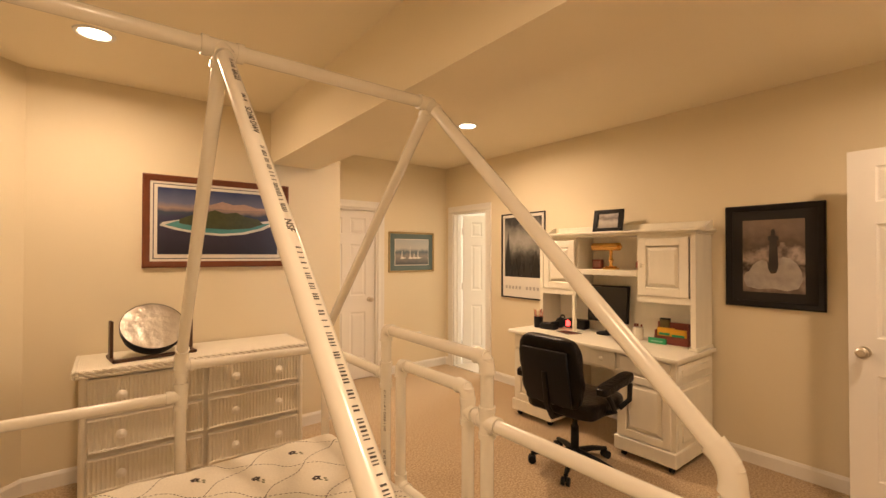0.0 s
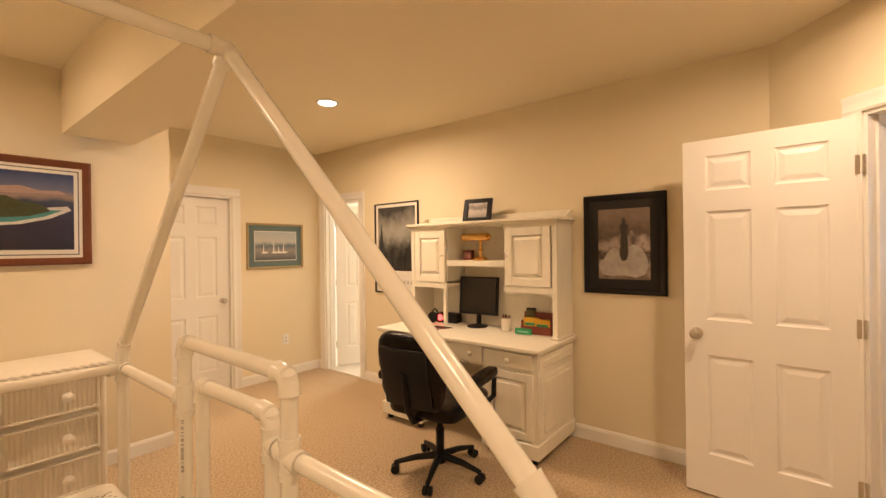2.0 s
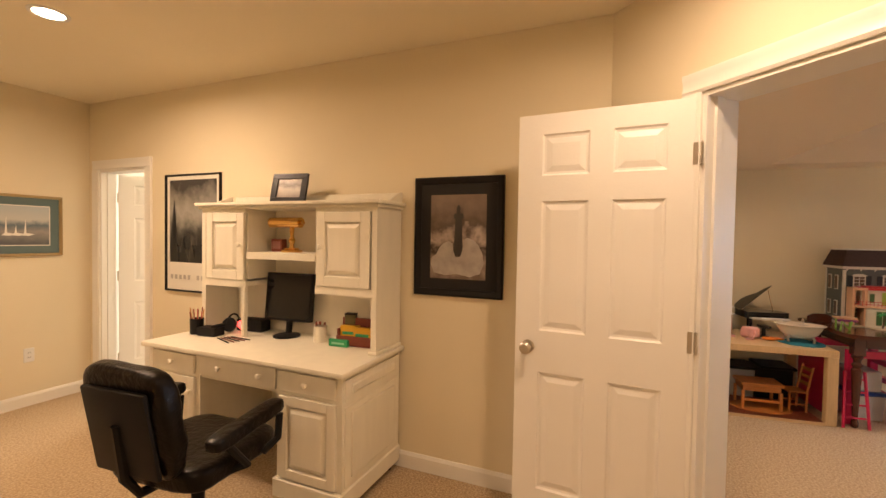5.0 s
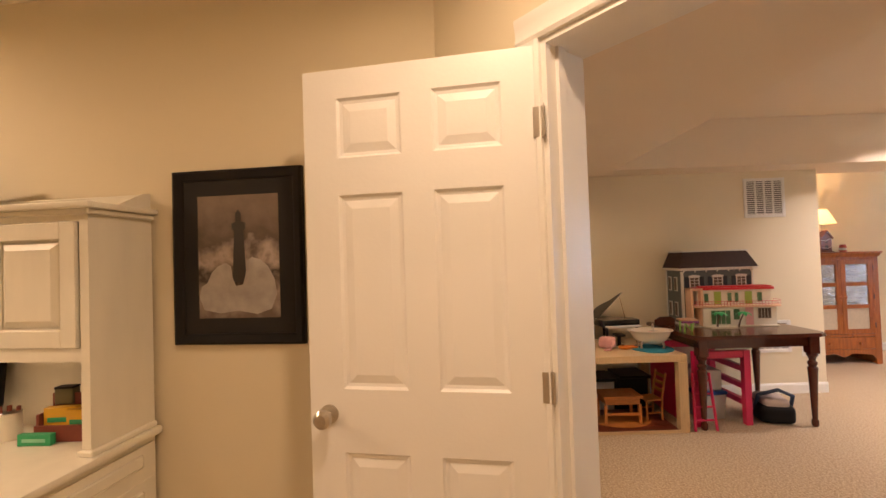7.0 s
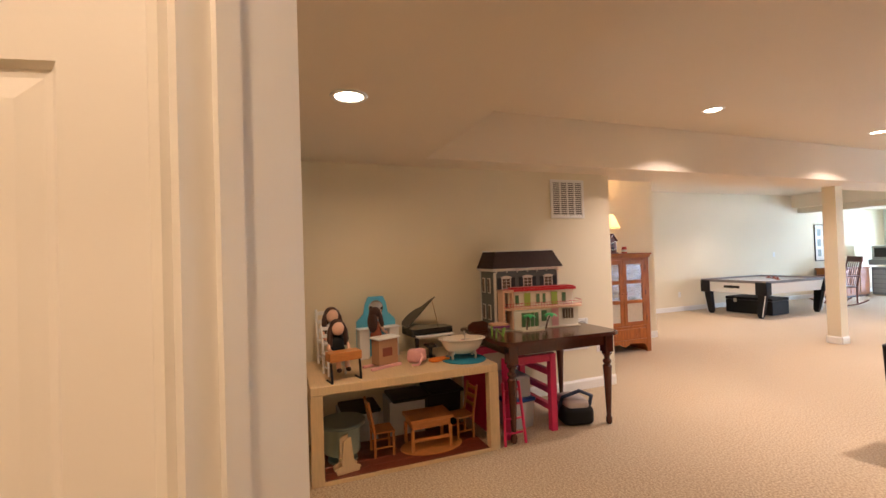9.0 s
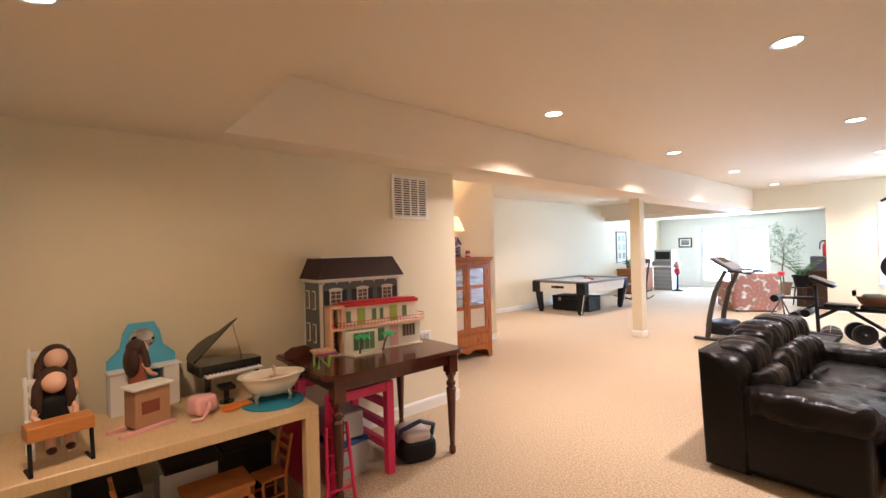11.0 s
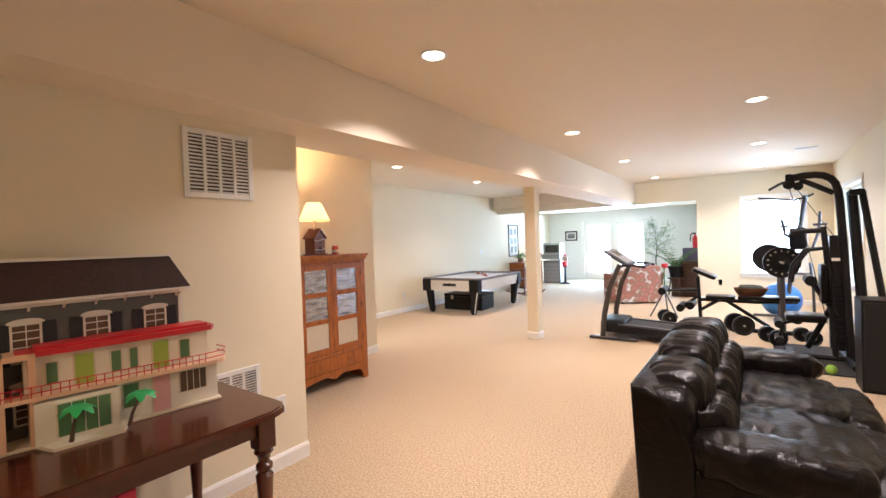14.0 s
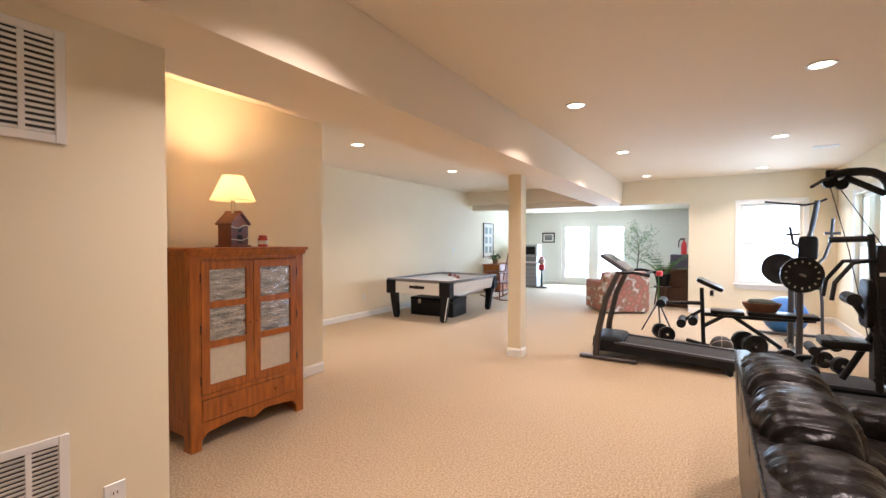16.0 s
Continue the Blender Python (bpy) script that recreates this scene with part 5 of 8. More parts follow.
part("cornice", Builder().box(-0.03, CW + 0.03, -0.035, CD, CH - 0.022, CH, 0.006, 2).prism([(-0.005, CH - 0.06), (-0.03, CH - 0.022), (CD, CH - 0.022), (CD, CH - 0.06)], -0.012, CW + 0.012, "x"), PINE, cab)
for zz in (0.33, CH - 0.085):
    part("rail", Builder().box(0.07, CW - 0.07, 0.002, 0.025, zz, zz + 0.03), PINE, cab)
dw = (CW - 0.14) / 2
for k in (0, 1):
    x0 = 0.07 + k * dw
    dr = part("door", Builder().box(x0 + 0.002, x0 + 0.058, -0.004, 0.02, 0.365, 1.245, 0.002).box(x0 + dw - 0.058, x0 + dw - 0.002, -0.004, 0.02, 0.365, 1.245, 0.002)
              .box(x0 + 0.058, x0 + dw - 0.058, -0.004, 0.02, 0.365, 0.42).box(x0 + 0.058, x0 + dw - 0.058, -0.004, 0.02, 1.19, 1.245).box(x0 + 0.058, x0 + dw - 0.058, -0.004, 0.02, 0.665, 0.71).box(x0 + 0.058, x0 + dw - 0.058, -0.004, 0.02, 0.93, 0.975), PINE, cab)
    for z0, z1, mt in ((0.42, 0.665, PALE), (0.71, 0.93, TIN), (0.975, 1.19, TIN)):
        b = Builder().box(x0 + 0.058, x0 + dw - 0.058, 0.006, 0.009, z0, z1)
        cx, cz = x0 + dw / 2, (z0 + z1) / 2
        if mt is TIN:
            for q in range(28):
                a = q / 28 * 2 * math.pi
                b.ball((cx + 0.075 * math.cos(a), 0.006, cz + 0.075 * math.sin(a)), 0.010, 0.003, 0.004, 6, 4, Matrix.Rotation(-a, 4, "Y"))
            for q in range(4):
                b.ball((cx, 0.006, cz + 0.035 - q * 0.022), 0.04 - 0.006 * q, 0.002, 0.004, 8, 4)
            for sx in (-1, 1):
                for sz in (-1, 1):
                    b.ball((cx + sx * 0.10, 0.006, cz + sz * 0.085), 0.028, 0.003, 0.005, 8, 4, Matrix.Rotation(sx * sz * 0.6, 4, "Y"))
        part("tin_panel" if mt is TIN else "board_panel", b, mt, dr, "punched tin panel" if mt is TIN else "plain pale board panel", smooth=60)
    part("knob", Builder().lathe((x0 + (dw - 0.03 if k == 0 else 0.03), -0.004, 0.80), [(0.007, 0), (0.008, 0.01), (0.016, 0.018), (0.015, 0.026), (0.0, 0.03)], 14, Matrix.Rotation(radians(90), 4, "X")), PINE, dr)
    for z in (0.46, 0.8, 1.14):
        part("hinge", Builder().cyl((x0 + (-0.004 if k == 0 else dw + 0.004), -0.004, z - 0.03), (x0 + (-0.004 if k == 0 else dw + 0.004), -0.004, z + 0.03), 0.005, seg=8), DARKW, dr)
dr = part("drawer", Builder().box(0.075, CW - 0.075, -0.004, 0.02, 0.185, 0.325, 0.003), PINE, cab)
for x in (0.27, CW - 0.27):
    part("knob", Builder().lathe((x, -0.004, 0.255), [(0.007, 0), (0.008, 0.01), (0.016, 0.018), (0.015, 0.026), (0.0, 0.03)], 14, Matrix.Rotation(radians(90), 4, "X")), PINE, dr)
prof = [(0.07, 0.18), (0.07, 0.06)]
for k in range(1, 20):
    t = k / 20
    z = 0.09 + 0.05 * (1 - abs(2 * t - 1)) ** 0.5 if abs(t - 0.5) > 0.13 else 0.11 - 0.02 * math.cos((t - 0.5) / 0.13 * math.pi)
    prof.append((0.07 + (CW - 0.14) * t, z))
prof += [(CW - 0.07, 0.06), (CW - 0.07, 0.18)]
part("apron", Builder().prism(prof, 0.002, 0.022, "y"), PINE, cab)

# lamp and candle on the cabinet
SHADEM = material("lit_cream_shade", (0.85, 0.74, 0.55), 0.8)
_t = SHADEM.node_tree
_a, _b = _t.nodes.new("ShaderNodeBsdfTranslucent"), _t.nodes.new("ShaderNodeMixShader")
_a.inputs[0].default_value = (1.0, 0.95, 0.86, 1)
_b.inputs[0].default_value = 0.4
_t.links.new(_t.nodes["Principled BSDF"].outputs[0], _b.inputs[1])
_t.links.new(_a.outputs[0], _b.inputs[2])
_t.links.new(_b.outputs[0], _t.nodes["Material Output"].inputs[0])
lp = thing("table_lamp", "lit table lamp with a cream shade on a brown birdhouse base", "table lamp", pose(8.42, -4.78, CH, 0, 0, -75))
BH = material("birdhouse_wood", (0.17, 0.045, 0.02), 0.5, grain=0.5, grain_scale=20, stain=0.4, stain_scale=12)
part("base", Builder().box(-0.105, 0.105, -0.075, 0.075, 0, 0.014, 0.003), BH, lp)
part("birdhouse", Builder().prism([(-0.085, 0.014), (0.085, 0.014), (0.085, 0.17), (0.0, 0.25), (-0.085, 0.17)], -0.06, 0.06, "y"), BH, lp)
for s in (-1, 1):
    part("roof_board", Builder().box(-0.008, 0.135, -0.075, 0.075, -0.004, 0.008, m=pose(0, 0, 0.262, 0, 43 if s > 0 else 137, 0)), BH, lp)
part("entrance", Builder().cyl((0, -0.0615, 0.13), (0, -0.055, 0.13), 0.02).box(-0.025, 0.025, -0.0615, -0.055, 0.03, 0.09), SHADOWGAP, lp)
part("twig", Builder().tube([(-0.09, -0.066, 0.15), (-0.03, -0.075, 0.14), (0.03, -0.072, 0.165), (0.09, -0.068, 0.16)], 0.004, 6).tube([(-0.09, -0.066, 0.06), (0.0, -0.075, 0.05), (0.09, -0.068, 0.075)], 0.004, 6), PALE, lp)
part("stem", Builder().cyl((0, 0, 0.25), (0, 0, 0.36), 0.014), PALE, lp)
part("shade", Builder().lathe((0, 0, 0.35), [(0.158, 0), (0.075, 0.185), (0.072, 0.185), (0.154, 0.002)], 36), SHADEM, lp, "cream pleated lampshade glowing from inside")
part("bulb", Builder().ball((0, 0, 0.42), 0.028, u=14, v=10), material("bulb_glow", (1.0, 0.8, 0.5), 0.5, emit=12), lp)
data = bpy.data.lights.new("table_lamp_light", "POINT")
data.energy, data.color, data.shadow_soft_size = 78, (1.0, 0.62, 0.34), 0.04
o = new("table_lamp_light", data)
o.matrix_world = pose(8.42, -4.78, CH + 0.465)
cj = thing("jar_candle", "small red jar candle with a pale label on the cabinet", "candle", pose(8.36, -4.99, CH))
part("jar", Builder().lathe((0, 0, 0), [(0.03, 0), (0.037, 0.01), (0.037, 0.06), (0.03, 0.075), (0.032, 0.09)], 20), flat("red_wax", (0.55, 0.07, 0.05)), cj)
part("paper_label", Builder().lathe((0, 0, 0.02), [(0.0375, 0), (0.0375, 0.03)], 20), MATWHITE, cj)

# ---- leather sofa: back along its own x, facing +y ----
def sofa(m):
    top = thing("sofa", "black leather two-seat sofa with puffy gathered back cushions", "sofa", m)
    L = 1.95
    part("base", Builder().box(0.04, L - 0.04, 0.02, 0.78, 0.03, 0.34, 0.05, 3), LEATHER, top)
    bf = Builder().prism([(0.0, 0.03), (0.24, 0.03), (0.22, 0.50), (0.12, 0.70), (0.03, 0.75), (-0.03, 0.745)], 0.0, L, "x")
    bmesh.ops.bevel(bf.bm, geom=[e for e in bf.bm.edges if abs(e.verts[0].co.x - e.verts[1].co.x) < 0.01], offset=0.028, segments=4, affect="EDGES", profile=0.5)
    part("back_frame", bf, LEATHER, top, smooth=60)
    part("back_piping", Builder().tube([(0.03, -0.026, 0.742), (L / 2, -0.028, 0.747), (L - 0.03, -0.026, 0.742)], 0.006, 8), LEATHER, top)
    for x0, x1, h, k in ((0.19, 0.58, 0.80, 0), (0.55, 1.0, 0.85, 1), (0.96, 1.42, 0.85, 2), (1.38, 1.77, 0.79, 3)):
        part("back_cushion", Builder().pillow(x0, x1, -0.022, 0.27, 0.50, h, 34, 0.13, 0.012, seed=k * 3.1, folds=(19, 4, 3.5), ridge=True), LEATHER, top, smooth=80)
        part("lumbar_cushion", Builder().pillow(x0, x1, 0.10, 0.36, 0.36, h - 0.15, 30, 0.16, 0.012, seed=k * 7.7, folds=(16, 4, 5), ridge=True), LEATHER, top, smooth=80)
    for k in range(2):
        x0 = 0.24 + k * 0.735
        part("seat_cushion", Builder().pillow(x0, x0 + 0.735, 0.22, 0.87, 0.26, 0.46, 36, 0.26, 0.011, seed=k * 5.3, folds=(7, 16, 6), ridge=True), LEATHER, top, smooth=80)
        part("footrest_pad", Builder().pillow(x0 + 0.005, x0 + 0.73, 0.76, 0.99, 0.08, 0.43, 32, 0.2, 0.013, seed=k * 2.2, folds=(13, 6, 8), ridge=True), LEATHER, top, smooth=80)
    for x0, x1 in ((0.0, 0.25), (L - 0.25, L)):
        part("arm", Builder().box(x0 + 0.015, x1 - 0.015, 0.05, 0.77, 0.03, 0.44, 0.05, 3), LEATHER, top)
        part("arm_pad", Builder().pillow(x0 - 0.012, x1 + 0.01, 0.15, 0.80, 0.37, 0.56, 38, 0.16, 0.011, seed=x0, folds=(6, 13, 6), ridge=True), LEATHER, top, smooth=80)
        part("back_wing", Builder().pillow(x0 + 0.015, x1 - 0.005, -0.015, 0.22, 0.44, 0.735, 26, 0.2, 0.008, seed=x0 + 4, folds=(9, 6, 6), ridge=True), LEATHER, top, smooth=80)
    return top


sofa(pose(5.20, -5.95, 0, 0, 0, 90))

# ---- speaker ----
sp = thing("floor_speaker", "tall black floor loudspeaker beside the sofa", "loudspeaker", pose(3.86, -7.2, 0, 0, 0, 0))
part("cabinet", Builder().box(-0.17, 0.17, -0.16, 0.16, 0, 0.8, 0.006), BLACKPL, sp)
part("grille_cloth", Builder().box(-0.155, 0.155, 0.161, 0.175, 0.03, 0.78, 0.005), material("black_speaker_cloth", (0.012, 0.012, 0.013), 0.95, bump=0.6, bump_scale=600), sp)
bx = thing("black_case", "black case standing upright behind the speaker", "case", pose(3.74, -6.1, 0))
part("case", Builder().box(-0.14, 0.14, -0.1, 0.1, 0, 0.62, 0.01), DARKW, bx)

# ---- air hockey table ----
ah = thing("air_hockey_table", "white air hockey table with black corners and slanting black legs", "air hockey table", pose(9.04, -8.96, 0))
AW, AL, AT = 1.32, 1.85, 0.715
part("cabinet", Builder().prism([(0.05, 0.46), (AW - 0.05, 0.46), (AW, 0.66), (0.0, 0.66)], -AL, 0, "y").box(0.04, AW - 0.04, -AL + 0.04, -0.04, 0.655, 0.675), WHITEPL, ah)
part("playfield", Builder().box(0.05, AW - 0.05, -AL + 0.05, -0.05, 0.676, 0.682), material("pale_playfield", (0.42, 0.46, 0.50), 0.25), ah)
for a in ((0, AW, -0.05, 0.0), (0, AW, -AL, -AL + 0.05), (0, 0.05, -AL + 0.05, -0.05), (AW - 0.05, AW, -AL + 0.05, -0.05)):
    part("rail", Builder().box(*a, 0.66, AT, 0.006), material("grey_rail", (0.18, 0.17, 0.18), 0.35) if a[0] == 0 and a[2] == -0.05 else bpy.data.materials["grey_rail"], ah)
for x in (0, AW):
    for y in (0, -AL):
        sx, sy = (1 if x == 0 else -1), (-1 if y == 0 else 1)
        xx = sorted((x - 0.012 * sx, x + 0.20 * sx))
        yy = sorted((y - 0.012 * sy, y + 0.14 * sy))
        part("corner_block", Builder().box(*xx, *yy, 0.44, AT - 0.03, 0.01), BLACKPL, ah)
        foot = Vector((x + 0.16 * sx, y + 0.08 * sy, 0))
        b = Builder()
        d = 0.055
        lo = [b.bm.verts.new((foot.x + i * d * 0.8, foot.y + j * d * 0.8, 0.03)) for i, j in ((-1, -1), (1, -1), (1, 1), (-1, 1))]
        hi = [b.bm.verts.new((x + 0.11 * sx + i * 0.07, y + 0.08 * sy + j * 0.045, 0.45)) for i, j in ((-1, -1), (1, -1), (1, 1), (-1, 1))]
        b.bm.faces.new(lo), b.bm.faces.new(hi)
        for q in range(4):
            b.bm.faces.new((lo[q], lo[(q + 1) % 4], hi[(q + 1) % 4], hi[q]))
        leg = part("leg", b, BLACKPL, ah)
        part("leg_stripe", Builder().tube([(foot.x - sx * 0.052, foot.y - sy * 0.047, 0.03), (x + 0.026 * sx, y + 0.016 * sy, 0.45)], 0.008, 6), WHITEPL, leg)
        part("foot_pad", Builder().cyl((foot.x, foot.y, 0), (foot.x, foot.y, 0.03), 0.045), BLACKPL, leg)
part("goal", Builder().box(0.5, 0.82, -0.004, 0.004, 0.55, 0.60, 0.003), SHADOWGAP, ah)
part("goal_logo_plate", Builder().cyl((0.66, 0.0, 0.575), (0.66, 0.01, 0.575), 0.035), BLACKPL, ah)
for k, (x, y) in enumerate(((0.55, -1.2), (0.72, -1.3), (0.3, -0.9))):
    mal = thing("mallet", "dark red air hockey mallet on the table", "air hockey mallet", pose(9.10 + x, -8.98 + y, 0.683), "air hockey mallets")
    part("rim", Builder().lathe((0, 0, 0), [(0.045, 0), (0.045, 0.018), (0.02, 0.022), (0.018, 0.05), (0.0, 0.055)], 18), REDBOX, mal)
tr = thing("trunk", "black flat trunk with silver corners under the air hockey table", "trunk", pose(9.75, -9.75, 0, 0, 0, 4))
part("box", Builder().box(-0.45, 0.45, -0.28, 0.28, 0.0, 0.27, 0.006), BLACKPL, tr)
part("lid", Builder().box(-0.455, 0.455, -0.285, 0.285, 0.275, 0.33, 0.008), BLACKPL, tr)
for x in (-0.25, 0.25):
    part("latch", Builder().box(x - 0.03, x + 0.03, 0.285, 0.295, 0.22, 0.30, 0.002), STEEL, tr)

# ---- treadmill ----
TB = material("grey_bronze_tube", (0.07, 0.06, 0.055), 0.4, 0.4)
tm = thing("treadmill", "dark grey treadmill with a silver console", "treadmill", pose(0, 0, 0))
part("deck", Builder().prism([(5.12, 0.07), (6.40, 0.10), (6.40, 0.19), (6.3, 0.20), (5.12, 0.145)], -8.72, -8.12, "y"), BLACKPL, tm)
part("belt", Builder().prism([(5.12, 0.147), (6.28, 0.203), (6.28, 0.207), (5.12, 0.151)], -8.64, -8.20, "y"), material("treadmill_belt", (0.035, 0.035, 0.036), 0.85, bump=0.5, bump_scale=300), tm)
for y in (-8.69, -8.15):
    part("side_rail", Builder().prism([(5.12, 0.146), (6.30, 0.203), (6.30, 0.222), (5.12, 0.165)], y - 0.03, y + 0.03, "y"), GRAYM, tm)
part("motor_cover", Builder().pillow(6.22, 6.56, -8.72, -8.12, 0.08, 0.27, 10, 0.5), BLACKPL, tm)
for y in (-8.10, -8.74):
    part("front_foot", Builder().box(6.05, 6.68, y - 0.04, y + 0.04, 0.004, 0.045, 0.01), TB, tm)
part("rear_foot", Builder().cyl((5.18, -8.16, 0.03), (5.18, -8.12, 0.03), 0.03).cyl((5.18, -8.72, 0.03), (5.18, -8.68, 0.03), 0.03).box(5.15, 5.21, -8.7, -8.14, 0.04, 0.08), BLACKPL, tm)
for y in (-8.10, -8.74):
    part("upright", Builder().tube([(6.50, y, 0.04), (6.47, y, 0.35), (6.39, y, 0.72), (6.25, y, 1.04)], [0.036, 0.036, 0.034, 0.03], 10), TB, tm)
    part("handrail", Builder().tube([(6.25, y, 1.02), (6.1, y, 1.03), (5.93, y, 1.0)], 0.018, 10), BLACKPL, tm)
cmat = pose(6.34, -8.42, 1.13, 0, -34, 0)
part("console", Builder().box(-0.20, 0.16, -0.28, 0.28, -0.02, 0.025, 0.015, 2, m=cmat), GRAYM, tm)
part("console_face", Builder().box(-0.18, 0.12, -0.24, 0.24, 0.026, 0.032, m=cmat), material("silver_console", (0.42, 0.42, 0.42), 0.35, 0.4, grain=0.5, grain_scale=40), tm)
part("display", Builder().box(-0.02, 0.10, -0.14, 0.14, 0.033, 0.036, m=cmat), SCREEN, tm)
part("cross_bar", Builder().cyl((5.98, -8.74, 1.01), (5.98, -8.10, 1.01), 0.018), BLACKPL, tm)

# ---- weight bench, rack, gym ----
IRON = material("black_iron", (0.018, 0.018, 0.019), 0.42, 0.5, bump=0.1, bump_scale=80)


def bars(top, name, runs, mat=None, r=0.03):
    for pts in runs:
        part(name, Builder().tube(pts, r, 12), mat or IRON, top)


def weight_plate(parent, c, axis, r, t=0.03, name="weight_plate"):
    q = Vector(axis).to_track_quat("Z", "Y").to_matrix().to_4x4()
    b = Builder().lathe(c, [(0.0, -t * 0.3), (r * 0.25, -t * 0.3), (r * 0.25, -t / 2), (r * 0.32, -t * 0.3), (r * 0.8, -t * 0.3), (r * 0.86, -t / 2), (r, -t / 2), (r, t / 2), (r * 0.86, t / 2), (r * 0.8, t * 0.3), (r * 0.32, t * 0.3), (r * 0.25, t / 2), (0.0, t / 2)], 32, q)
    return part(name, b, IRON, parent)


wb = thing("weight_bench", "black weight bench with leg rollers and a curl pad", "weight bench", pose(0, 0, 0))
bars(wb, "frame_tube", [[(5.43, -9.4, 0.03), (5.46, -9.4, 0.78)], [(5.43, -9.4, 0.44), (4.75, -9.5, 0.42), (4.3, -9.5, 0.44)], [(5.1, -9.45, 0.42), (4.62, -9.5, 0.08)], [(5.44, -9.4, 0.28), (5.2, -9.43, 0.44)], [(5.7, -9.4, 0.57), (5.44, -9.4, 0.58)], [(4.62, -9.75, 0.04), (4.62, -9.25, 0.04)], [(5.62, -9.6, 0.04), (5.43, -9.4, 0.04), (5.2, -9.2, 0.04)]], r=0.025)
part("curl_pad", Builder().pillow(-0.16, 0.16, -0.2, 0.2, -0.03, 0.03, 8, 0.5, 0, pose(5.37, -9.4, 0.83, 0, -25, 0)), LEATHER, wb)
part("seat_pad", Builder().box(5.0, 5.36, -9.58, -9.28, 0.46, 0.51, 0.015, 2), LEATHER, wb)
part("back_pad", Builder().box(4.28, 4.97, -9.63, -9.33, 0.46, 0.51, 0.015, 2), LEATHER, wb)
for x, z in ((5.92, 0.56), (5.68, 0.32), (5.55, 0.36)):
    part("foam_roller", Builder().cyl((x, -9.62, z), (x, -9.2, z), 0.055), BLACKPL, wb)
part("roller_arm", Builder().tube([(5.44, -9.4, 0.5), (5.68, -9.4, 0.32)], 0.02, 8).tube([(5.44, -9.4, 0.57), (5.92, -9.4, 0.56)], 0.02, 8), IRON, wb)
rk = thing("barbell_rack", "black steel rack post holding a barbell with two big plates", "weight rack", pose(0, 0, 0))
bars(rk, "rack_post", [[(4.47, -9.35, 0.0), (4.47, -9.35, 0.98)], [(4.47, -10.0, 0.0), (4.47, -10.0, 0.98)]], GRAYM, 0.035)
bars(rk, "base_tube", [[(4.47, -9.1, 0.035), (4.47, -10.3, 0.035)], [(4.15, -9.35, 0.035), (4.8, -9.35, 0.035)]], IRON, 0.03)
part("barbell", Builder().cyl((4.47, -9.05, 1.0), (4.62, -10.2, 1.04), 0.014), STEEL, rk)
pl = weight_plate(rk, (4.475, -9.22, 1.0), (-0.13, 1, -0.03), 0.205, 0.04)
WORN = material("worn_pale_paint", (0.5, 0.48, 0.42), 0.6)
for k in range(14):
    a = k / 14 * 2 * math.pi
    part("letter_bar", Builder().box(-0.008, 0.008, 0.021, 0.0225, 0.14, 0.165, m=pose(4.475, -9.22, 1.0, 0, 0, 7) @ Matrix.Rotation(a, 4, "Y")), WORN, pl)
weight_plate(rk, (4.60, -9.95, 1.03), (-0.13, 1, -0.03), 0.2, 0.04)
weight_plate(rk, (4.49, -9.34, 1.0), (-0.13, 1, -0.03), 0.14, 0.04)
for x, y, r, lab in ((5.92, -9.62, 0.105, "dumbbell"), (4.96, -9.25, 0.135, "dumbbell"), (4.6, -8.75, 0.10, "dumbbell"), (4.25, -8.95, 0.09, "dumbbell")):
    db = thing("dumbbell", "black iron dumbbell lying on the carpet" if r < 0.12 else "large black dumbbell beside the weight bench", "dumbbell", pose(x, y, r, 0, 0, 25), "dumbbells on the floor")
    part("bar", Builder().cyl((0, -0.16, 0), (0, 0.16, 0), 0.013), STEEL, db)
    for s in (-1, 1):
        weight_plate(db, (0, 0.12 * s, 0), (0, 1, 0), r, 0.05)
bl = thing("medicine_ball", "dark basketball with pale lines by the bench", "ball", pose(5.24, -9.05, 0.12))
part("ball", Builder().ball((0, 0, 0), 0.12, u=28, v=18), material("dark_ball", (0.04, 0.035, 0.035), 0.5), bl)
for rot in (pose(0, 0, 0), pose(0, 0, 0, 90), pose(0, 0, 0, 0, 90), pose(0, 0, 0, 45, 0, 20)):
    part("ball_line", Builder().tube([rot @ Vector((0.1205 * math.cos(a), 0.1205 * math.sin(a), 0)) for a in [k / 32 * 2 * math.pi for k in range(32)]], 0.0022, 5, True), PALE, bl)
eb = thing("exercise_ball", "big blue exercise ball behind the bench", "exercise ball", pose(4.42, -11.0, 0.28))
part("ball", Builder().ball((0, 0, 0), 0.28, u=40, v=26), material("blue_vinyl", (0.02, 0.15, 0.45), 0.35), eb)
bs = thing("basket", "low brown woven basket with dark contents on the bench", "basket", pose(4.82, -9.5, 0.51, 0, 0, 5))
part("basket_body", Builder().lathe((0, 0, 0), [(0.0, 0.004), (0.12, 0.004), (0.15, 0.06), (0.165, 0.11), (0.15, 0.11), (0.13, 0.02)], 24, Matrix.Diagonal((1.25, 0.8, 1, 1))), material("woven_brown", (0.20, 0.08, 0.035), 0.7, grain=0.7, grain_scale=60, bump=0.6, bump_scale=90), bs)
part("contents", Builder().pillow(-0.14, 0.14, -0.09, 0.09, 0.06, 0.15, 8, 0.2, 0.02), material("dark_green_cloth", (0.05, 0.055, 0.04), 0.9, grain=0.6), bs)

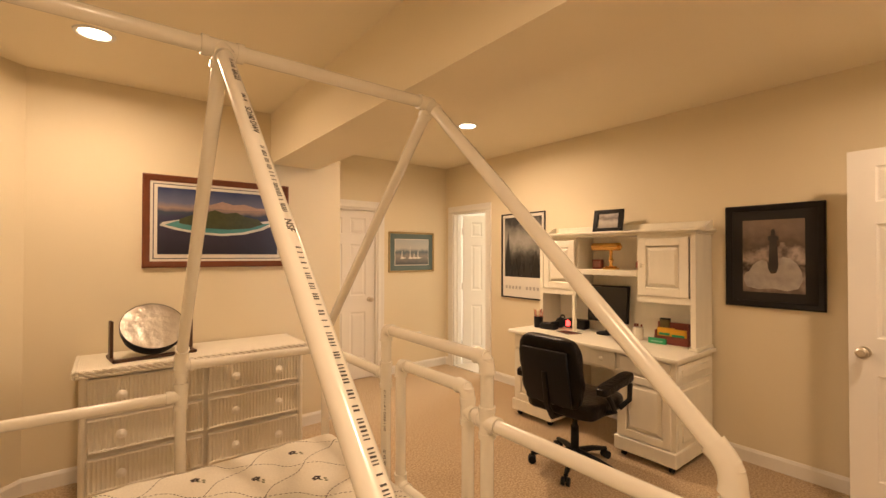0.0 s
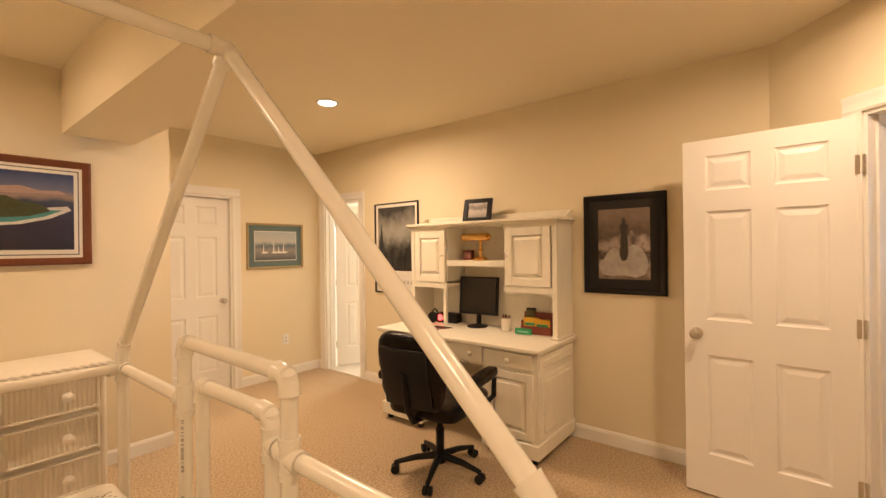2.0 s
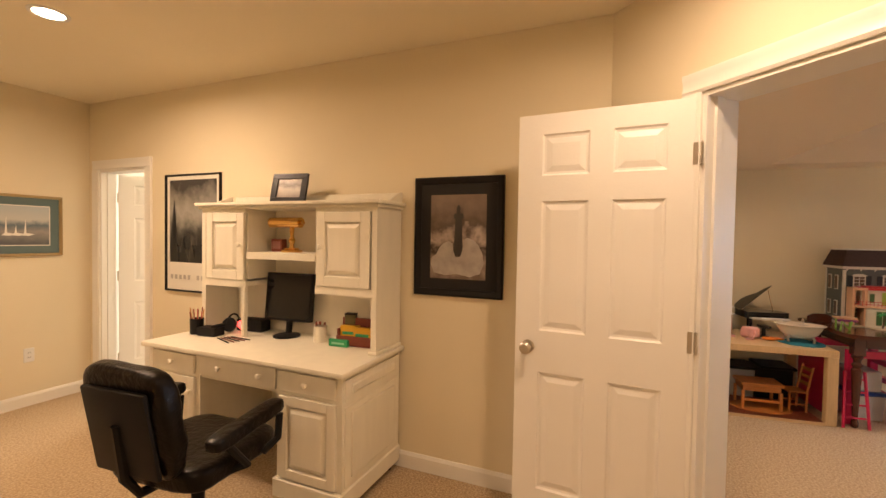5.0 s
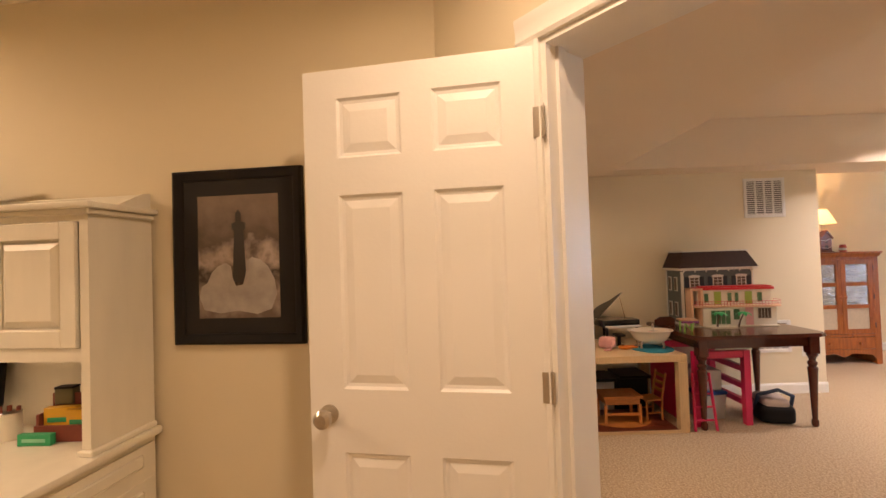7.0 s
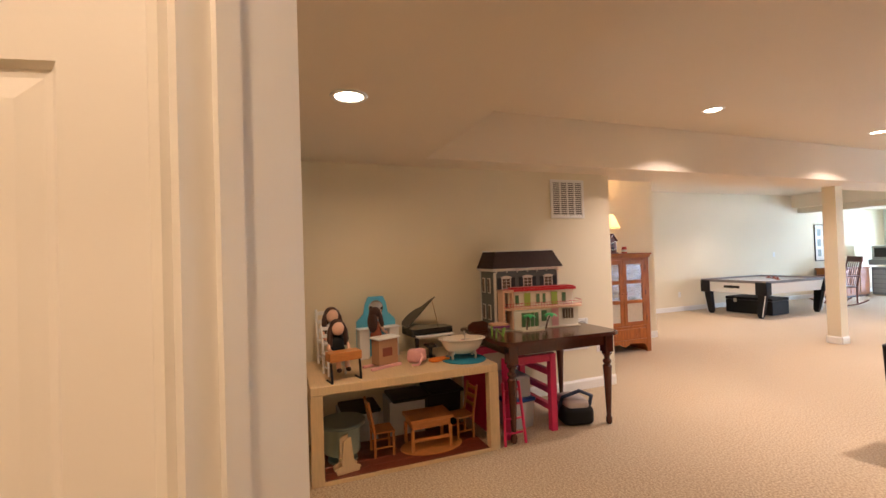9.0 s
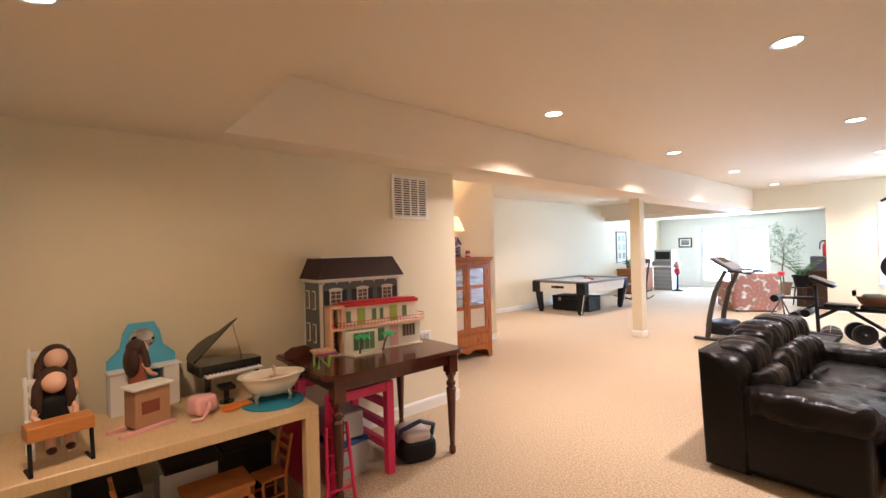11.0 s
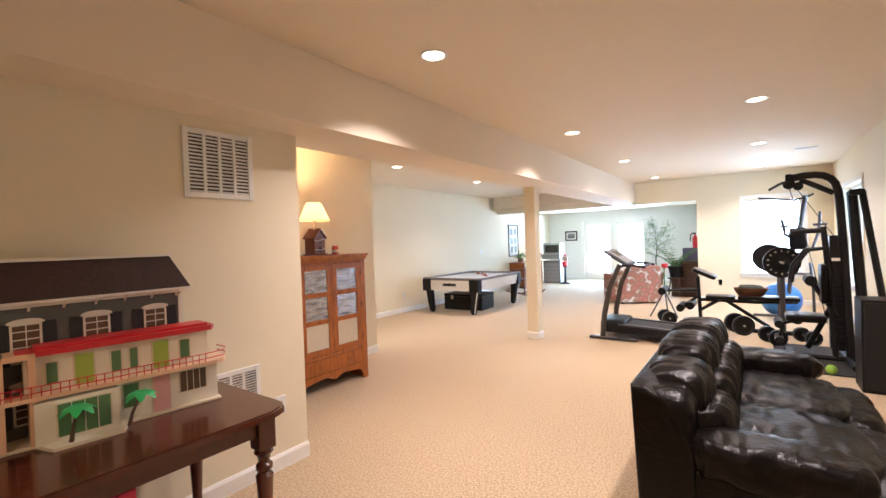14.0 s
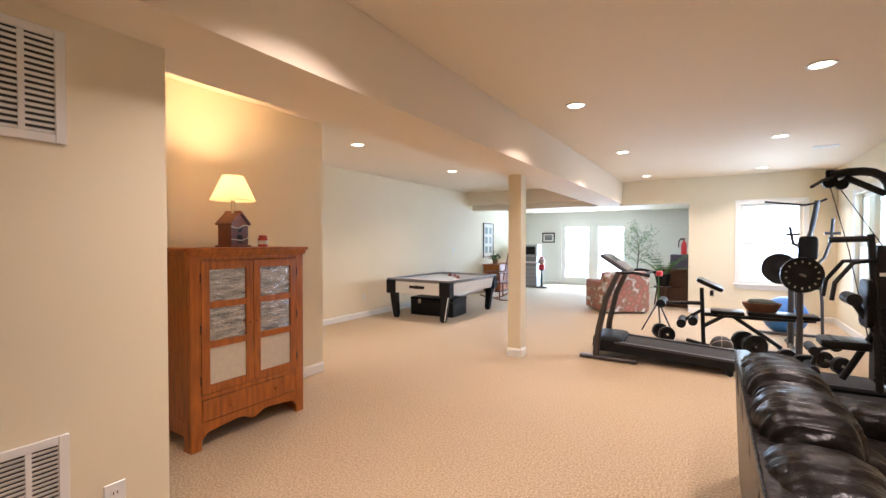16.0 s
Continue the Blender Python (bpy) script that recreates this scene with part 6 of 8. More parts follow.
gm = thing("home_gym", "tall black multi-station home gym with a curved top boom", "home gym", pose(0, 0, 0))
bars(gm, "boom_tube", [[(4.44, -8.1, 1.99), (4.32, -8.1, 2.01), (4.22, -8.1, 2.01), (4.15, -8.1, 1.995), (4.09, -8.1, 1.955), (4.055, -8.1, 1.90), (4.035, -8.1, 1.82), (4.025, -8.1, 1.72), (4.02, -8.1, 1.6), (3.99, -8.1, 0.9), (3.96, -8.1, 0.04)]], None, 0.038)
bars(gm, "brace_tube", [[(4.34, -8.1, 1.97), (4.07, -8.1, 1.80)], [(4.16, -8.1, 1.45), (4.12, -8.1, 0.9), (4.08, -8.1, 0.05)], [(4.44, -8.1, 1.40), (4.14, -8.1, 1.41)], [(4.28, -8.1, 0.87), (4.12, -8.1, 0.6), (4.05, -8.1, 0.5)], [(4.3, -8.25, 0.1), (4.05, -8.15, 0.7)], [(4.5, -8.1, 0.04), (3.7, -8.1, 0.04)], [(3.98, -8.5, 0.04), (3.98, -7.7, 0.04)]], None, 0.028)
part("pulley", Builder().cyl((4.44, -8.13, 1.93), (4.44, -8.07, 1.93), 0.055).cyl((4.36, -8.13, 1.90), (4.36, -8.07, 1.90), 0.045).box(4.41, 4.47, -8.12, -8.08, 1.94, 2.04, 0.006), BLACKPL, gm)
part("lat_bar", Builder().tube([(4.62, -7.75, 1.86), (4.52, -7.9, 1.93), (4.42, -8.1, 1.97), (4.3, -8.3, 1.99), (4.24, -8.45, 1.95)], 0.014, 8), IRON, gm)
part("weight_column", Builder().box(3.99, 4.11, -8.3, -8.12, 0.12, 1.35, 0.004), IRON, gm)
for k in range(14):
    part("stack_plate", Builder().box(3.98, 4.12, -8.11, -8.09, 0.14 + k * 0.05, 0.18 + k * 0.05, 0.002), IRON, gm)
part("stack_pin_label", Builder().box(4.0, 4.1, -8.088, -8.084, 1.08, 1.11), WHITEPL, gm)
part("guide_tower", Builder().tube([(3.86, -8.05, 1.80), (3.70, -8.05, 0.5), (3.66, -8.05, 0.02)], 0.03, 8).tube([(3.93, -8.1, 1.80), (3.86, -8.1, 0.5), (3.83, -8.1, 0.02)], 0.045, 8).box(3.84, 3.96, -8.12, -8.02, 1.76, 1.82, 0.01), IRON, gm)
for x, z in ((4.28, 0.87), (4.4, 0.45)):
    part("foam_roller", Builder().cyl((x, -8.25, z), (x, -7.98, z), 0.055), BLACKPL, gm)
part("seat_pad", Builder().pillow(4.15, 4.5, -8.3, -7.95, 0.42, 0.5, 8, 0.5).pillow(4.14, 4.2, -8.28, -7.98, 0.62, 1.05, 8, 0.5), LEATHER, gm)
part("cable", Builder().tube([(4.44, -8.1, 1.9), (4.3, -8.1, 1.3), (4.14, -8.1, 0.4)], 0.004, 6).tube([(4.36, -8.1, 1.85), (4.05, -8.12, 1.3)], 0.004, 6), IRON, gm)
part("leg_lever", Builder().tube([(4.34, -8.0, 0.46), (4.52, -8.0, 0.40), (4.56, -8.0, 0.22)], 0.02, 10), IRON, gm)
for z in (0.40, 0.22):
    part("foam_roller", Builder().cyl((4.56, -8.16, z), (4.56, -7.88, z), 0.042, seg=18), BLACKPL, gm)
part("press_arm", Builder().tube([(4.12, -8.1, 1.22), (4.30, -7.95, 1.20), (4.42, -7.95, 1.02), (4.44, -7.95, 0.86)], 0.018, 10).tube([(4.12, -8.1, 1.22), (4.30, -8.3, 1.20), (4.42, -8.3, 1.02), (4.44, -8.3, 0.86)], 0.018, 10), IRON, gm)
part("cross_foot", Builder().box(4.42, 4.50, -8.45, -7.75, 0.0, 0.05, 0.008), IRON, gm)
g2 = thing("lat_machine", "grey steel lat machine in front of the window", "gym machine", pose(0, 0, 0))
bars(g2, "mast", [[(4.10, -10.8, 1.96), (4.16, -10.8, 1.55), (4.27, -10.8, 1.07), (4.36, -10.8, 0.04)]], GRAYM, 0.032)
bars(g2, "arm_tube", [[(4.06, -10.8, 0.9), (4.03, -10.8, 0.5), (4.02, -10.8, 0.04)], [(4.22, -10.8, 1.05), (4.1, -10.8, 1.06), (4.02, -10.8, 1.15), (3.95, -10.8, 1.4), (3.93, -10.8, 1.7)], [(4.4, -10.8, 1.6), (4.36, -10.8, 1.35), (4.28, -10.8, 1.3)], [(4.45, -10.8, 1.48), (4.3, -10.8, 1.49)], [(3.85, -10.8, 1.5), (4.02, -10.8, 1.5)], [(3.9, -10.8, 0.04), (4.8, -10.8, 0.04)], [(4.4, -10.8, 0.74), (4.05, -10.8, 0.72)]], GRAYM, 0.02)
part("top_bar", Builder().tube([(4.70, -10.8, 1.97), (4.5, -10.8, 1.94), (4.25, -10.8, 1.90), (4.1, -10.8, 1.93), (4.0, -10.8, 1.98)], 0.014, 8), IRON, g2)
part("back_pad", Builder().pillow(4.10, 4.32, -10.75, -10.66, 1.12, 1.46, 10, 0.5), LEATHER, g2)
mt = thing("foot_mat", "dark rubber mat with a few small weights under the gym", "mat", pose(4.1, -8.1, 0))
part("mat", Builder().box(-0.3, 0.5, -0.7, 0.6, 0.0, 0.012, 0.004), material("dark_rubber", (0.03, 0.03, 0.032), 0.9, bump=0.4), mt)
gb = thing("tennis_ball", "green ball on the mat beside the loudspeaker", "ball", pose(4.18, -7.5, 0.06))
part("ball", Builder().ball((0, 0, 0), 0.045), material("lime_felt", (0.25, 0.45, 0.06), 0.9), gb)
ck = thing("power_cord", "thin black cord lying on the carpet behind the treadmill", "cord", pose(0, 0, 0))
part("cord", Builder().tube([(5.1, -8.5, 0.006), (4.95, -8.3, 0.006), (4.8, -8.4, 0.006), (4.7, -8.2, 0.006), (4.5, -8.3, 0.006), (4.4, -8.1, 0.02)], 0.005, 6), IRON, ck)

# ---- play corner ----
BIRCH = material("light_birch", (0.66, 0.48, 0.27), 0.42, grain=0.25, grain_scale=10, stretch=(1, 8, 1), stain=0.15)
ORANGEW = material("orange_pine", (0.52, 0.20, 0.05), 0.4, grain=0.4, grain_scale=20, stretch=(1, 1, 5))
REDWOOD = material("red_floor_boards", (0.16, 0.03, 0.012), 0.3, grain=0.5, grain_scale=10, stretch=(8, 1, 1))
PINK = material("hot_pink_paint", (0.60, 0.02, 0.10), 0.35, stain=0.1)
PALEPINK = material("pale_pink_plastic", (0.78, 0.42, 0.42), 0.45)
LIME = material("lime_green_paint", (0.28, 0.62, 0.12), 0.4)
TEAL = material("teal_felt", (0.015, 0.22, 0.33), 0.85)
SKYB = material("sky_blue_plastic", (0.10, 0.45, 0.66), 0.4)
SKIN = material("doll_vinyl", (0.72, 0.44, 0.31), 0.5)
HAIR = material("dark_doll_hair", (0.045, 0.016, 0.010), 0.6, bump=0.6, bump_scale=120)
CLEARB = material("clear_plastic_bin", (0.55, 0.58, 0.60), 0.25, stain=0.3, stain_scale=12)
CARD = material("brown_cardboard", (0.40, 0.22, 0.12), 0.8, stain=0.2)

pt = thing("play_table", "light birch open-fronted play table with a dark red boarded floor", "play table", pose(6.42, -1.96, 0))
PW, PD, PH = 1.28, 0.72, 0.605
part("tabletop", Builder().box(0, PD, 0, PW, PH - 0.055, PH, 0.004), BIRCH, pt)
for x in (0.0, PD - 0.06):
    for y in (0.0, PW - 0.075):
        part("leg", Builder().box(x, x + 0.06, y, y + 0.075, 0, PH - 0.055, 0.003), BIRCH, pt)
part("platform", Builder().box(0.005, PD - 0.005, 0.076, PW - 0.076, 0.0, 0.018).box(0, 0.012, 0.076, PW - 0.076, 0, 0.022), BIRCH, pt)
for k in range(8):
    part("floor_board", Builder().box(0.016 + k * 0.087, 0.016 + k * 0.087 + 0.084, 0.08, PW - 0.08, 0.018, 0.024, 0.001), REDWOOD, pt)


def small_chair(m, mat, label, group, s=1.0, rocker=False, category="toy chair"):
    top = thing("toy_chair", label, category, m, group)
    w, d, h = 0.16 * s, 0.15 * s, 0.17 * s
    part("seat", Builder().box(-w / 2, w / 2, -d / 2, d / 2, h - 0.012, h, 0.003), mat, top)
    for x in (-w / 2 + 0.01, w / 2 - 0.01):
        part("front_leg", Builder().cyl((x, -d / 2 + 0.01, 0), (x, -d / 2 + 0.01, h - 0.012), 0.009 * s, seg=8), mat, top)
        part("back_post", Builder().tube([(x, d / 2 - 0.01, 0), (x, d / 2 - 0.01, h), (x, d / 2 + 0.03 * s, 0.38 * s)], 0.009 * s, 8), mat, top)
        part("stretcher", Builder().cyl((x, -d / 2 + 0.01, 0.06 * s), (x, d / 2 - 0.01, 0.06 * s), 0.006 * s, seg=6), mat, top)
        if rocker:
            part("rocker", Builder().tube([(x, d * (k / 8 - 0.5) * 1.5, 0.006 + 0.03 * (k / 4 - 1) ** 2) for k in range(9)], 0.007 * s, 6), mat, top)
    for k in range(3):
        z = h + (0.06 + 0.06 * k) * s
        part("back_slat", Builder().box(-w / 2 + 0.01, w / 2 - 0.01, d / 2 - 0.004 + (z - h) * 0.14, d / 2 + 0.006 + (z - h) * 0.14, z - 0.014 * s, z + 0.014 * s, 0.002), mat, top)
    return top


mtb = thing("toy_table", "small orange pine toy table on an oval rug", "toy table", pose(6.66, -1.50, 0.030))
part("tabletop", Builder().box(-0.11, 0.11, -0.16, 0.16, 0.20, 0.222, 0.003), ORANGEW, mtb)
part("apron", Builder().box(-0.09, 0.09, -0.14, 0.14, 0.15, 0.20), ORANGEW, mtb)
for x in (-0.09, 0.09):
    for y in (-0.14, 0.14):
        part("leg", Builder().box(x - 0.01, x + 0.01, y - 0.01, y + 0.01, 0, 0.15), ORANGEW, mtb)
part("stretcher", Builder().box(-0.086, -0.074, -0.13, 0.13, 0.06, 0.08), ORANGEW, mtb)
rug = thing("toy_rug", "oval orange toy rug under the small table", "toy rug", pose(6.64, -1.52, 0.0245))
part("rug", Builder().lathe((0, 0, 0), [(0.0, 0), (0.2, 0), (0.2, 0.004), (0.0, 0.004)], 28, Matrix.Diagonal((0.75, 1.15, 1, 1))), ORANGEW, rug)
small_chair(pose(6.68, -1.17, 0.0245, 0, 0, 0), ORANGEW, "small orange pine chair beside the toy table", "toy chairs at the toy table")
small_chair(pose(6.70, -1.78, 0.0245, 0, 0, 185), ORANGEW, "small orange pine chair beside the toy table", "toy chairs at the toy table")
rt = thing("round_toy_table", "round grey-green toy table with a drum base", "toy table", pose(6.70, -0.90, 0.024))
part("top", Builder().lathe((0, 0, 0.24), [(0.0, 0), (0.155, 0), (0.162, 0.012), (0.155, 0.022), (0.0, 0.022)], 32), material("grey_green_paint", (0.16, 0.21, 0.19), 0.45), rt)
part("drum", Builder().cyl((0, 0, 0.06), (0, 0, 0.24), 0.12, seg=28), material("pale_green_side", (0.30, 0.37, 0.31), 0.5), rt)
part("pedestal", Builder().cyl((0, 0, 0), (0, 0, 0.06), 0.03).cyl((0, 0, 0), (0, 0, 0.012), 0.1), material("pale_green_foot", (0.30, 0.37, 0.31), 0.5), rt)
wr = thing("wooden_toy", "small orange wooden rocking toy at the front of the platform", "toy", pose(6.52, -0.90, 0.024, 0, 0, 10))
part("side_board", Builder().prism([(-0.07, 0), (0.07, 0), (0.08, 0.03), (0.04, 0.05), (0.03, 0.2), (-0.02, 0.22), (-0.04, 0.05), (-0.08, 0.03)], -0.04, -0.025, "x").prism([(-0.07, 0), (0.07, 0), (0.08, 0.03), (0.04, 0.05), (0.03, 0.2), (-0.02, 0.22), (-0.04, 0.05), (-0.08, 0.03)], 0.025, 0.04, "x").box(-0.025, 0.025, -0.03, 0.04, 0.06, 0.075), BIRCH, wr)
for k, (y, z, h, mt) in enumerate(((-1.05, 0.024, 0.22, CLEARB), (-1.42, 0.024, 0.26, CLEARB), (-1.72, 0.024, 0.28, BLACKPL))):
    bn = thing("storage_bin", "dark storage bin at the back under the play table" if mt is BLACKPL else "clear plastic storage bin at the back under the play table", "storage bin", pose(7.0, y, z), "bins under the play table")
    part("bin", Builder().prism([(-0.12, 0), (0.09, 0), (0.11, h), (-0.14, h)], -0.14, 0.14, "x", m=pose(0, 0, 0, 0, 0, 90)), mt, bn)
    part("lid", Builder().box(-0.15, 0.15, -0.155, 0.125, h, h + 0.025, 0.006), BLACKPL, bn)


def doll(m, label, shirt, hair=HAIR, seated=True, s=1.0):
    """A plain one-mesh doll: smooth head, hair cap, trunk and limbs."""
    b = Builder()
    mats = [SKIN, hair, shirt]

    def put(i, f):
        n = len(b.bm.faces)
        f()
        b.bm.faces.ensure_lookup_table()
        for face in b.bm.faces[n:]:
            face.material_index = i
    z0 = 0.10 * s if seated else 0.2 * s
    put(2, lambda: b.lathe((0, 0, z0 - 0.03 * s), [(0.045 * s, 0), (0.05 * s, 0.03 * s), (0.038 * s, 0.08 * s), (0.045 * s, 0.12 * s), (0.015 * s, 0.15 * s)], 14, Matrix.Diagonal((1.15, 0.8, 1, 1))))
    put(0, lambda: b.ball((0, -0.012 * s, z0 + 0.168 * s), 0.042 * s, 0.042 * s, 0.048 * s, 16, 10))
    put(1, lambda: b.ball((0, 0.008 * s, z0 + 0.183 * s), 0.048 * s, 0.047 * s, 0.046 * s, 16, 10).ball((0, 0.035 * s, z0 + 0.11 * s), 0.055 * s, 0.025 * s, 0.085 * s, 14, 8))
    for sx in (-1, 1):
        put(1, lambda: b.tube([(sx * 0.036 * s, 0.0, z0 + 0.20 * s), (sx * 0.052 * s, -0.004, z0 + 0.15 * s), (sx * 0.056 * s, -0.012, z0 + 0.09 * s), (sx * 0.05 * s, -0.012, z0 + 0.05 * s)], [0.012 * s, 0.018 * s, 0.019 * s, 0.009 * s], 10))
        put(0, lambda: b.tube([(sx * 0.045 * s, 0, z0 + 0.10 * s), (sx * 0.07 * s, -0.02 * s, z0 + 0.04 * s), (sx * 0.055 * s, -0.06 * s, z0 + 0.02 * s)], 0.012 * s, 8))
        if seated:
            put(0, lambda: b.tube([(sx * 0.025 * s, 0, z0 - 0.02 * s), (sx * 0.03 * s, -0.09 * s, z0 - 0.02 * s), (sx * 0.03 * s, -0.10 * s, z0 - 0.08 * s)], 0.017 * s, 8))
            put(1, lambda: b.ball((sx * 0.03 * s, -0.115 * s, z0 - 0.088 * s), 0.017 * s, 0.028 * s, 0.014 * s, 10, 6))
        else:
            put(0, lambda: b.tube([(sx * 0.025 * s, 0, z0), (sx * 0.025 * s, 0, 0.01 * s)], 0.017 * s, 8))
    return solid("doll", b, mats, label, "doll", m, smooth=60)


small_chair(pose(6.70, -0.86, PH, 0, 0, -78), WHITEPL, "small white toy chair holding the front doll", "toy chairs on the play table", 0.85)
doll(pose(6.66, -0.88, PH + 0.045, 0, 0, -78), "brown-haired doll in a black dress sitting on a toy chair", BLACKPL, s=1.0)
sd = thing("school_desk", "toy school desk with an orange-brown top and black legs", "toy desk", pose(6.52, -0.90, PH, 0, 0, -78))
part("desk_box", Builder().box(-0.105, 0.105, -0.05, 0.05, 0.13, 0.185, 0.003), ORANGEW, sd)
for x in (-0.095, 0.095):
    part("leg", Builder().tube([(x, 0.05, 0.0), (x, -0.05, 0.0), (x, -0.03, 0.13)], 0.008, 6), BLACKPL, sd)
small_chair(pose(7.0, -0.87, PH, 0, 0, -80), WHITEPL, "small white toy chair at the back of the play table", "toy chairs on the play table", 1.05)
doll(pose(6.97, -0.88, PH + 0.07, 0, 0, -80), "dark-haired doll in a white top at the back of the table", WHITEPL, s=1.08)
vn = thing("toy_vanity", "blue toy vanity with a round mirror", "toy vanity", pose(7.06, -1.24, PH, 0, 0, -84))
part("back_panel", Builder().prism([(-0.16, 0), (0.16, 0), (0.16, 0.28), (0.1, 0.34), (0.085, 0.42), (0.06, 0.47), (-0.06, 0.47), (-0.085, 0.42), (-0.1, 0.34), (-0.16, 0.28)], 0.03, 0.045, "y"), SKYB, vn)
part("cabinet", Builder().box(-0.16, -0.08, -0.05, 0.03, 0, 0.22, 0.004).box(0.08, 0.16, -0.05, 0.03, 0, 0.22, 0.004).box(-0.17, 0.17, -0.06, 0.03, 0.22, 0.235, 0.004), WHITEPL, vn)
part("mirror", Builder().lathe((0, 0.03, 0.38), [(0.0, 0.003), (0.055, 0.003), (0.06, 0)], 24, Matrix.Rotation(radians(90), 4, "X")), material("toy_mirror", (0.5, 0.5, 0.55), 0.05, 1.0), vn)
doll(pose(6.93, -1.20, PH, 0, 0, 30), "doll with long black hair standing before the blue vanity", material("rust_doll_dress", (0.35, 0.10, 0.06), 0.8), s=0.95, seated=False)
cb = thing("toy_cart", "cardboard-brown toy juice stand on a pink wheeled base", "toy cart", pose(6.74, -1.22, PH, 0, 0, -70))
part("box", Builder().box(-0.08, 0.08, -0.05, 0.05, 0.02, 0.20, 0.003), CARD, cb)
part("tray", Builder().box(-0.095, 0.095, -0.065, 0.065, 0.20, 0.212, 0.003), WHITEPL, cb)
part("runner", Builder().box(-0.15, 0.10, -0.065, -0.045, 0.0, 0.02, 0.003).box(-0.15, 0.10, 0.045, 0.065, 0.0, 0.02, 0.003), PALEPINK, cb)
part("printed_panel", Builder().box(-0.05, 0.03, -0.0515, -0.05, 0.08, 0.14), REDBOX, cb)
pb = thing("toy_bag", "soft pale pink toy bag on the play table", "toy bag", pose(6.74, -1.46, PH, 0, 0, 20))
part("bag", Builder().pillow(-0.06, 0.06, -0.06, 0.06, 0.0, 0.10, 10, 0.25, 0.012), PALEPINK, pb)
part("strap", Builder().tube([(-0.05, 0.0, 0.07), (-0.09, 0.02, 0.05), (-0.10, 0.06, 0.01), (-0.07, 0.1, 0.006)], 0.009, 8), PALEPINK, pb)
og = thing("toy_cloth", "small orange toy garment lying flat", "toy clothes", pose(6.70, -1.62, PH, 0, 0, 15))
part("cloth", Builder().pillow(-0.04, 0.04, -0.08, 0.08, 0.0, 0.022, 8, 0.3, 0.008), material("orange_cloth", (0.75, 0.22, 0.03), 0.8), og)
pno = thing("toy_piano", "black toy grand piano with its lid propped open", "toy piano", pose(7.0, -1.64, PH, 0, 0, -84))
curve = [(-0.17, -0.10), (0.17, -0.10), (0.17, 0.02), (0.12, 0.06), (0.05, 0.09), (0.0, 0.16), (-0.06, 0.20), (-0.14, 0.19), (-0.17, 0.14)]
PBLACK = material("gloss_black", (0.008, 0.008, 0.009), 0.12)
part("case", Builder().prism(curve, 0.15, 0.21), PBLACK, pno)
part("keyboard", Builder().box(-0.155, 0.155, -0.16, -0.10, 0.15, 0.165, 0.003), WHITEPL, pno)
for k in range(14):
    part("black_key", Builder().box(-0.145 + k * 0.021, -0.137 + k * 0.021, -0.13, -0.10, 0.165, 0.170), PBLACK, pno)
part("lid", Builder().prism(curve[2:] + [(-0.17, 0.0)], 0.0, 0.006, m=pose(-0.17, 0, 0.215, 0, -42, 0) @ pose(0.17, 0, 0)), PBLACK, pno)
part("prop", Builder().cyl((0.1, 0.02, 0.21), (0.05, 0.02, 0.42), 0.003, seg=6), BRASS, pno)
for x, y in ((-0.14, -0.1), (0.14, -0.1), (-0.05, 0.14)):
    part("leg", Builder().cyl((x, y, 0), (x, y, 0.15), 0.009, 0.014, seg=8), PBLACK, pno)
st = thing("toy_stool", "small black toy piano stool", "toy stool", pose(6.84, -1.60, PH))
part("seat", Builder().box(-0.05, 0.05, -0.04, 0.04, 0.08, 0.1, 0.004), PBLACK, st)
part("leg", Builder().cyl((0, 0, 0), (0, 0, 0.08), 0.015).cyl((0, 0, 0), (0, 0, 0.01), 0.04), PBLACK, st)

fm = thing("felt_mat", "round blue felt mat under the toy bathtub", "mat", pose(6.66, -1.80, PH))
part("mat", Builder().lathe((0, 0, 0), [(0.0, 0), (0.165, 0), (0.165, 0.006), (0.0, 0.006)], 36), TEAL, fm)
tub = thing("toy_bathtub", "cream toy clawfoot bathtub with silver feet on a blue mat", "toy bathtub", pose(6.68, -1.80, PH + 0.006, 0, 0, 80))
ov = Matrix.Diagonal((1.45, 0.95, 1, 1))
part("tub", Builder().lathe((0, 0, 0.04), [(0.0, 0.0), (0.06, 0.0), (0.088, 0.03), (0.104, 0.07), (0.112, 0.098), (0.124, 0.104), (0.124, 0.110), (0.107, 0.110), (0.098, 0.07), (0.08, 0.03), (0.05, 0.012), (0.0, 0.012)], 40, ov), material("cream_enamel", (0.80, 0.72, 0.60), 0.25), tub, smooth=60)
for sx in (-1, 1):
    for sy in (-1, 1):
        part("claw_foot", Builder().tube([(sx * 0.075, sy * 0.045, 0.06), (sx * 0.09, sy * 0.055, 0.03), (sx * 0.085, sy * 0.052, 0.005)], [0.014, 0.009, 0.011], 8), STEEL, tub)
part("bath_tap", Builder().tube([(0.0, 0.10, 0.13), (0.0, 0.10, 0.20), (0.0, 0.07, 0.21), (0.0, 0.05, 0.18)], 0.005, 8).cyl((-0.03, 0.1, 0.16), (0.03, 0.1, 0.16), 0.005), STEEL, tub)
part("towel", Builder().tube([(-0.07, -0.02, 0.115), (-0.02, 0.03, 0.13), (0.0, -0.03, 0.125), (0.03, 0.03, 0.13), (0.07, -0.02, 0.115)], 0.008, 8), PALEPINK, tub)

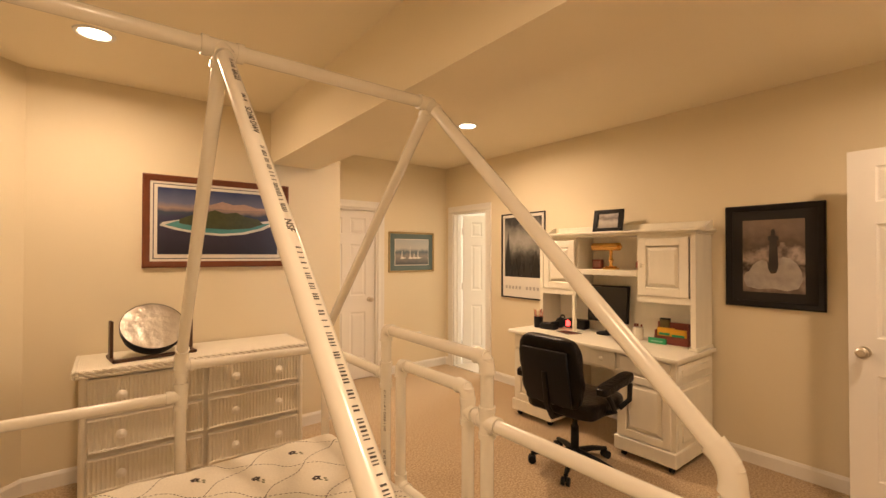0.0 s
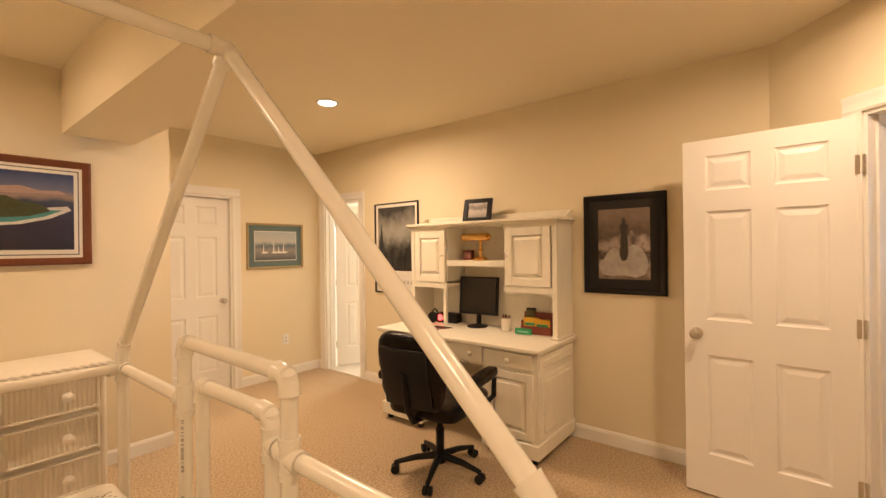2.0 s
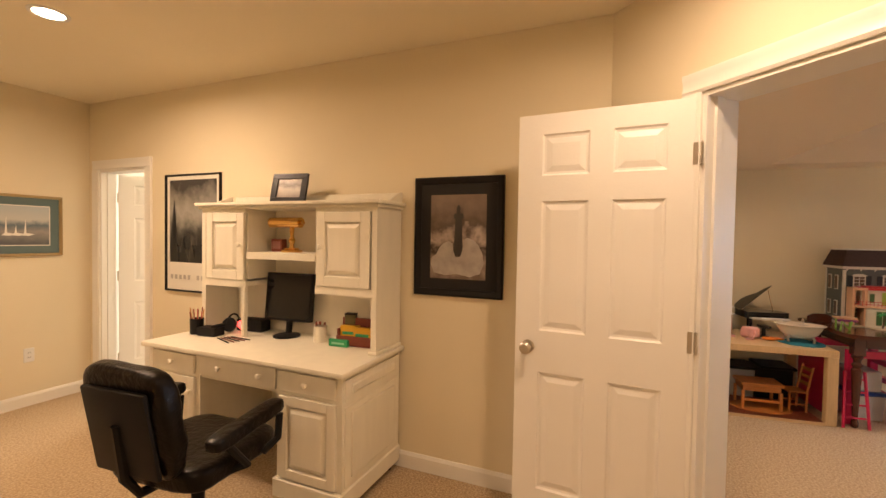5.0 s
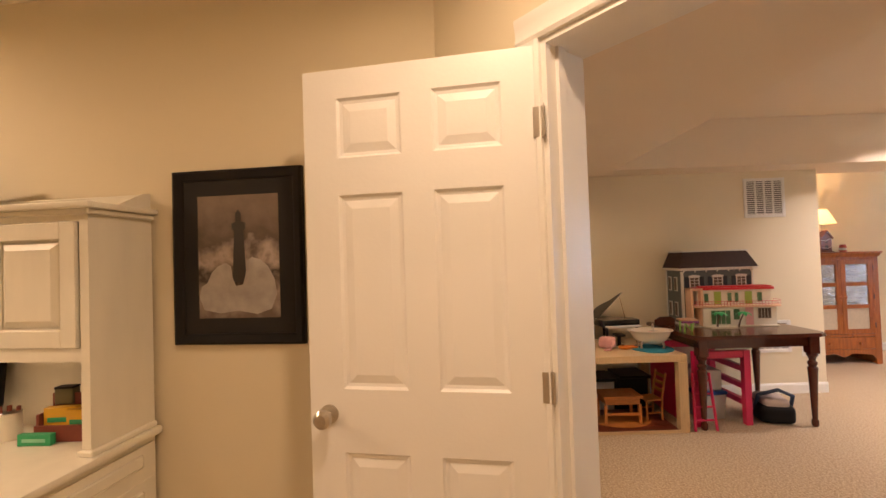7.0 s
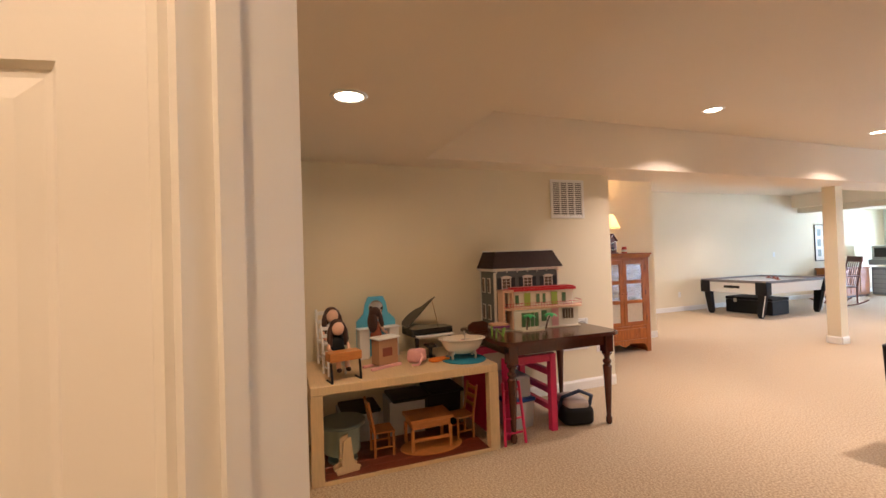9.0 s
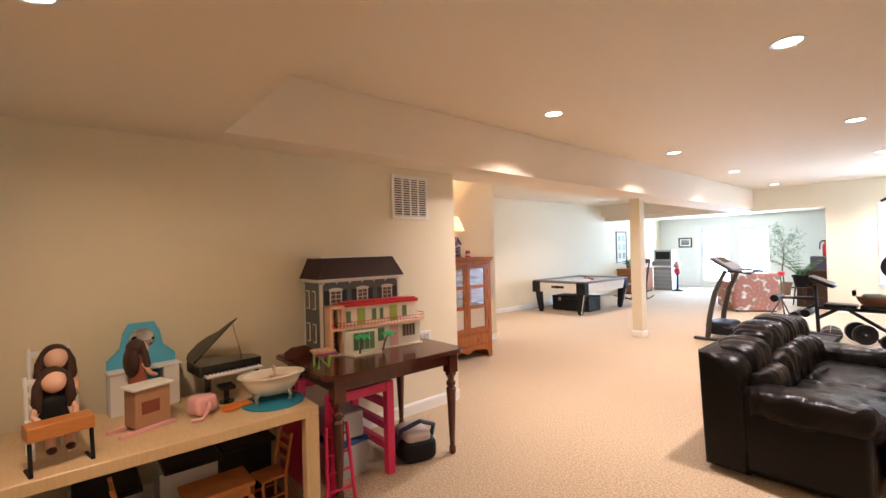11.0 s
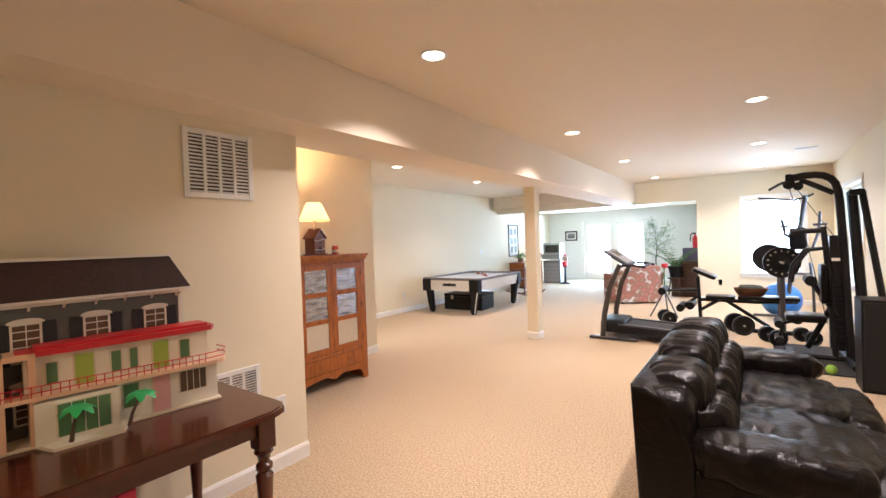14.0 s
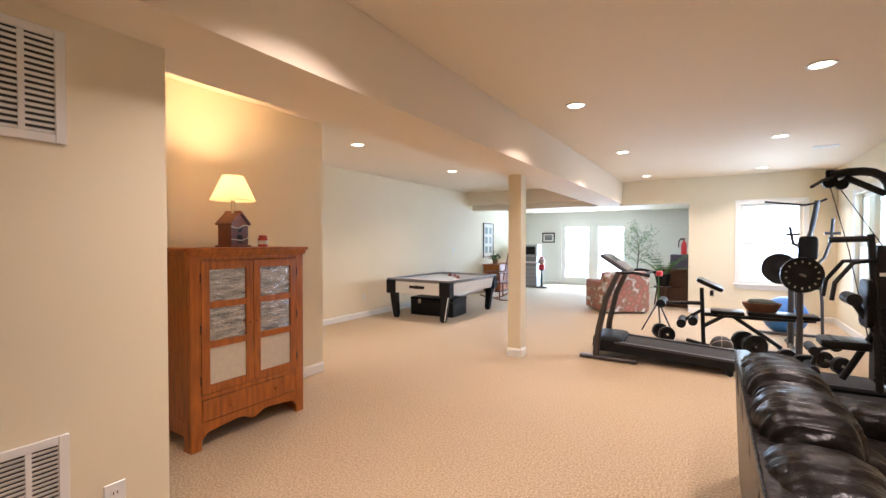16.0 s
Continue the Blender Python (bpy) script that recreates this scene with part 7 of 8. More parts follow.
# dark table with turned legs
dt = thing("side_table", "dark mahogany table with turned legs and clipped corners", "table", pose(6.38, -3.06, 0))
TW, TD, TH = 1.06, 0.80, 0.745
c = 0.09
part("tabletop", Builder().prism([(0, c), (c * 0.3, c * 0.3), (c, 0), (TD, 0), (TD, TW), (c, TW), (c * 0.3, TW - c * 0.3), (0, TW - c)], TH - 0.028, TH - 0.004).prism([(0.012, c), (c * 0.35 + 0.008, c * 0.35 + 0.008), (c, 0.012), (TD, 0.012), (TD, TW - 0.012), (c, TW - 0.012), (c * 0.35 + 0.008, TW - c * 0.35 - 0.008), (0.012, TW - c)], TH - 0.004, TH), MAHOG, dt)
part("apron", Builder().box(0.07, TD - 0.06, 0.07, TW - 0.07, TH - 0.11, TH - 0.028), MAHOG, dt)
legp = [(0.016, 0.0), (0.024, 0.012), (0.024, 0.05), (0.017, 0.06), (0.019, 0.09), (0.033, 0.42), (0.036, 0.46), (0.024, 0.475), (0.034, 0.49), (0.034, 0.505), (0.022, 0.52), (0.028, 0.545), (0.04, 0.56), (0.034, 0.575)]
for x in (0.085, TD - 0.09):
    for y in (0.095, TW - 0.095):
        lg = part("leg", Builder().lathe((x, y, 0), legp, 20).box(x - 0.038, x + 0.038, y - 0.038, y + 0.038, 0.575, TH - 0.03, 0.004), MAHOG, dt)


def window_small(parent, x, y0, y1, z0, z1, frame_mat, glass_mat, head=True, shutters=None, s=-1):
    """A dollhouse window on a face x that looks towards s."""
    t = 0.006
    f0, f1 = sorted((x, x + s * t))
    w = part("window", Builder().box(f0, f1, y0, y0 + 0.007, z0, z1).box(f0, f1, y1 - 0.007, y1, z0, z1).box(f0, f1, y0, y1, z0, z0 + 0.007).box(f0, f1, y0, y1, z1 - 0.007, z1).box(f0, f1, (y0 + y1) / 2 - 0.0015, (y0 + y1) / 2 + 0.0015, z0, z1), frame_mat, parent)
    if head:
        n = 8
        cy, w2 = (y0 + y1) / 2, (y1 - y0) / 2 + 0.008
        arc = [(cy - w2, z1)] + [(cy - w2 * math.cos(math.pi * k / n), z1 + 0.004 + 0.014 * math.sin(math.pi * k / n)) for k in range(n + 1)] + [(cy + w2, z1)]
        part("window_head", Builder().prism(arc, f0 - 0.003 if s < 0 else f0, f1 if s < 0 else f1 + 0.003, "x"), frame_mat, w)
    g0, g1 = sorted((x + s * 0.001, x + s * 0.0025))
    part("pane", Builder().box(g0, g1, y0 + 0.006, y1 - 0.006, z0 + 0.006, z1 - 0.006), glass_mat, w)
    for k in range(1, 5):
        zz = z0 + (z1 - z0) * k / 5
        part("blind_slat", Builder().box(*sorted((x + s * 0.0026, x + s * 0.0045)), y0 + 0.006, y1 - 0.006, zz - 0.002, zz + 0.002), frame_mat, w)
    if shutters:
        for a, b_ in ((y0 - 0.042, y0 - 0.004), (y1 + 0.004, y1 + 0.042)):
            sh = Builder().box(*sorted((x, x + s * 0.004)), a, b_, z0 - 0.004, z1 + 0.002, 0.001)
            part("shutter", sh, shutters, w)


DGREY = material("blue_grey_siding", (0.10, 0.115, 0.115), 0.6, stain=0.15)
DWHITE = material("dollhouse_white", (0.70, 0.67, 0.60), 0.5)
DARKPANE = material("dark_brown_pane", (0.10, 0.06, 0.035), 0.3)
NAVY = material("navy_shutter", (0.012, 0.016, 0.022), 0.5)
dh = thing("dollhouse", "blue-grey dollhouse with a dark mansard roof and white trim", "dollhouse", pose(0, 0, TH))
hx0, hx1, hy0, hy1, hh = 6.93, 7.20, -2.86, -2.22, 0.50
part("wall", Builder().box(hx0, hx1, hy0, hy1, 0.0, hh), DGREY, dh)
for k in range(14):
    part("siding", Builder().box(hx0 - 0.0015, hx0, hy0 + 0.02, hy1 - 0.02, 0.02 + k * 0.033, 0.02 + k * 0.033 + 0.03), DGREY, dh)
part("plinth", Builder().box(hx0 - 0.01, hx1 + 0.0, hy0 - 0.01, hy1 + 0.01, 0, 0.014), DWHITE, dh)
for y in (hy0 - 0.004, hy1 - 0.014):
    part("corner_board", Builder().box(hx0 - 0.006, hx0 + 0.014, y, y + 0.018, 0.014, hh - 0.02), DWHITE, dh)
part("corner_board", Builder().box(hx1 - 0.016, hx1 + 0.002, hy1, hy1 + 0.005, 0.014, hh - 0.02), DWHITE, dh)
part("cornice", Builder().box(hx0 - 0.035, hx1 + 0.01, hy0 - 0.03, hy1 + 0.03, hh, hh + 0.012, 0.002).box(hx0 - 0.022, hx1, hy0 - 0.018, hy1 + 0.018, hh - 0.012, hh), DWHITE, dh)
for k in range(7):
    y = hy0 + 0.02 + k * (hy1 - hy0 - 0.04) / 6
    part("bracket", Builder().prism([(hx0 - 0.03, hh - 0.001), (hx0, hh - 0.001), (hx0, hh - 0.03), (hx0 - 0.008, hh - 0.02)], y - 0.004, y + 0.004, "y"), DWHITE, dh)
bb = Builder()
lo = [bb.bm.verts.new(v) for v in ((hx0 - 0.035, hy0 - 0.03, hh + 0.012), (hx1 + 0.01, hy0 - 0.03, hh + 0.012), (hx1 + 0.01, hy1 + 0.03, hh + 0.012), (hx0 - 0.035, hy1 + 0.03, hh + 0.012))]
hi = [bb.bm.verts.new(v) for v in ((hx0 + 0.03, hy0 + 0.03, hh + 0.155), (hx1, hy0 + 0.03, hh + 0.155), (hx1, hy1 - 0.03, hh + 0.155), (hx0 + 0.03, hy1 - 0.03, hh + 0.155))]
bb.bm.faces.new(lo), bb.bm.faces.new(hi)
for q in range(4):
    bb.bm.faces.new((lo[q], lo[(q + 1) % 4], hi[(q + 1) % 4], hi[q]))
part("roof", bb, material("brown_shingle", (0.045, 0.022, 0.018), 0.8, grain=0.6, grain_scale=60, bump=0.4, bump_scale=120), dh)
part("roof_trim", Builder().box(hx0 + 0.022, hx1, hy0 + 0.022, hy1 - 0.022, hh + 0.155, hh + 0.166), DWHITE, dh)
for y in (-2.75, -2.54, -2.33):
    for z0 in (0.06, 0.285):
        window_small(dh, hx0 - 0.002, y - 0.044, y + 0.044, z0, z0 + 0.145, DWHITE, DARKPANE, True, NAVY)
for x in (7.03, 7.13):
    for z0 in (0.07, 0.30):
        w = part("side_window", Builder().box(x - 0.025, x + 0.025, hy1, hy1 + 0.006, z0, z0 + 0.13), DWHITE, dh)
        part("pane", Builder().box(x - 0.018, x + 0.018, hy1 + 0.006, hy1 + 0.008, z0 + 0.007, z0 + 0.123), DARKPANE, w)

rh = thing("toy_villa", "cream toy villa with a red flat roof and palm trees", "dollhouse", pose(6.80, -2.58, TH, 0, 0, -97))
CREAMP = material("cream_plastic", (0.74, 0.68, 0.52), 0.4)
PEACH = material("peach_plastic", (0.78, 0.50, 0.32), 0.4)
REDP = material("red_plastic", (0.55, 0.02, 0.03), 0.35)
GREENP = material("green_glazing", (0.10, 0.22, 0.10), 0.2)
YGREEN = material("yellow_green_door", (0.35, 0.50, 0.08), 0.4)
w2 = 0.35
VILLAW = material("pale_cream_plastic", (0.86, 0.82, 0.70), 0.4)
part("lower_wall", Builder().box(-w2 + 0.09, w2, 0.0, 0.11, 0.012, 0.17).box(-w2 + 0.09, -0.02, -0.05, 0.0, 0.012, 0.16), VILLAW, rh)
part("upper_wall", Builder().box(-w2 + 0.07, w2 - 0.03, 0.02, 0.12, 0.185, 0.32), VILLAW, rh)
part("base", Builder().box(-w2, w2 + 0.01, -0.02, 0.13, 0, 0.012, 0.002).prism([(-0.22, -0.11), (-0.02, -0.11), (0.0, -0.06), (0.0, -0.02), (-0.26, -0.02)], 0, 0.012), CREAMP, rh)
part("balcony_floor", Builder().prism([(-w2, -0.045), (w2 - 0.06, -0.045), (w2 + 0.02, -0.03), (w2 + 0.05, 0.03), (w2 + 0.04, 0.12), (-w2, 0.12)], 0.17, 0.185), PEACH, rh)
part("roof", Builder().prism([(-w2 + 0.05, -0.01), (w2 - 0.02, -0.01), (w2, 0.02), (w2, 0.13), (-w2 + 0.05, 0.13)], 0.318, 0.338).box(-w2 + 0.10, w2 - 0.03, 0.01, 0.12, 0.338, 0.35), REDP, rh)
part("tower", Builder().box(-w2, -w2 + 0.02, -0.03, 0.12, 0.012, 0.335).box(-w2 + 0.08, -w2 + 0.10, -0.03, 0.12, 0.012, 0.335).box(-w2, -w2 + 0.10, -0.03, 0.12, 0.315, 0.335), PEACH, rh)
pts = [(-w2 + 0.01, -0.045), (w2 - 0.06, -0.045), (w2 + 0.02, -0.03), (w2 + 0.05, 0.03), (w2 + 0.04, 0.11)]
for z in (0.20, 0.222):
    part("balcony_rail", Builder().tube([(x, y, z) for x, y in pts], 0.0022, 6), REDP, rh)
for k in range(26):
    x = -w2 + 0.01 + k * (2 * w2 - 0.07) / 25
    part("baluster", Builder().cyl((x, -0.045, 0.185), (x, -0.045, 0.222), 0.0018, seg=5), REDP, rh)
for x0, x1, z0, z1, y, mt, nm in ((-0.22, -0.19, 0.21, 0.285, 0.019, GREENP, "window"), (-0.14, -0.085, 0.19, 0.30, 0.019, YGREEN, "door"), (-0.03, 0.0, 0.21, 0.29, 0.019, GREENP, "window"), (0.03, 0.055, 0.21, 0.29, 0.019, GREENP, "window"), (0.11, 0.165, 0.19, 0.30, 0.019, YGREEN, "door"), (0.21, 0.245, 0.21, 0.29, 0.019, GREENP, "window"),
                           (-0.2, -0.05, 0.03, 0.145, -0.051, GREENP, "window"), (0.0, 0.05, 0.06, 0.15, -0.001, GREENP, "window"), (0.10, 0.16, 0.014, 0.165, -0.001, PALEPINK, "door"), (0.20, 0.30, 0.07, 0.155, -0.001, DARKPANE, "window")):
    wd = part(nm, Builder().box(x0 - 0.005, x1 + 0.005, y - 0.004, y, z0 - 0.004, z1 + 0.004), CREAMP, rh)
    part("pane" if nm == "window" else "door_leaf", Builder().box(x0, x1, y - 0.006, y - 0.004, z0, z1), mt, wd)
    if nm == "window" and x1 - x0 > 0.06:
        for q in range(1, 4):
            xx = x0 + (x1 - x0) * q / 4
            part("glazing_bar", Builder().box(xx - 0.0015, xx + 0.0015, y - 0.0075, y - 0.006, z0, z1), CREAMP, wd)
for px, lean in ((-0.17, 0.02), (0.0, 0.04)):
    pt_ = part("palm_tree", Builder().tube([(px, -0.085, 0.012), (px + lean * 0.3, -0.085, 0.06), (px + lean, -0.09, 0.125)], [0.008, 0.006, 0.005], 8), DARKPANE, rh)
    for k in range(7):
        a = k * 2 * math.pi / 7
        b = Builder()
        prev = None
        for j in range(6):
            r = 0.012 * j
            z = 0.127 + 0.014 * math.sin(j / 5 * math.pi) - 0.0035 * j
            wdt = 0.019 * math.sin((j + 0.6) / 6 * math.pi)
            c0 = Vector((px + lean + r * math.cos(a), -0.09 + r * math.sin(a), z))
            n_ = Vector((-math.sin(a), math.cos(a), 0)) * wdt
            cur = [b.bm.verts.new(c0 + n_), b.bm.verts.new(c0 + Vector((0, 0, 0.003))), b.bm.verts.new(c0 - n_), b.bm.verts.new(c0 - Vector((0, 0, 0.002)))]
            if prev:
                for q in range(4):
                    b.bm.faces.new((prev[q], prev[(q + 1) % 4], cur[(q + 1) % 4], cur[q]))
            prev = cur
        part("frond", b, material("green_frond", (0.03, 0.42, 0.12), 0.4) if k == 0 and px < -0.1 else bpy.data.materials["green_frond"], pt_)
ns = thing("toy_stand", "small toy stand with a striped top on lime green legs", "toy stand", pose(6.66, -2.10, TH, 0, 0, -97))
part("striped_top", Builder().box(-0.06, 0.07, -0.05, 0.06, 0.085, 0.10, 0.002), material("striped_card", (0.62, 0.36, 0.20), 0.6, grain=0.8, grain_scale=40), ns)
part("purple_edge", Builder().box(-0.062, 0.072, -0.053, -0.05, 0.07, 0.088), material("purple_foil", (0.22, 0.05, 0.2), 0.35, 0.3), ns)
part("zigzag_leg", Builder().tube([(-0.04, -0.05, 0), (-0.035, -0.05, 0.07), (0.02, -0.05, 0.005), (0.03, -0.05, 0.075)], 0.008, 8), LIME, ns)
part("back_leg", Builder().cyl((-0.04, 0.04, 0), (-0.04, 0.04, 0.085), 0.006).cyl((0.05, 0.04, 0), (0.05, 0.04, 0.085), 0.006), LIME, ns)
pld = thing("plaque", "dark wooden name plaque lying against the dollhouse", "plaque", pose(6.98, -2.08, TH, 0, 0, -80))
part("board", Builder().prism([(-0.1, 0), (0.1, 0), (0.1, 0.05), (0.05, 0.075), (-0.05, 0.075), (-0.1, 0.05)], 0, 0.012, "y"), MAHOG, pld)

# under the dark table
sf = thing("pink_shelf", "hot pink painted toy bunk frame with shelves under the table", "toy shelf", pose(6.52, -2.52, 0))
part("front_post", Builder().box(0, 0.05, 0, 0.055, 0, 0.60, 0.003), PINK, sf)
part("front_post", Builder().box(0, 0.05, 0.40, 0.455, 0, 0.60, 0.003), PINK, sf)
part("back_post", Builder().box(0.46, 0.51, 0, 0.055, 0, 0.60, 0.003), PINK, sf)
part("back_post", Builder().box(0.46, 0.51, 0.40, 0.455, 0, 0.60, 0.003), PINK, sf)
for x in (0.005, 0.465):
    part("top_rail", Builder().box(x, x + 0.04, 0.055, 0.40, 0.54, 0.60, 0.003), PINK, sf)
for z in (0.15, 0.28, 0.42):
    part("side_shelf", Builder().box(0.05, 0.46, 0.005, 0.05, z, z + 0.045, 0.003), PINK, sf)
ld = thing("pink_ladder", "small hot pink toy ladder leaning under the table", "toy ladder", pose(6.44, -2.16, 0))
for y in (0.0, 0.13):
    part("side_pole", Builder().cyl((0, y - 0.02 if y == 0 else y + 0.02, 0.0), (0.05, y, 0.44), 0.011, seg=8), PINK, ld)
for k in range(4):
    part("rung", Builder().cyl((0.012 + 0.011 * k, 0, 0.08 + 0.1 * k), (0.012 + 0.011 * k, 0.13, 0.08 + 0.1 * k), 0.008, seg=8), PINK, ld)
pst = thing("pink_side_board", "hot pink toy bed end standing beside the play table", "toy furniture", pose(6.60, -1.98, 0))
part("board", Builder().box(0, 0.5, -0.03, 0.0, 0.02, 0.56, 0.004), PINK, pst)
bb_ = thing("lidded_bin", "clear storage bin with a blue lid under the table", "storage bin", pose(6.82, -2.28, 0, 0, 0, 5))
part("bin", Builder().prism([(-0.10, 0.0), (0.10, 0.0), (0.12, 0.20), (-0.12, 0.20)], -0.15, 0.15, "x"), CLEARB, bb_)
part("lid", Builder().box(-0.165, 0.165, -0.13, 0.13, 0.20, 0.23, 0.01), material("blue_lid", (0.01, 0.06, 0.28), 0.35), bb_)
cs = thing("clear_box", "clear plastic box of odds and ends stacked on the blue-lidded bin", "box", pose(6.82, -2.28, 0.231))
part("box", Builder().box(-0.13, 0.13, -0.11, 0.11, 0, 0.17, 0.01), CLEARB, cs)
car = thing("doll_carrier", "black doll car seat with a pale cushion and a raised handle", "toy carrier", pose(6.66, -2.76, 0, 0, 0, 75))
part("shell", Builder().pillow(-0.13, 0.13, -0.17, 0.17, 0.0, 0.15, 10, 0.4), BLACKPL, car)
part("cushion", Builder().pillow(-0.10, 0.10, -0.13, 0.15, 0.10, 0.20, 10, 0.25, 0.01), material("pale_grey_cloth", (0.5, 0.42, 0.38), 0.9), car)
part("carrying_arc", Builder().tube([(-0.13, 0.02, 0.08), (-0.12, 0.10, 0.22), (0.0, 0.15, 0.28), (0.12, 0.10, 0.22), (0.13, 0.02, 0.08)], 0.015, 8), material("navy_arc", (0.02, 0.04, 0.09), 0.4), car)
part("name_patch", Builder().box(-0.132, -0.128, -0.06, 0.04, 0.05, 0.08), WHITEPL, car)

# white wicker chest with toys
wicker_chest(pose(6.66, 0.26, 0, 0, 0, -90), 0.82, 0.50, 0.60, 1, 3, "white wicker chest of drawers crowded with toys", "chest of drawers", "wicker_chest")
CHZ = 0.605
bal = thing("toy_balloon", "blue, purple and yellow toy hot-air balloon with a wooden basket", "toy balloon", pose(6.92, -0.39, CHZ))
prof = [(0.105, 0.42), (0.115, 0.46), (0.135, 0.52), (0.175, 0.60), (0.225, 0.68), (0.27, 0.77), (0.292, 0.86), (0.295, 0.93), (0.285, 1.0), (0.255, 1.08), (0.2, 1.14), (0.12, 1.18), (0.0, 1.195)]
cols = [material("balloon_yellow", (0.72, 0.30, 0.03), 0.5), material("balloon_red", (0.50, 0.03, 0.02), 0.5), material("balloon_purple", (0.045, 0.02, 0.13), 0.5), material("balloon_crimson", (0.26, 0.01, 0.06), 0.5), material("balloon_blue", (0.10, 0.40, 0.60), 0.45)]
me_b = Builder()
SEG = 48
rings = []
fine = []
for (r0, z0), (r1, z1) in zip(prof, prof[1:]):
    for k in range(3):
        fine.append((r0 + (r1 - r0) * k / 3, z0 + (z1 - z0) * k / 3))
fine.append((0.001, 1.195))
for r, z in fine:
    rings.append([me_b.bm.verts.new((r * math.cos(2 * math.pi * k / SEG), r * math.sin(2 * math.pi * k / SEG), z)) for k in range(SEG)])
for i, (lo, hi) in enumerate(zip(rings, rings[1:])):
    for k in range(SEG):
        f = me_b.bm.faces.new((lo[k], lo[(k + 1) % SEG], hi[(k + 1) % SEG], hi[k]))
        step = 2 * min(3, abs(k // 4 - 6))
        lim = (6 + step, 8 + step, 13 + step, 16 + step)
        f.material_index = sum(i >= q for q in lim)
part("envelope", me_b, cols, bal, "balloon envelope stepped in yellow, red, purple and blue", smooth=80)
FLW = material("balloon_flower", (0.45, 0.12, 0.28), 0.6)
for k, (a, z) in enumerate(((2.7, 0.96), (3.45, 0.93), (4.2, 0.98))):
    b = Builder()
    for j in range(6):
        aa = j * math.pi / 3
        b.ball((0, 0.03 * math.cos(aa), 0.03 * math.sin(aa)), 0.004, 0.014, 0.007, 8, 5, Matrix.Rotation(-aa, 4, "X").inverted())
    o = part("painted_flower", b, FLW, bal)
    o.matrix_local = Matrix.Rotation(a, 4, "Z") @ pose(0.293, 0, z)
for k in range(6):
    part("throat_rib", Builder().tube([(0.112 * math.cos(a), 0.112 * math.sin(a), 0.44 + k * 0.02) for a in [q / 24 * 2 * math.pi for q in range(24)]], 0.004, 5, True), cols[0], bal)
for sx in (-1, 1):
    for sy in (-1, 1):
        part("basket_strut", Builder().cyl((0.08 * sx, 0.1 * sy, 0.2), (0.07 * sx, 0.08 * sy, 0.43), 0.012, seg=8), DARKPANE, bal)
bw = part("basket", Builder().box(-0.11, -0.095, -0.13, 0.13, 0, 0.22, 0.003).box(0.095, 0.11, -0.13, 0.13, 0, 0.22, 0.003).box(-0.095, 0.095, -0.13, -0.115, 0, 0.22, 0.003).box(-0.095, 0.095, 0.115, 0.13, 0, 0.22, 0.003).box(-0.095, 0.095, -0.115, 0.115, 0, 0.01), material("woven_orange_brown", (0.30, 0.11, 0.04), 0.6, grain=0.6, grain_scale=70, bump=0.5, bump_scale=110), bal)
for z in (0.02, 0.11, 0.21):
    part("basket_band", Builder().tube([(-0.112, -0.132, z), (0.112, -0.132, z), (0.112, 0.132, z), (-0.112, 0.132, z)], 0.007, 6, True), ORANGEW, bw)
doll(pose(6.92, -0.39, CHZ + 0.02, 0, 0, -85), "brown-haired doll in a pink top standing in the balloon basket", PALEPINK, material("brown_doll_hair", (0.10, 0.03, 0.015), 0.6), False, 1.05)
small_chair(pose(6.72, -0.23, CHZ, 0, 0, -70), PALEPINK, "pale pink slatted toy rocking chair on the wicker chest", "", 0.78, True)
gcz = thing("salon_chair", "lime green padded toy salon chair on a chrome foot", "toy chair", pose(6.86, -0.14, CHZ, 0, 0, -70))
part("seat_pad", Builder().pillow(-0.085, 0.085, -0.10, 0.06, 0.13, 0.165, 10, 0.6), LIME, gcz)
for k in range(3):
    part("back_pad", Builder().pillow(-0.08, 0.08, 0.055 + 0.008 * k, 0.085 + 0.008 * k, 0.17 + 0.05 * k, 0.222 + 0.05 * k, 10, 0.4), LIME, gcz)
part("pedestal", Builder().lathe((0, -0.02, 0), [(0.07, 0), (0.068, 0.008), (0.014, 0.016), (0.012, 0.13)], 20), STEEL, gcz)
part("footrest", Builder().tube([(-0.05, -0.09, 0.135), (-0.05, -0.14, 0.05), (0.05, -0.14, 0.05), (0.05, -0.09, 0.135)], 0.005, 6), STEEL, gcz)
for x in (-0.095, 0.095):
    part("armrest", Builder().tube([(x, 0.06, 0.15), (x, 0.06, 0.21), (x, -0.06, 0.21), (x, -0.08, 0.15)], 0.006, 6), STEEL, gcz)
for k, (x, y, mt, nm) in enumerate(((6.70, -0.42, REDP, "red"), (6.74, -0.50, PALEPINK, "pale pink"), (6.70, -0.30, DWHITE, "white"), (6.70, -0.02, GREENP, "dark green"))):
    o = thing("doll_clothes", "small %s doll garment lying on the wicker chest" % nm, "toy clothes", pose(x, y, CHZ, 0, 0, 20 * k))
    part("cloth", Builder().pillow(-0.03, 0.03, -0.07, 0.07, 0.0, 0.028, 8, 0.25, 0.008), mt, o)

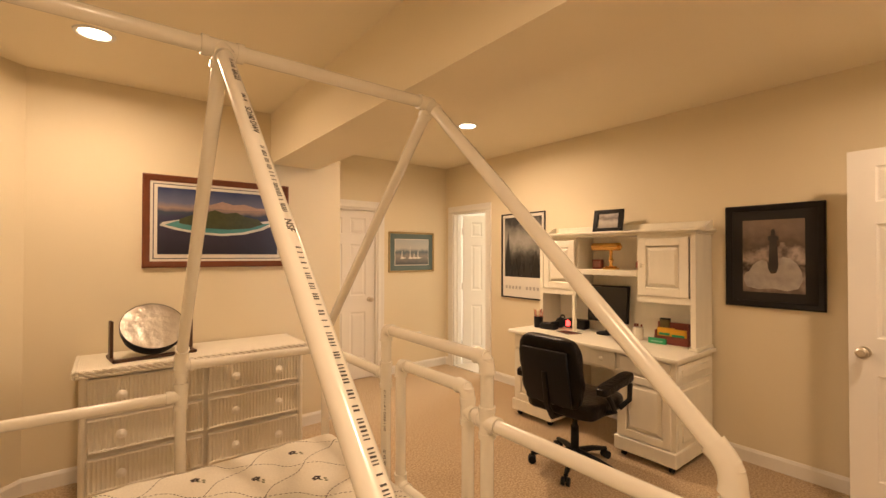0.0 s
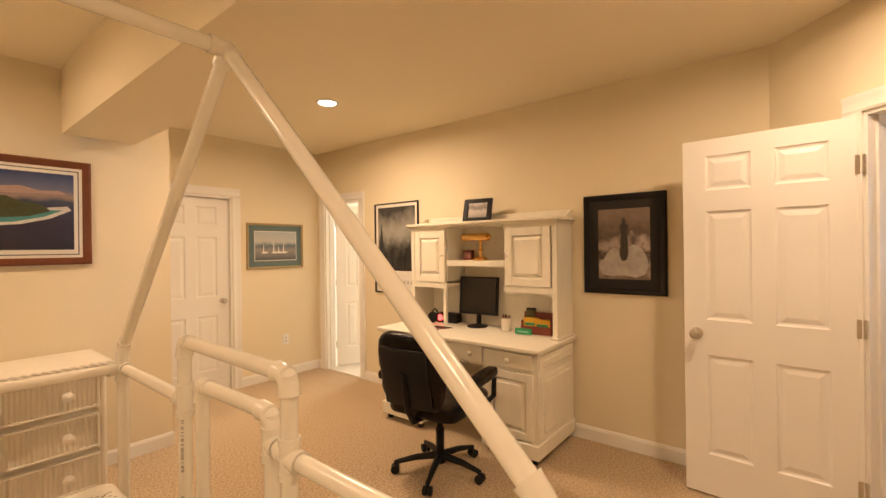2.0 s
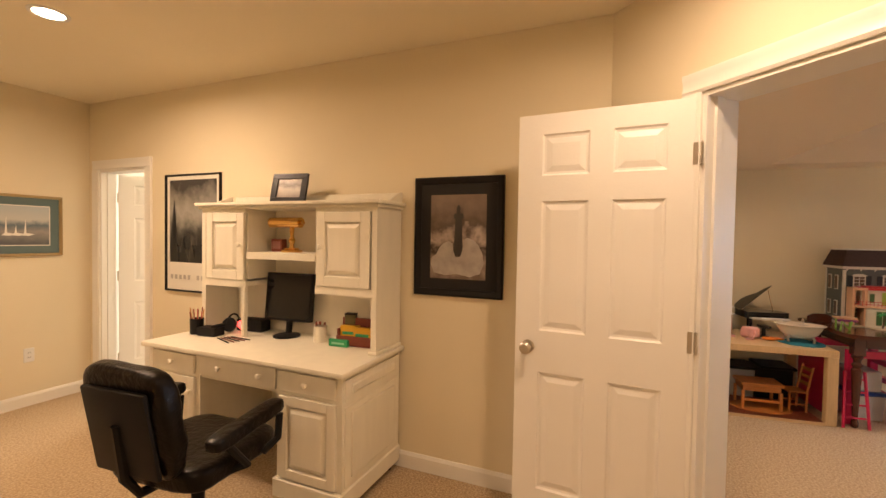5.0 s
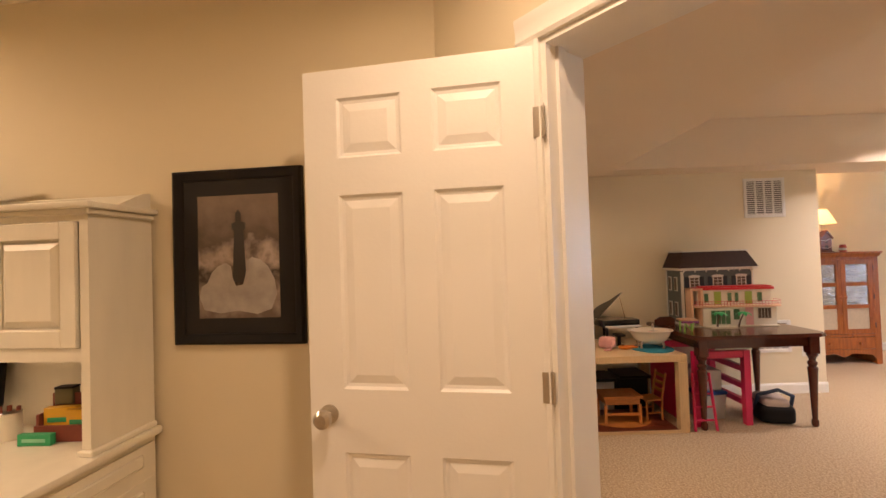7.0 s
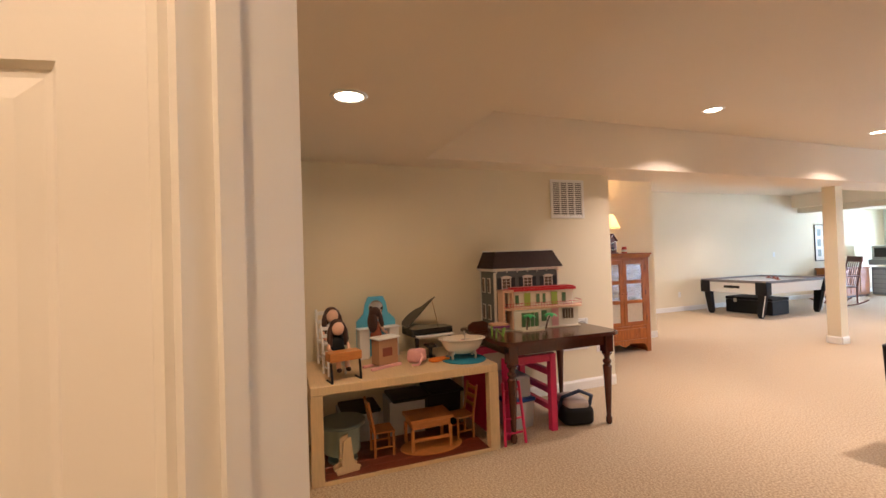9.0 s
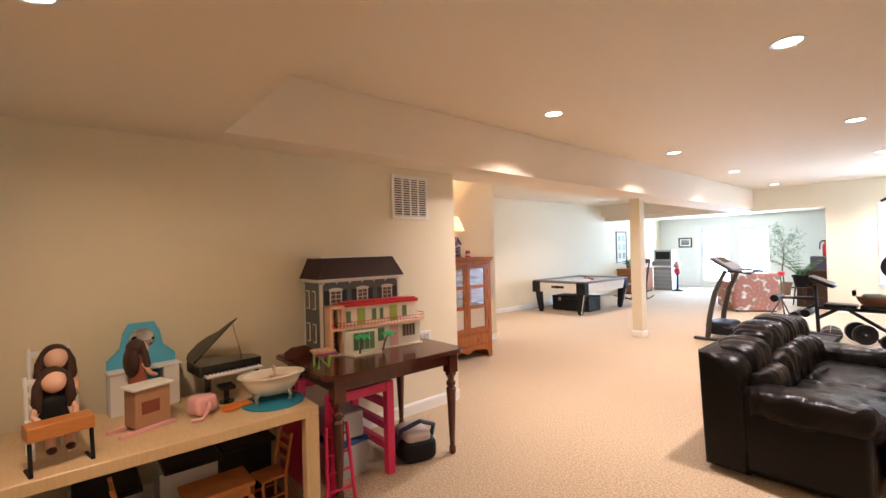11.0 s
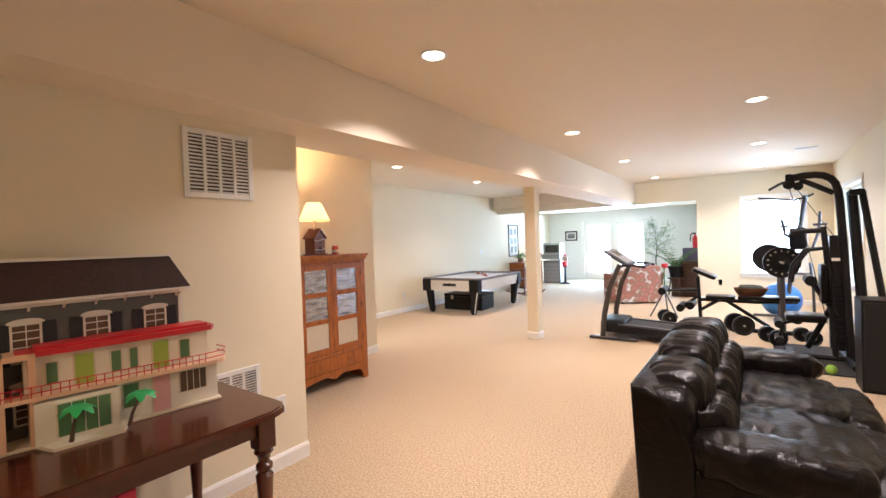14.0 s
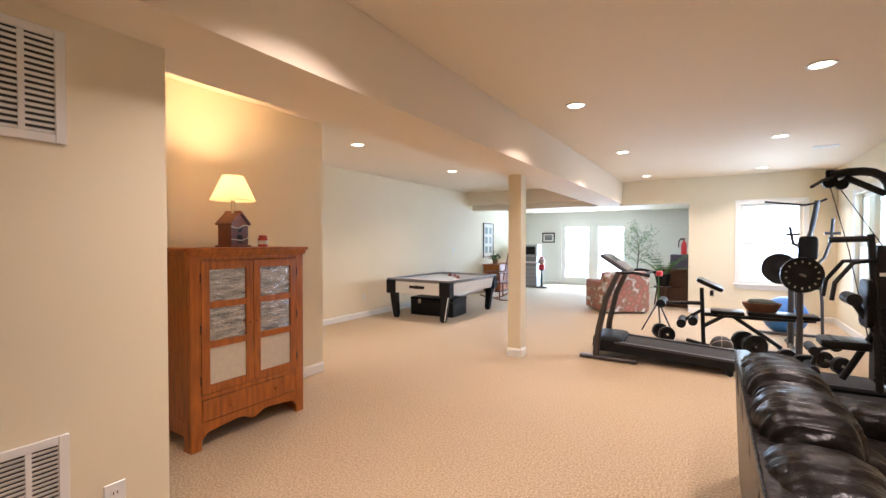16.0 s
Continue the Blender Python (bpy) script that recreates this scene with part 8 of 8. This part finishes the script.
# ---- far end ----
fd = tagged(thing("door_3", "bright white double french doors with full glass", "door", pose(7.50, -16.7, 0)), kind="structure")
part("door_frame", Builder().box(-0.09, 0, 0, 0.02, 0, 2.06).box(1.98, 2.07, 0, 0.02, 0, 2.06).box(0, 1.98, 0, 0.02, 1.97, 2.06).box(0.96, 1.02, -0.08, -0.02, 0, 1.97), TRIM, fd)
for x in (0.0, 1.02):
    lf = part("door_leaf", Builder().box(x, x + 0.12, -0.07, -0.03, 0.0, 1.97).box(x + 0.84, x + 0.96, -0.07, -0.03, 0, 1.97).box(x + 0.12, x + 0.84, -0.07, -0.03, 0, 0.24).box(x + 0.12, x + 0.84, -0.07, -0.03, 1.82, 1.97), TRIM, fd)
    pn = part("pane", Builder().box(x + 0.12, x + 0.84, -0.052, -0.048, 0.24, 1.82), GLASS, lf)
    pn.visible_shadow = False
part("door_handle", Builder().cyl((1.08, -0.03, 0.98), (1.08, 0.03, 0.98), 0.01).box(1.075, 1.17, 0.02, 0.03, 0.97, 0.99), STEEL, fd)
picture(pose(10.12, -16.7, 1.33, 0, 0, 0) @ Matrix.Rotation(math.pi, 4, "Z"), 0.42, 0.33, 0.04, BLACKFRAME, [(0.04, MATWHITE), (0.085, sail)], "small dark-framed picture beside the french doors")
small_print = material("grey_green_print", (0.20, 0.25, 0.21), 0.5, grain=0.7, grain_scale=22)
picture(pose(10.7, -13.5, 0.93, 0, 0, -90), 0.62, 0.95, 0.02, BLACKFRAME, [(0.018, MATWHITE), (0.03, MATWHITE)], "tall black-framed print with six small green pictures on the far wall",
        extra=tuple(("small_picture", [(x, z), (x + 0.15, z), (x + 0.15, z + 0.18), (x, z + 0.18)], small_print, 3) for x in (0.11, 0.36) for z in (0.12, 0.385, 0.65)))
wc = thing("low_cabinet", "low brown wooden cabinet with pots along the far wall", "cabinet", pose(10.42, -14.0, 0))
part("body", Builder().box(-0.24, 0.24, -0.75, 0.55, 0.05, 0.72, 0.006), PINE, wc)
part("top", Builder().box(-0.26, 0.26, -0.77, 0.57, 0.72, 0.75, 0.005), PINE, wc)
for k in range(3):
    part("door", Builder().box(-0.255, -0.24, -0.72 + k * 0.42, -0.33 + k * 0.42, 0.1, 0.68, 0.003), PINE, wc)
part("foot", Builder().box(-0.22, 0.22, -0.73, 0.53, 0, 0.05), DARKW, wc)


def leaf_cloud(b, centre, radius, count, size, rnd, droop=0.3):
    for _ in range(count):
        d = Vector((rnd.gauss(0, 1), rnd.gauss(0, 1), rnd.gauss(0, 1))).normalized() * radius * rnd.random() ** 0.5
        p = Vector(centre) + d
        u = Vector((rnd.gauss(0, 1), rnd.gauss(0, 1), rnd.gauss(-droop, 0.5))).normalized()
        v = u.orthogonal().normalized()
        L = size * (0.7 + 0.6 * rnd.random())
        vs = [b.bm.verts.new(p), b.bm.verts.new(p + u * L * 0.5 + v * L * 0.2), b.bm.verts.new(p + u * L), b.bm.verts.new(p + u * L * 0.5 - v * L * 0.2)]
        b.bm.faces.new(vs)


LEAFM = material("green_leaf", (0.055, 0.16, 0.04), 0.5, grain=0.5, grain_scale=30)
LEAFL = material("pale_ficus_leaf", (0.26, 0.36, 0.20), 0.5, grain=0.4, grain_scale=30)
POT = material("terracotta_pot", (0.30, 0.14, 0.08), 0.7, stain=0.3)
fc = thing("ficus", "thin potted ficus with airy pale leaves beside the french doors", "potted tree", pose(7.05, -15.6, 0))
part("pot", Builder().lathe((0, 0, 0), [(0.13, 0), (0.18, 0.3), (0.2, 0.3), (0.2, 0.34), (0.17, 0.34), (0.16, 0.28), (0.0, 0.28)], 24), POT, fc)
rnd = random.Random(5)
part("trunk", Builder().tube([(0, 0, 0.28), (0.03, 0, 0.7), (-0.02, 0.02, 1.1), (0.05, 0, 1.5)], [0.022, 0.018, 0.013, 0.007], 8), DARKPANE, fc)
for k in range(12):
    a = k * 2.4
    z = 0.75 + 0.07 * k
    e = Vector((0.34 * math.cos(a), 0.34 * math.sin(a), z + 0.28))
    br = part("branch", Builder().tube([(0, 0, z), e * 0.5 + Vector((0, 0, z * 0.5 + 0.05)), e], [0.008, 0.005, 0.003], 6), DARKPANE, fc)
    b = Builder()
    leaf_cloud(b, e, 0.17, 55, 0.055, rnd)
    leaf_cloud(b, e * 0.6 + Vector((0, 0, z * 0.4)), 0.12, 25, 0.055, rnd)
    part("foliage", b, LEAFL, br, smooth=0)
pmn = thing("palm_plant", "dark green potted palm standing on a low stand", "potted plant", pose(6.22, -12.9, 0.45))
part("pot", Builder().lathe((0, 0, 0), [(0.11, 0), (0.15, 0.22), (0.165, 0.22), (0.165, 0.26), (0.14, 0.26), (0.13, 0.2), (0.0, 0.2)], 24), BLACKPL, pmn)
for k in range(18):
    a = k * 2.4 + rnd.random() * 0.4
    L = 0.34 + 0.16 * rnd.random()
    up = 0.36 + 0.40 * rnd.random()
    pts = [Vector((0.03 * math.cos(a), 0.03 * math.sin(a), 0.22)) + Vector((math.cos(a) * L * t, math.sin(a) * L * t, up * t - 0.28 * t * t)) for t in [j / 7 for j in range(8)]]
    b = Builder().tube(pts, [0.006 - 0.0006 * j for j in range(8)], 5)
    for j in range(2, 8):
        d = (pts[j] - pts[j - 1]).normalized()
        sd_ = Vector((-math.sin(a), math.cos(a), 0))
        for sg in (-1, 1):
            tip = pts[j] + (sd_ * sg * 0.8 + d * 0.6 - Vector((0, 0, 0.35))).normalized() * 0.13
            b.bm.faces.new([b.bm.verts.new(q) for q in (pts[j], pts[j] + d * 0.018, tip)])
    part("frond", b, LEAFM, pmn, smooth=0)
ps = thing("plant_stand", "low dark stand under the potted palm", "stand", pose(6.22, -12.9, 0.05))
part("top", Builder().cyl((0, 0, 0.375), (0, 0, 0.4), 0.17, seg=24), DARKW, ps)
for k in range(3):
    a = k * 2.09
    part("leg", Builder().cyl((0.15 * math.cos(a), 0.15 * math.sin(a), 0), (0.1 * math.cos(a), 0.1 * math.sin(a), 0.375), 0.014, seg=8), DARKW, ps)
dc = thing("dark_cabinet", "dark brown chest with stacked papers beside the plants", "cabinet", pose(5.98, -13.6, 0))
part("body", Builder().box(-0.22, 0.36, -0.5, 0.5, 0.0, 0.80, 0.006), DARKW, dc)
for k in range(4):
    part("drawer", Builder().box(-0.2, 0.34, 0.5, 0.515, 0.04 + k * 0.19, 0.21 + k * 0.19, 0.003), DARKW, dc)
pbx = thing("storage_box", "slate-grey box on the dark chest", "box", pose(5.93, -13.3, 0.802))
part("box", Builder().box(-0.17, 0.17, -0.17, 0.17, 0, 0.30, 0.008), material("slate_card", (0.07, 0.07, 0.12), 0.5), pbx)
red = thing("red_extinguisher", "small red fire extinguisher on the slate-grey box", "fire extinguisher", pose(5.86, -13.3, 1.103))
part("cylinder", Builder().lathe((0, 0, 0), [(0.05, 0), (0.055, 0.02), (0.055, 0.22), (0.03, 0.27), (0.018, 0.28), (0.018, 0.31)], 20), REDP, red)
part("nozzle", Builder().tube([(0, 0, 0.31), (0.03, 0, 0.33), (0.09, 0, 0.30), (0.10, 0, 0.15)], 0.012, 8).box(-0.02, 0.07, -0.01, 0.01, 0.32, 0.345), BLACKPL, red)

FLORAL = bpy.data.materials.new("floral_upholstery")
FLORAL.use_nodes = True
_n = FLORAL.node_tree
_v = _n.nodes.new("ShaderNodeTexVoronoi")
_v.inputs["Scale"].default_value = 9
_c = _n.nodes.new("ShaderNodeTexCoord")
_n.links.new(_c.outputs["Object"], _v.inputs["Vector"])
_r = _n.nodes.new("ShaderNodeValToRGB")
for e, (p, c_) in zip((_r.color_ramp.elements[0], _r.color_ramp.elements[1], _r.color_ramp.elements.new(0.35), _r.color_ramp.elements.new(0.6)), ((0.0, (0.50, 0.25, 0.21)), (1.0, (0.20, 0.09, 0.08)), (0.35, (0.42, 0.17, 0.14)), (0.6, (0.30, 0.19, 0.13)))):
    e.position, e.color = p, (*c_, 1)
_n.links.new(_v.outputs["Distance"], _r.inputs[0])
_n.links.new(_r.outputs[0], _n.nodes["Principled BSDF"].inputs["Base Color"])
_n.nodes["Principled BSDF"].inputs["Roughness"].default_value = 0.9
ac = thing("armchair", "boxy armchair in faded pink floral fabric with its back turned", "armchair", pose(6.95, -12.0, 0, 0, 0, 33))
part("base", Builder().pillow(-0.42, 0.42, -0.42, 0.40, 0.02, 0.36, 12, 0.9), FLORAL, ac)
part("seat_cushion", Builder().pillow(-0.26, 0.26, -0.46, 0.26, 0.32, 0.46, 12, 0.5), FLORAL, ac)
part("backrest", Builder().pillow(-0.43, 0.43, 0.20, 0.46, 0.03, 0.80, 14, 1.3, 0.008), FLORAL, ac)
for s in (-1, 1):
    part("arm", Builder().pillow(min(s * 0.26, s * 0.48), max(s * 0.26, s * 0.48), -0.46, 0.30, 0.03, 0.60, 12, 1.1, 0.008), FLORAL, ac)
    for y in (-0.34, 0.34):
        part("foot", Builder().cyl((s * 0.34, y, 0), (s * 0.34, y, 0.06), 0.025), DARKW, ac)
fw = thing("christmas_stand", "thin grey tripod stand with a red flower behind the treadmill", "plant stand", pose(6.05, -10.3, 0))
for k in range(3):
    a = k * 2.09 + 0.5
    part("leg", Builder().cyl((0, 0, 0.45), (0.25 * math.cos(a), 0.25 * math.sin(a), 0), 0.012, seg=8), GRAYM, fw)
part("stem", Builder().cyl((0, 0, 0.45), (0, 0, 0.85), 0.009, seg=8), LEAFM, fw)
part("flower", Builder().pillow(-0.05, 0.05, -0.05, 0.05, 0.84, 0.92, 8, 0.2, 0.02), REDP, fw)

REDDARK = material("red_brown_wood", (0.17, 0.05, 0.025), 0.35, grain=0.4, grain_scale=14, stretch=(1, 1, 6))
rc = thing("rocking_chair", "red-brown wooden rocking chair beyond the pillar", "rocking chair", pose(9.55, -12.15, 0, 0, 0, 150))
part("seat", Builder().box(-0.24, 0.24, -0.22, 0.22, 0.40, 0.43, 0.008), REDDARK, rc)
for s in (-1, 1):
    part("rocker", Builder().tube([(s * 0.24, -0.42 + 0.105 * k, 0.02 + 0.11 * ((k - 4) / 4) ** 2) for k in range(9)], 0.016, 8), REDDARK, rc)
    part("back_post", Builder().tube([(s * 0.22, 0.22, 0.05), (s * 0.22, 0.22, 0.42), (s * 0.20, 0.36, 1.05)], 0.017, 8), REDDARK, rc)
    part("front_leg", Builder().cyl((s * 0.23, -0.2, 0.04), (s * 0.23, -0.2, 0.64), 0.017, seg=10), REDDARK, rc)
    part("armrest", Builder().box(min(s * 0.20, s * 0.27), max(s * 0.20, s * 0.27), -0.25, 0.27, 0.64, 0.665, 0.006), REDDARK, rc)
for k in range(6):
    x = -0.15 + k * 0.06
    part("spindle", Builder().cyl((x, 0.23, 0.43), (x, 0.355, 1.0), 0.008, seg=8), REDDARK, rc)
part("crest_rail", Builder().box(-0.22, 0.22, 0.34, 0.37, 0.96, 1.08, 0.008), REDDARK, rc)
jb = thing("tool_chest", "tall grey and silver arcade-like chest with dark drawers", "chest", pose(10.05, -15.4, 0))
part("lower_cabinet", Builder().box(-0.28, 0.28, -0.22, 0.22, 0.0, 0.72, 0.008), material("mid_grey_metal", (0.30, 0.31, 0.33), 0.4, 0.5), jb)
for k in range(5):
    part("drawer", Builder().box(-0.24, 0.24, 0.22, 0.235, 0.06 + k * 0.12, 0.16 + k * 0.12, 0.003), material("pale_grey_drawer", (0.42, 0.43, 0.45), 0.45) if k == 0 else bpy.data.materials["pale_grey_drawer"], jb)
part("middle_shelf", Builder().box(-0.3, 0.3, -0.22, 0.30, 0.78, 0.92, 0.006), bpy.data.materials["mid_grey_metal"], jb)
part("top_cabinet", Builder().box(-0.28, 0.28, -0.2, 0.18, 0.92, 1.28, 0.01), material("pale_steel_box", (0.45, 0.46, 0.46), 0.35, 0.4), jb)
part("glass_front", Builder().box(-0.22, 0.22, 0.18, 0.19, 0.98, 1.22, 0.004), DARKMAT, jb)
gs = thing("gumball_machine", "red gumball machine on a thin black stand", "gumball machine", pose(9.62, -15.2, 0))
part("base", Builder().lathe((0, 0, 0), [(0.0, 0), (0.17, 0), (0.16, 0.02), (0.03, 0.06), (0.025, 0.5), (0.09, 0.54), (0.0, 0.54)], 20), BLACKPL, gs)
part("body", Builder().lathe((0, 0, 0.54), [(0.09, 0), (0.085, 0.14), (0.05, 0.16)], 20), REDP, gs)
part("globe", Builder().ball((0, 0, 0.79), 0.10), material("candy_globe", (0.55, 0.35, 0.3), 0.1, grain=0.8, grain_scale=40), gs)
part("cap", Builder().lathe((0, 0, 0.88), [(0.06, 0), (0.05, 0.03), (0.0, 0.045)], 16), REDP, gs)
tp = thing("potted_fern", "small green pot plant on the low brown cabinet", "potted plant", pose(10.42, -13.7, 0.75))
part("pot", Builder().lathe((0, 0, 0), [(0.06, 0), (0.08, 0.12), (0.0, 0.12)], 16), POT, tp)
b = Builder()
leaf_cloud(b, (0, 0, 0.2), 0.14, 120, 0.07, rnd)
part("foliage", b, LEAFM, tp, smooth=0)
